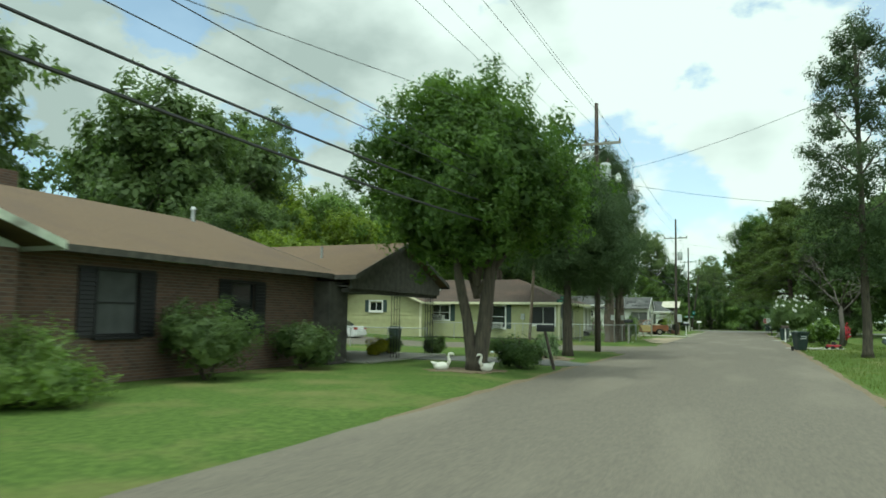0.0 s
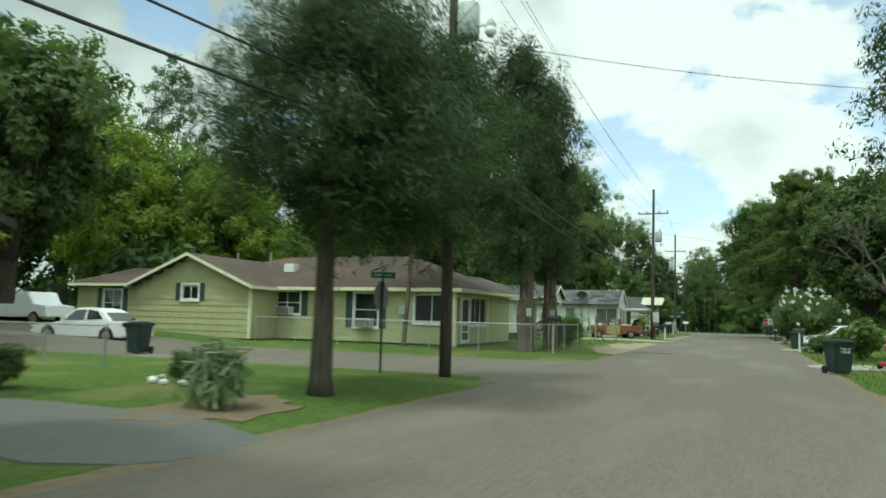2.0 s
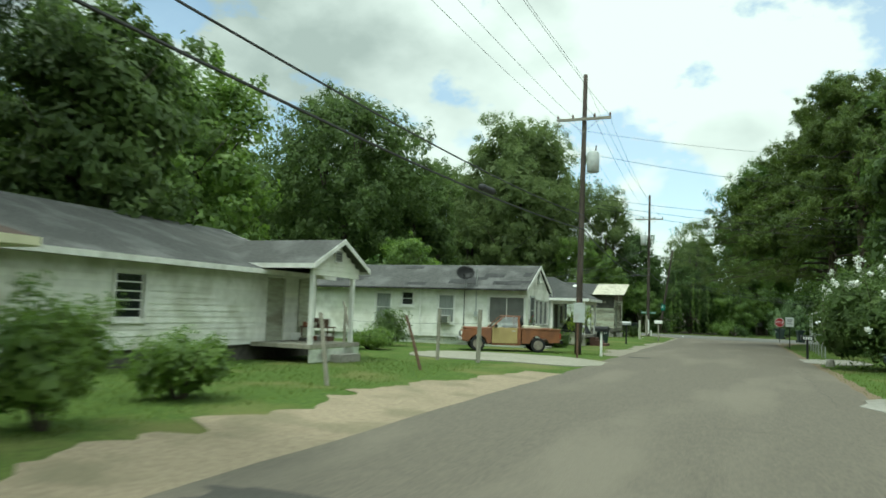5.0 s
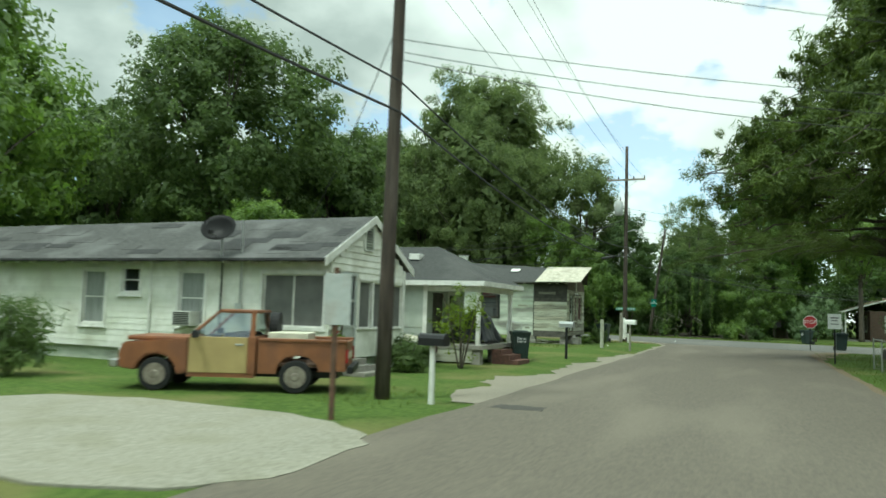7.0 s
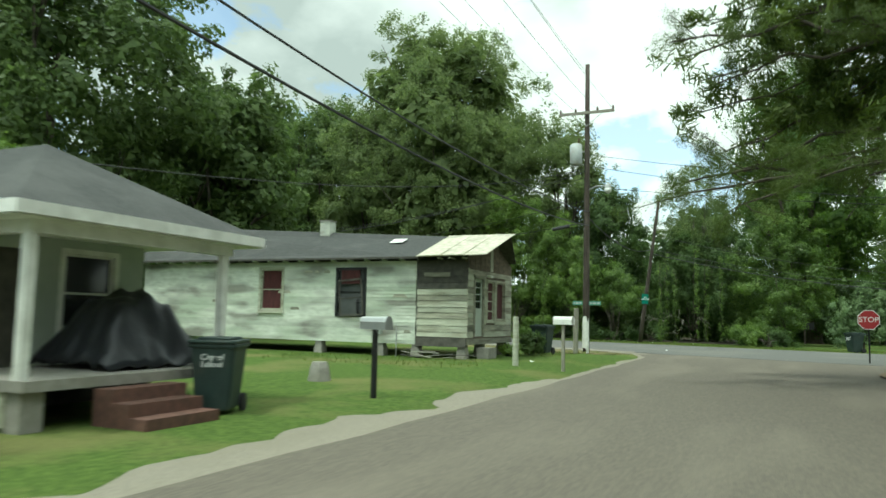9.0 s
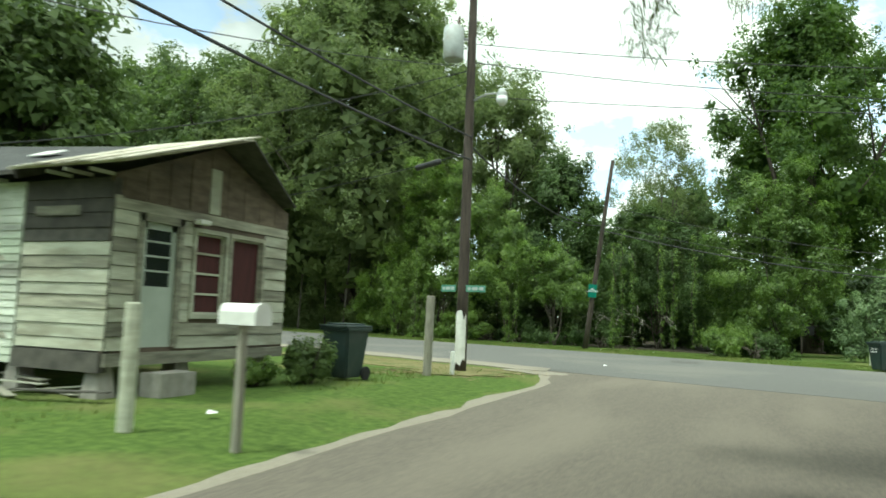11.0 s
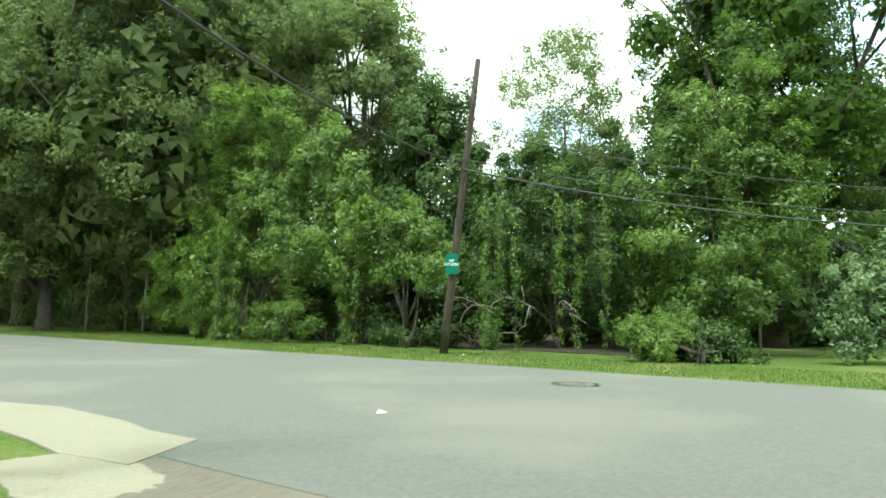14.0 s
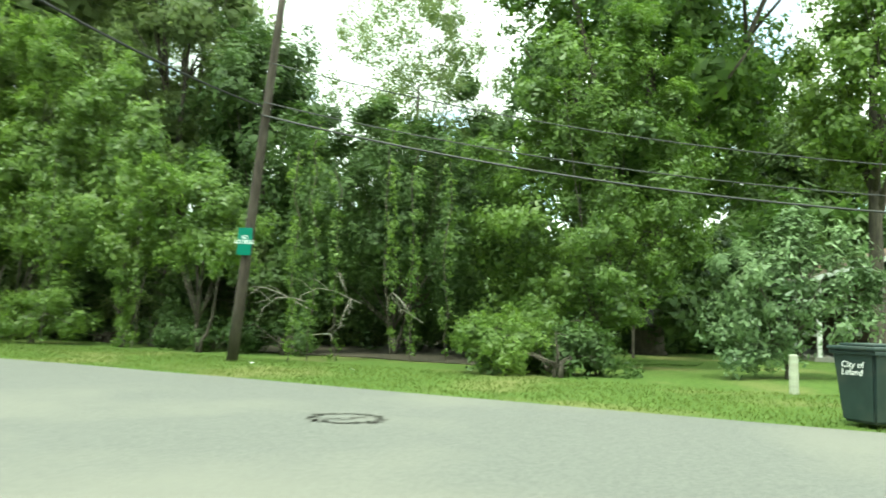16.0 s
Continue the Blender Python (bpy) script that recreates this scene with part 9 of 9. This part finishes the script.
for k, (x, y, z) in enumerate(((-4.5, 125.3, 0.035), (-6.2, 108.9, 0.2), (-7.0, 137.6, 0.05), (-4.4, 137.0, 0.05), (3.9, 47.6, 0.05), (-5.9, 51.9, 0.18))):
    o = new("litter", me)
    o.matrix_world = pose(x, y, z, 4, 3, 40 * k)
    tagged(o, "small scrap of white paper litter on the ground", "litter", "paper litter")


# ---- grass blades ----
def grass():
    rng = np.random.default_rng(3)
    areas = [((-12, -6.6), (50.5, 75), 7000, 0.06), ((3.6, 9), (18, 62), 14000, 0.09), ((3.4, 8), (62, 116), 8000, 0.07), ((-14, -7), (105, 109), 700, 0.09), ((-8, -6.4), (112, 120), 500, 0.08), ((-7, -5.2), (83, 86), 260, 0.09)]
    ps, hs = [], []
    for (x0, x1), (y0, y1), n, h in areas:
        p = np.stack([rng.uniform(x0, x1, n), rng.uniform(y0, y1, n)], axis=1)
        ps.append(p)
        hs.append(np.full(n, h) * rng.uniform(0.5, 1.5, n))
    n = 42000
    x = rng.uniform(-34, 12, n)
    ps.append(np.stack([x, 132.9 - 0.3 * x + rng.uniform(0, 4.4, n)], axis=1))
    hs.append(0.045 * rng.uniform(0.4, 1.7, n))
    p, h = np.concatenate(ps), np.concatenate(hs)
    z = np.array([ground_z(a, b) for a, b in p])
    a = rng.uniform(0, 2 * np.pi, len(p))
    w = 0.007 + 0.007 * rng.random(len(p))
    dx, dy = np.cos(a) * w, np.sin(a) * w
    lean = rng.normal(0, 0.35, (len(p), 2)) * h[:, None]
    v = np.stack([np.stack([p[:, 0] - dx, p[:, 1] - dy, z - 0.01], 1), np.stack([p[:, 0] + dx, p[:, 1] + dy, z - 0.01], 1), np.stack([p[:, 0] + lean[:, 0], p[:, 1] + lean[:, 1], z + h], 1)], axis=1).reshape(-1, 3)
    me = bpy.data.meshes.new("grass")
    k = len(p)
    me.vertices.add(3 * k)
    me.vertices.foreach_set("co", v.astype(np.float32).ravel())
    me.loops.add(3 * k)
    me.loops.foreach_set("vertex_index", np.arange(3 * k, dtype=np.int32))
    me.polygons.add(k)
    me.polygons.foreach_set("loop_start", (np.arange(k) * 3).astype(np.int32))
    me.update(calc_edges=True)
    me.materials.append(M["grass"])
    tagged(new("grass", me), "short rough grass on the verges and lawns", "grass", kind="stuff")


grass()
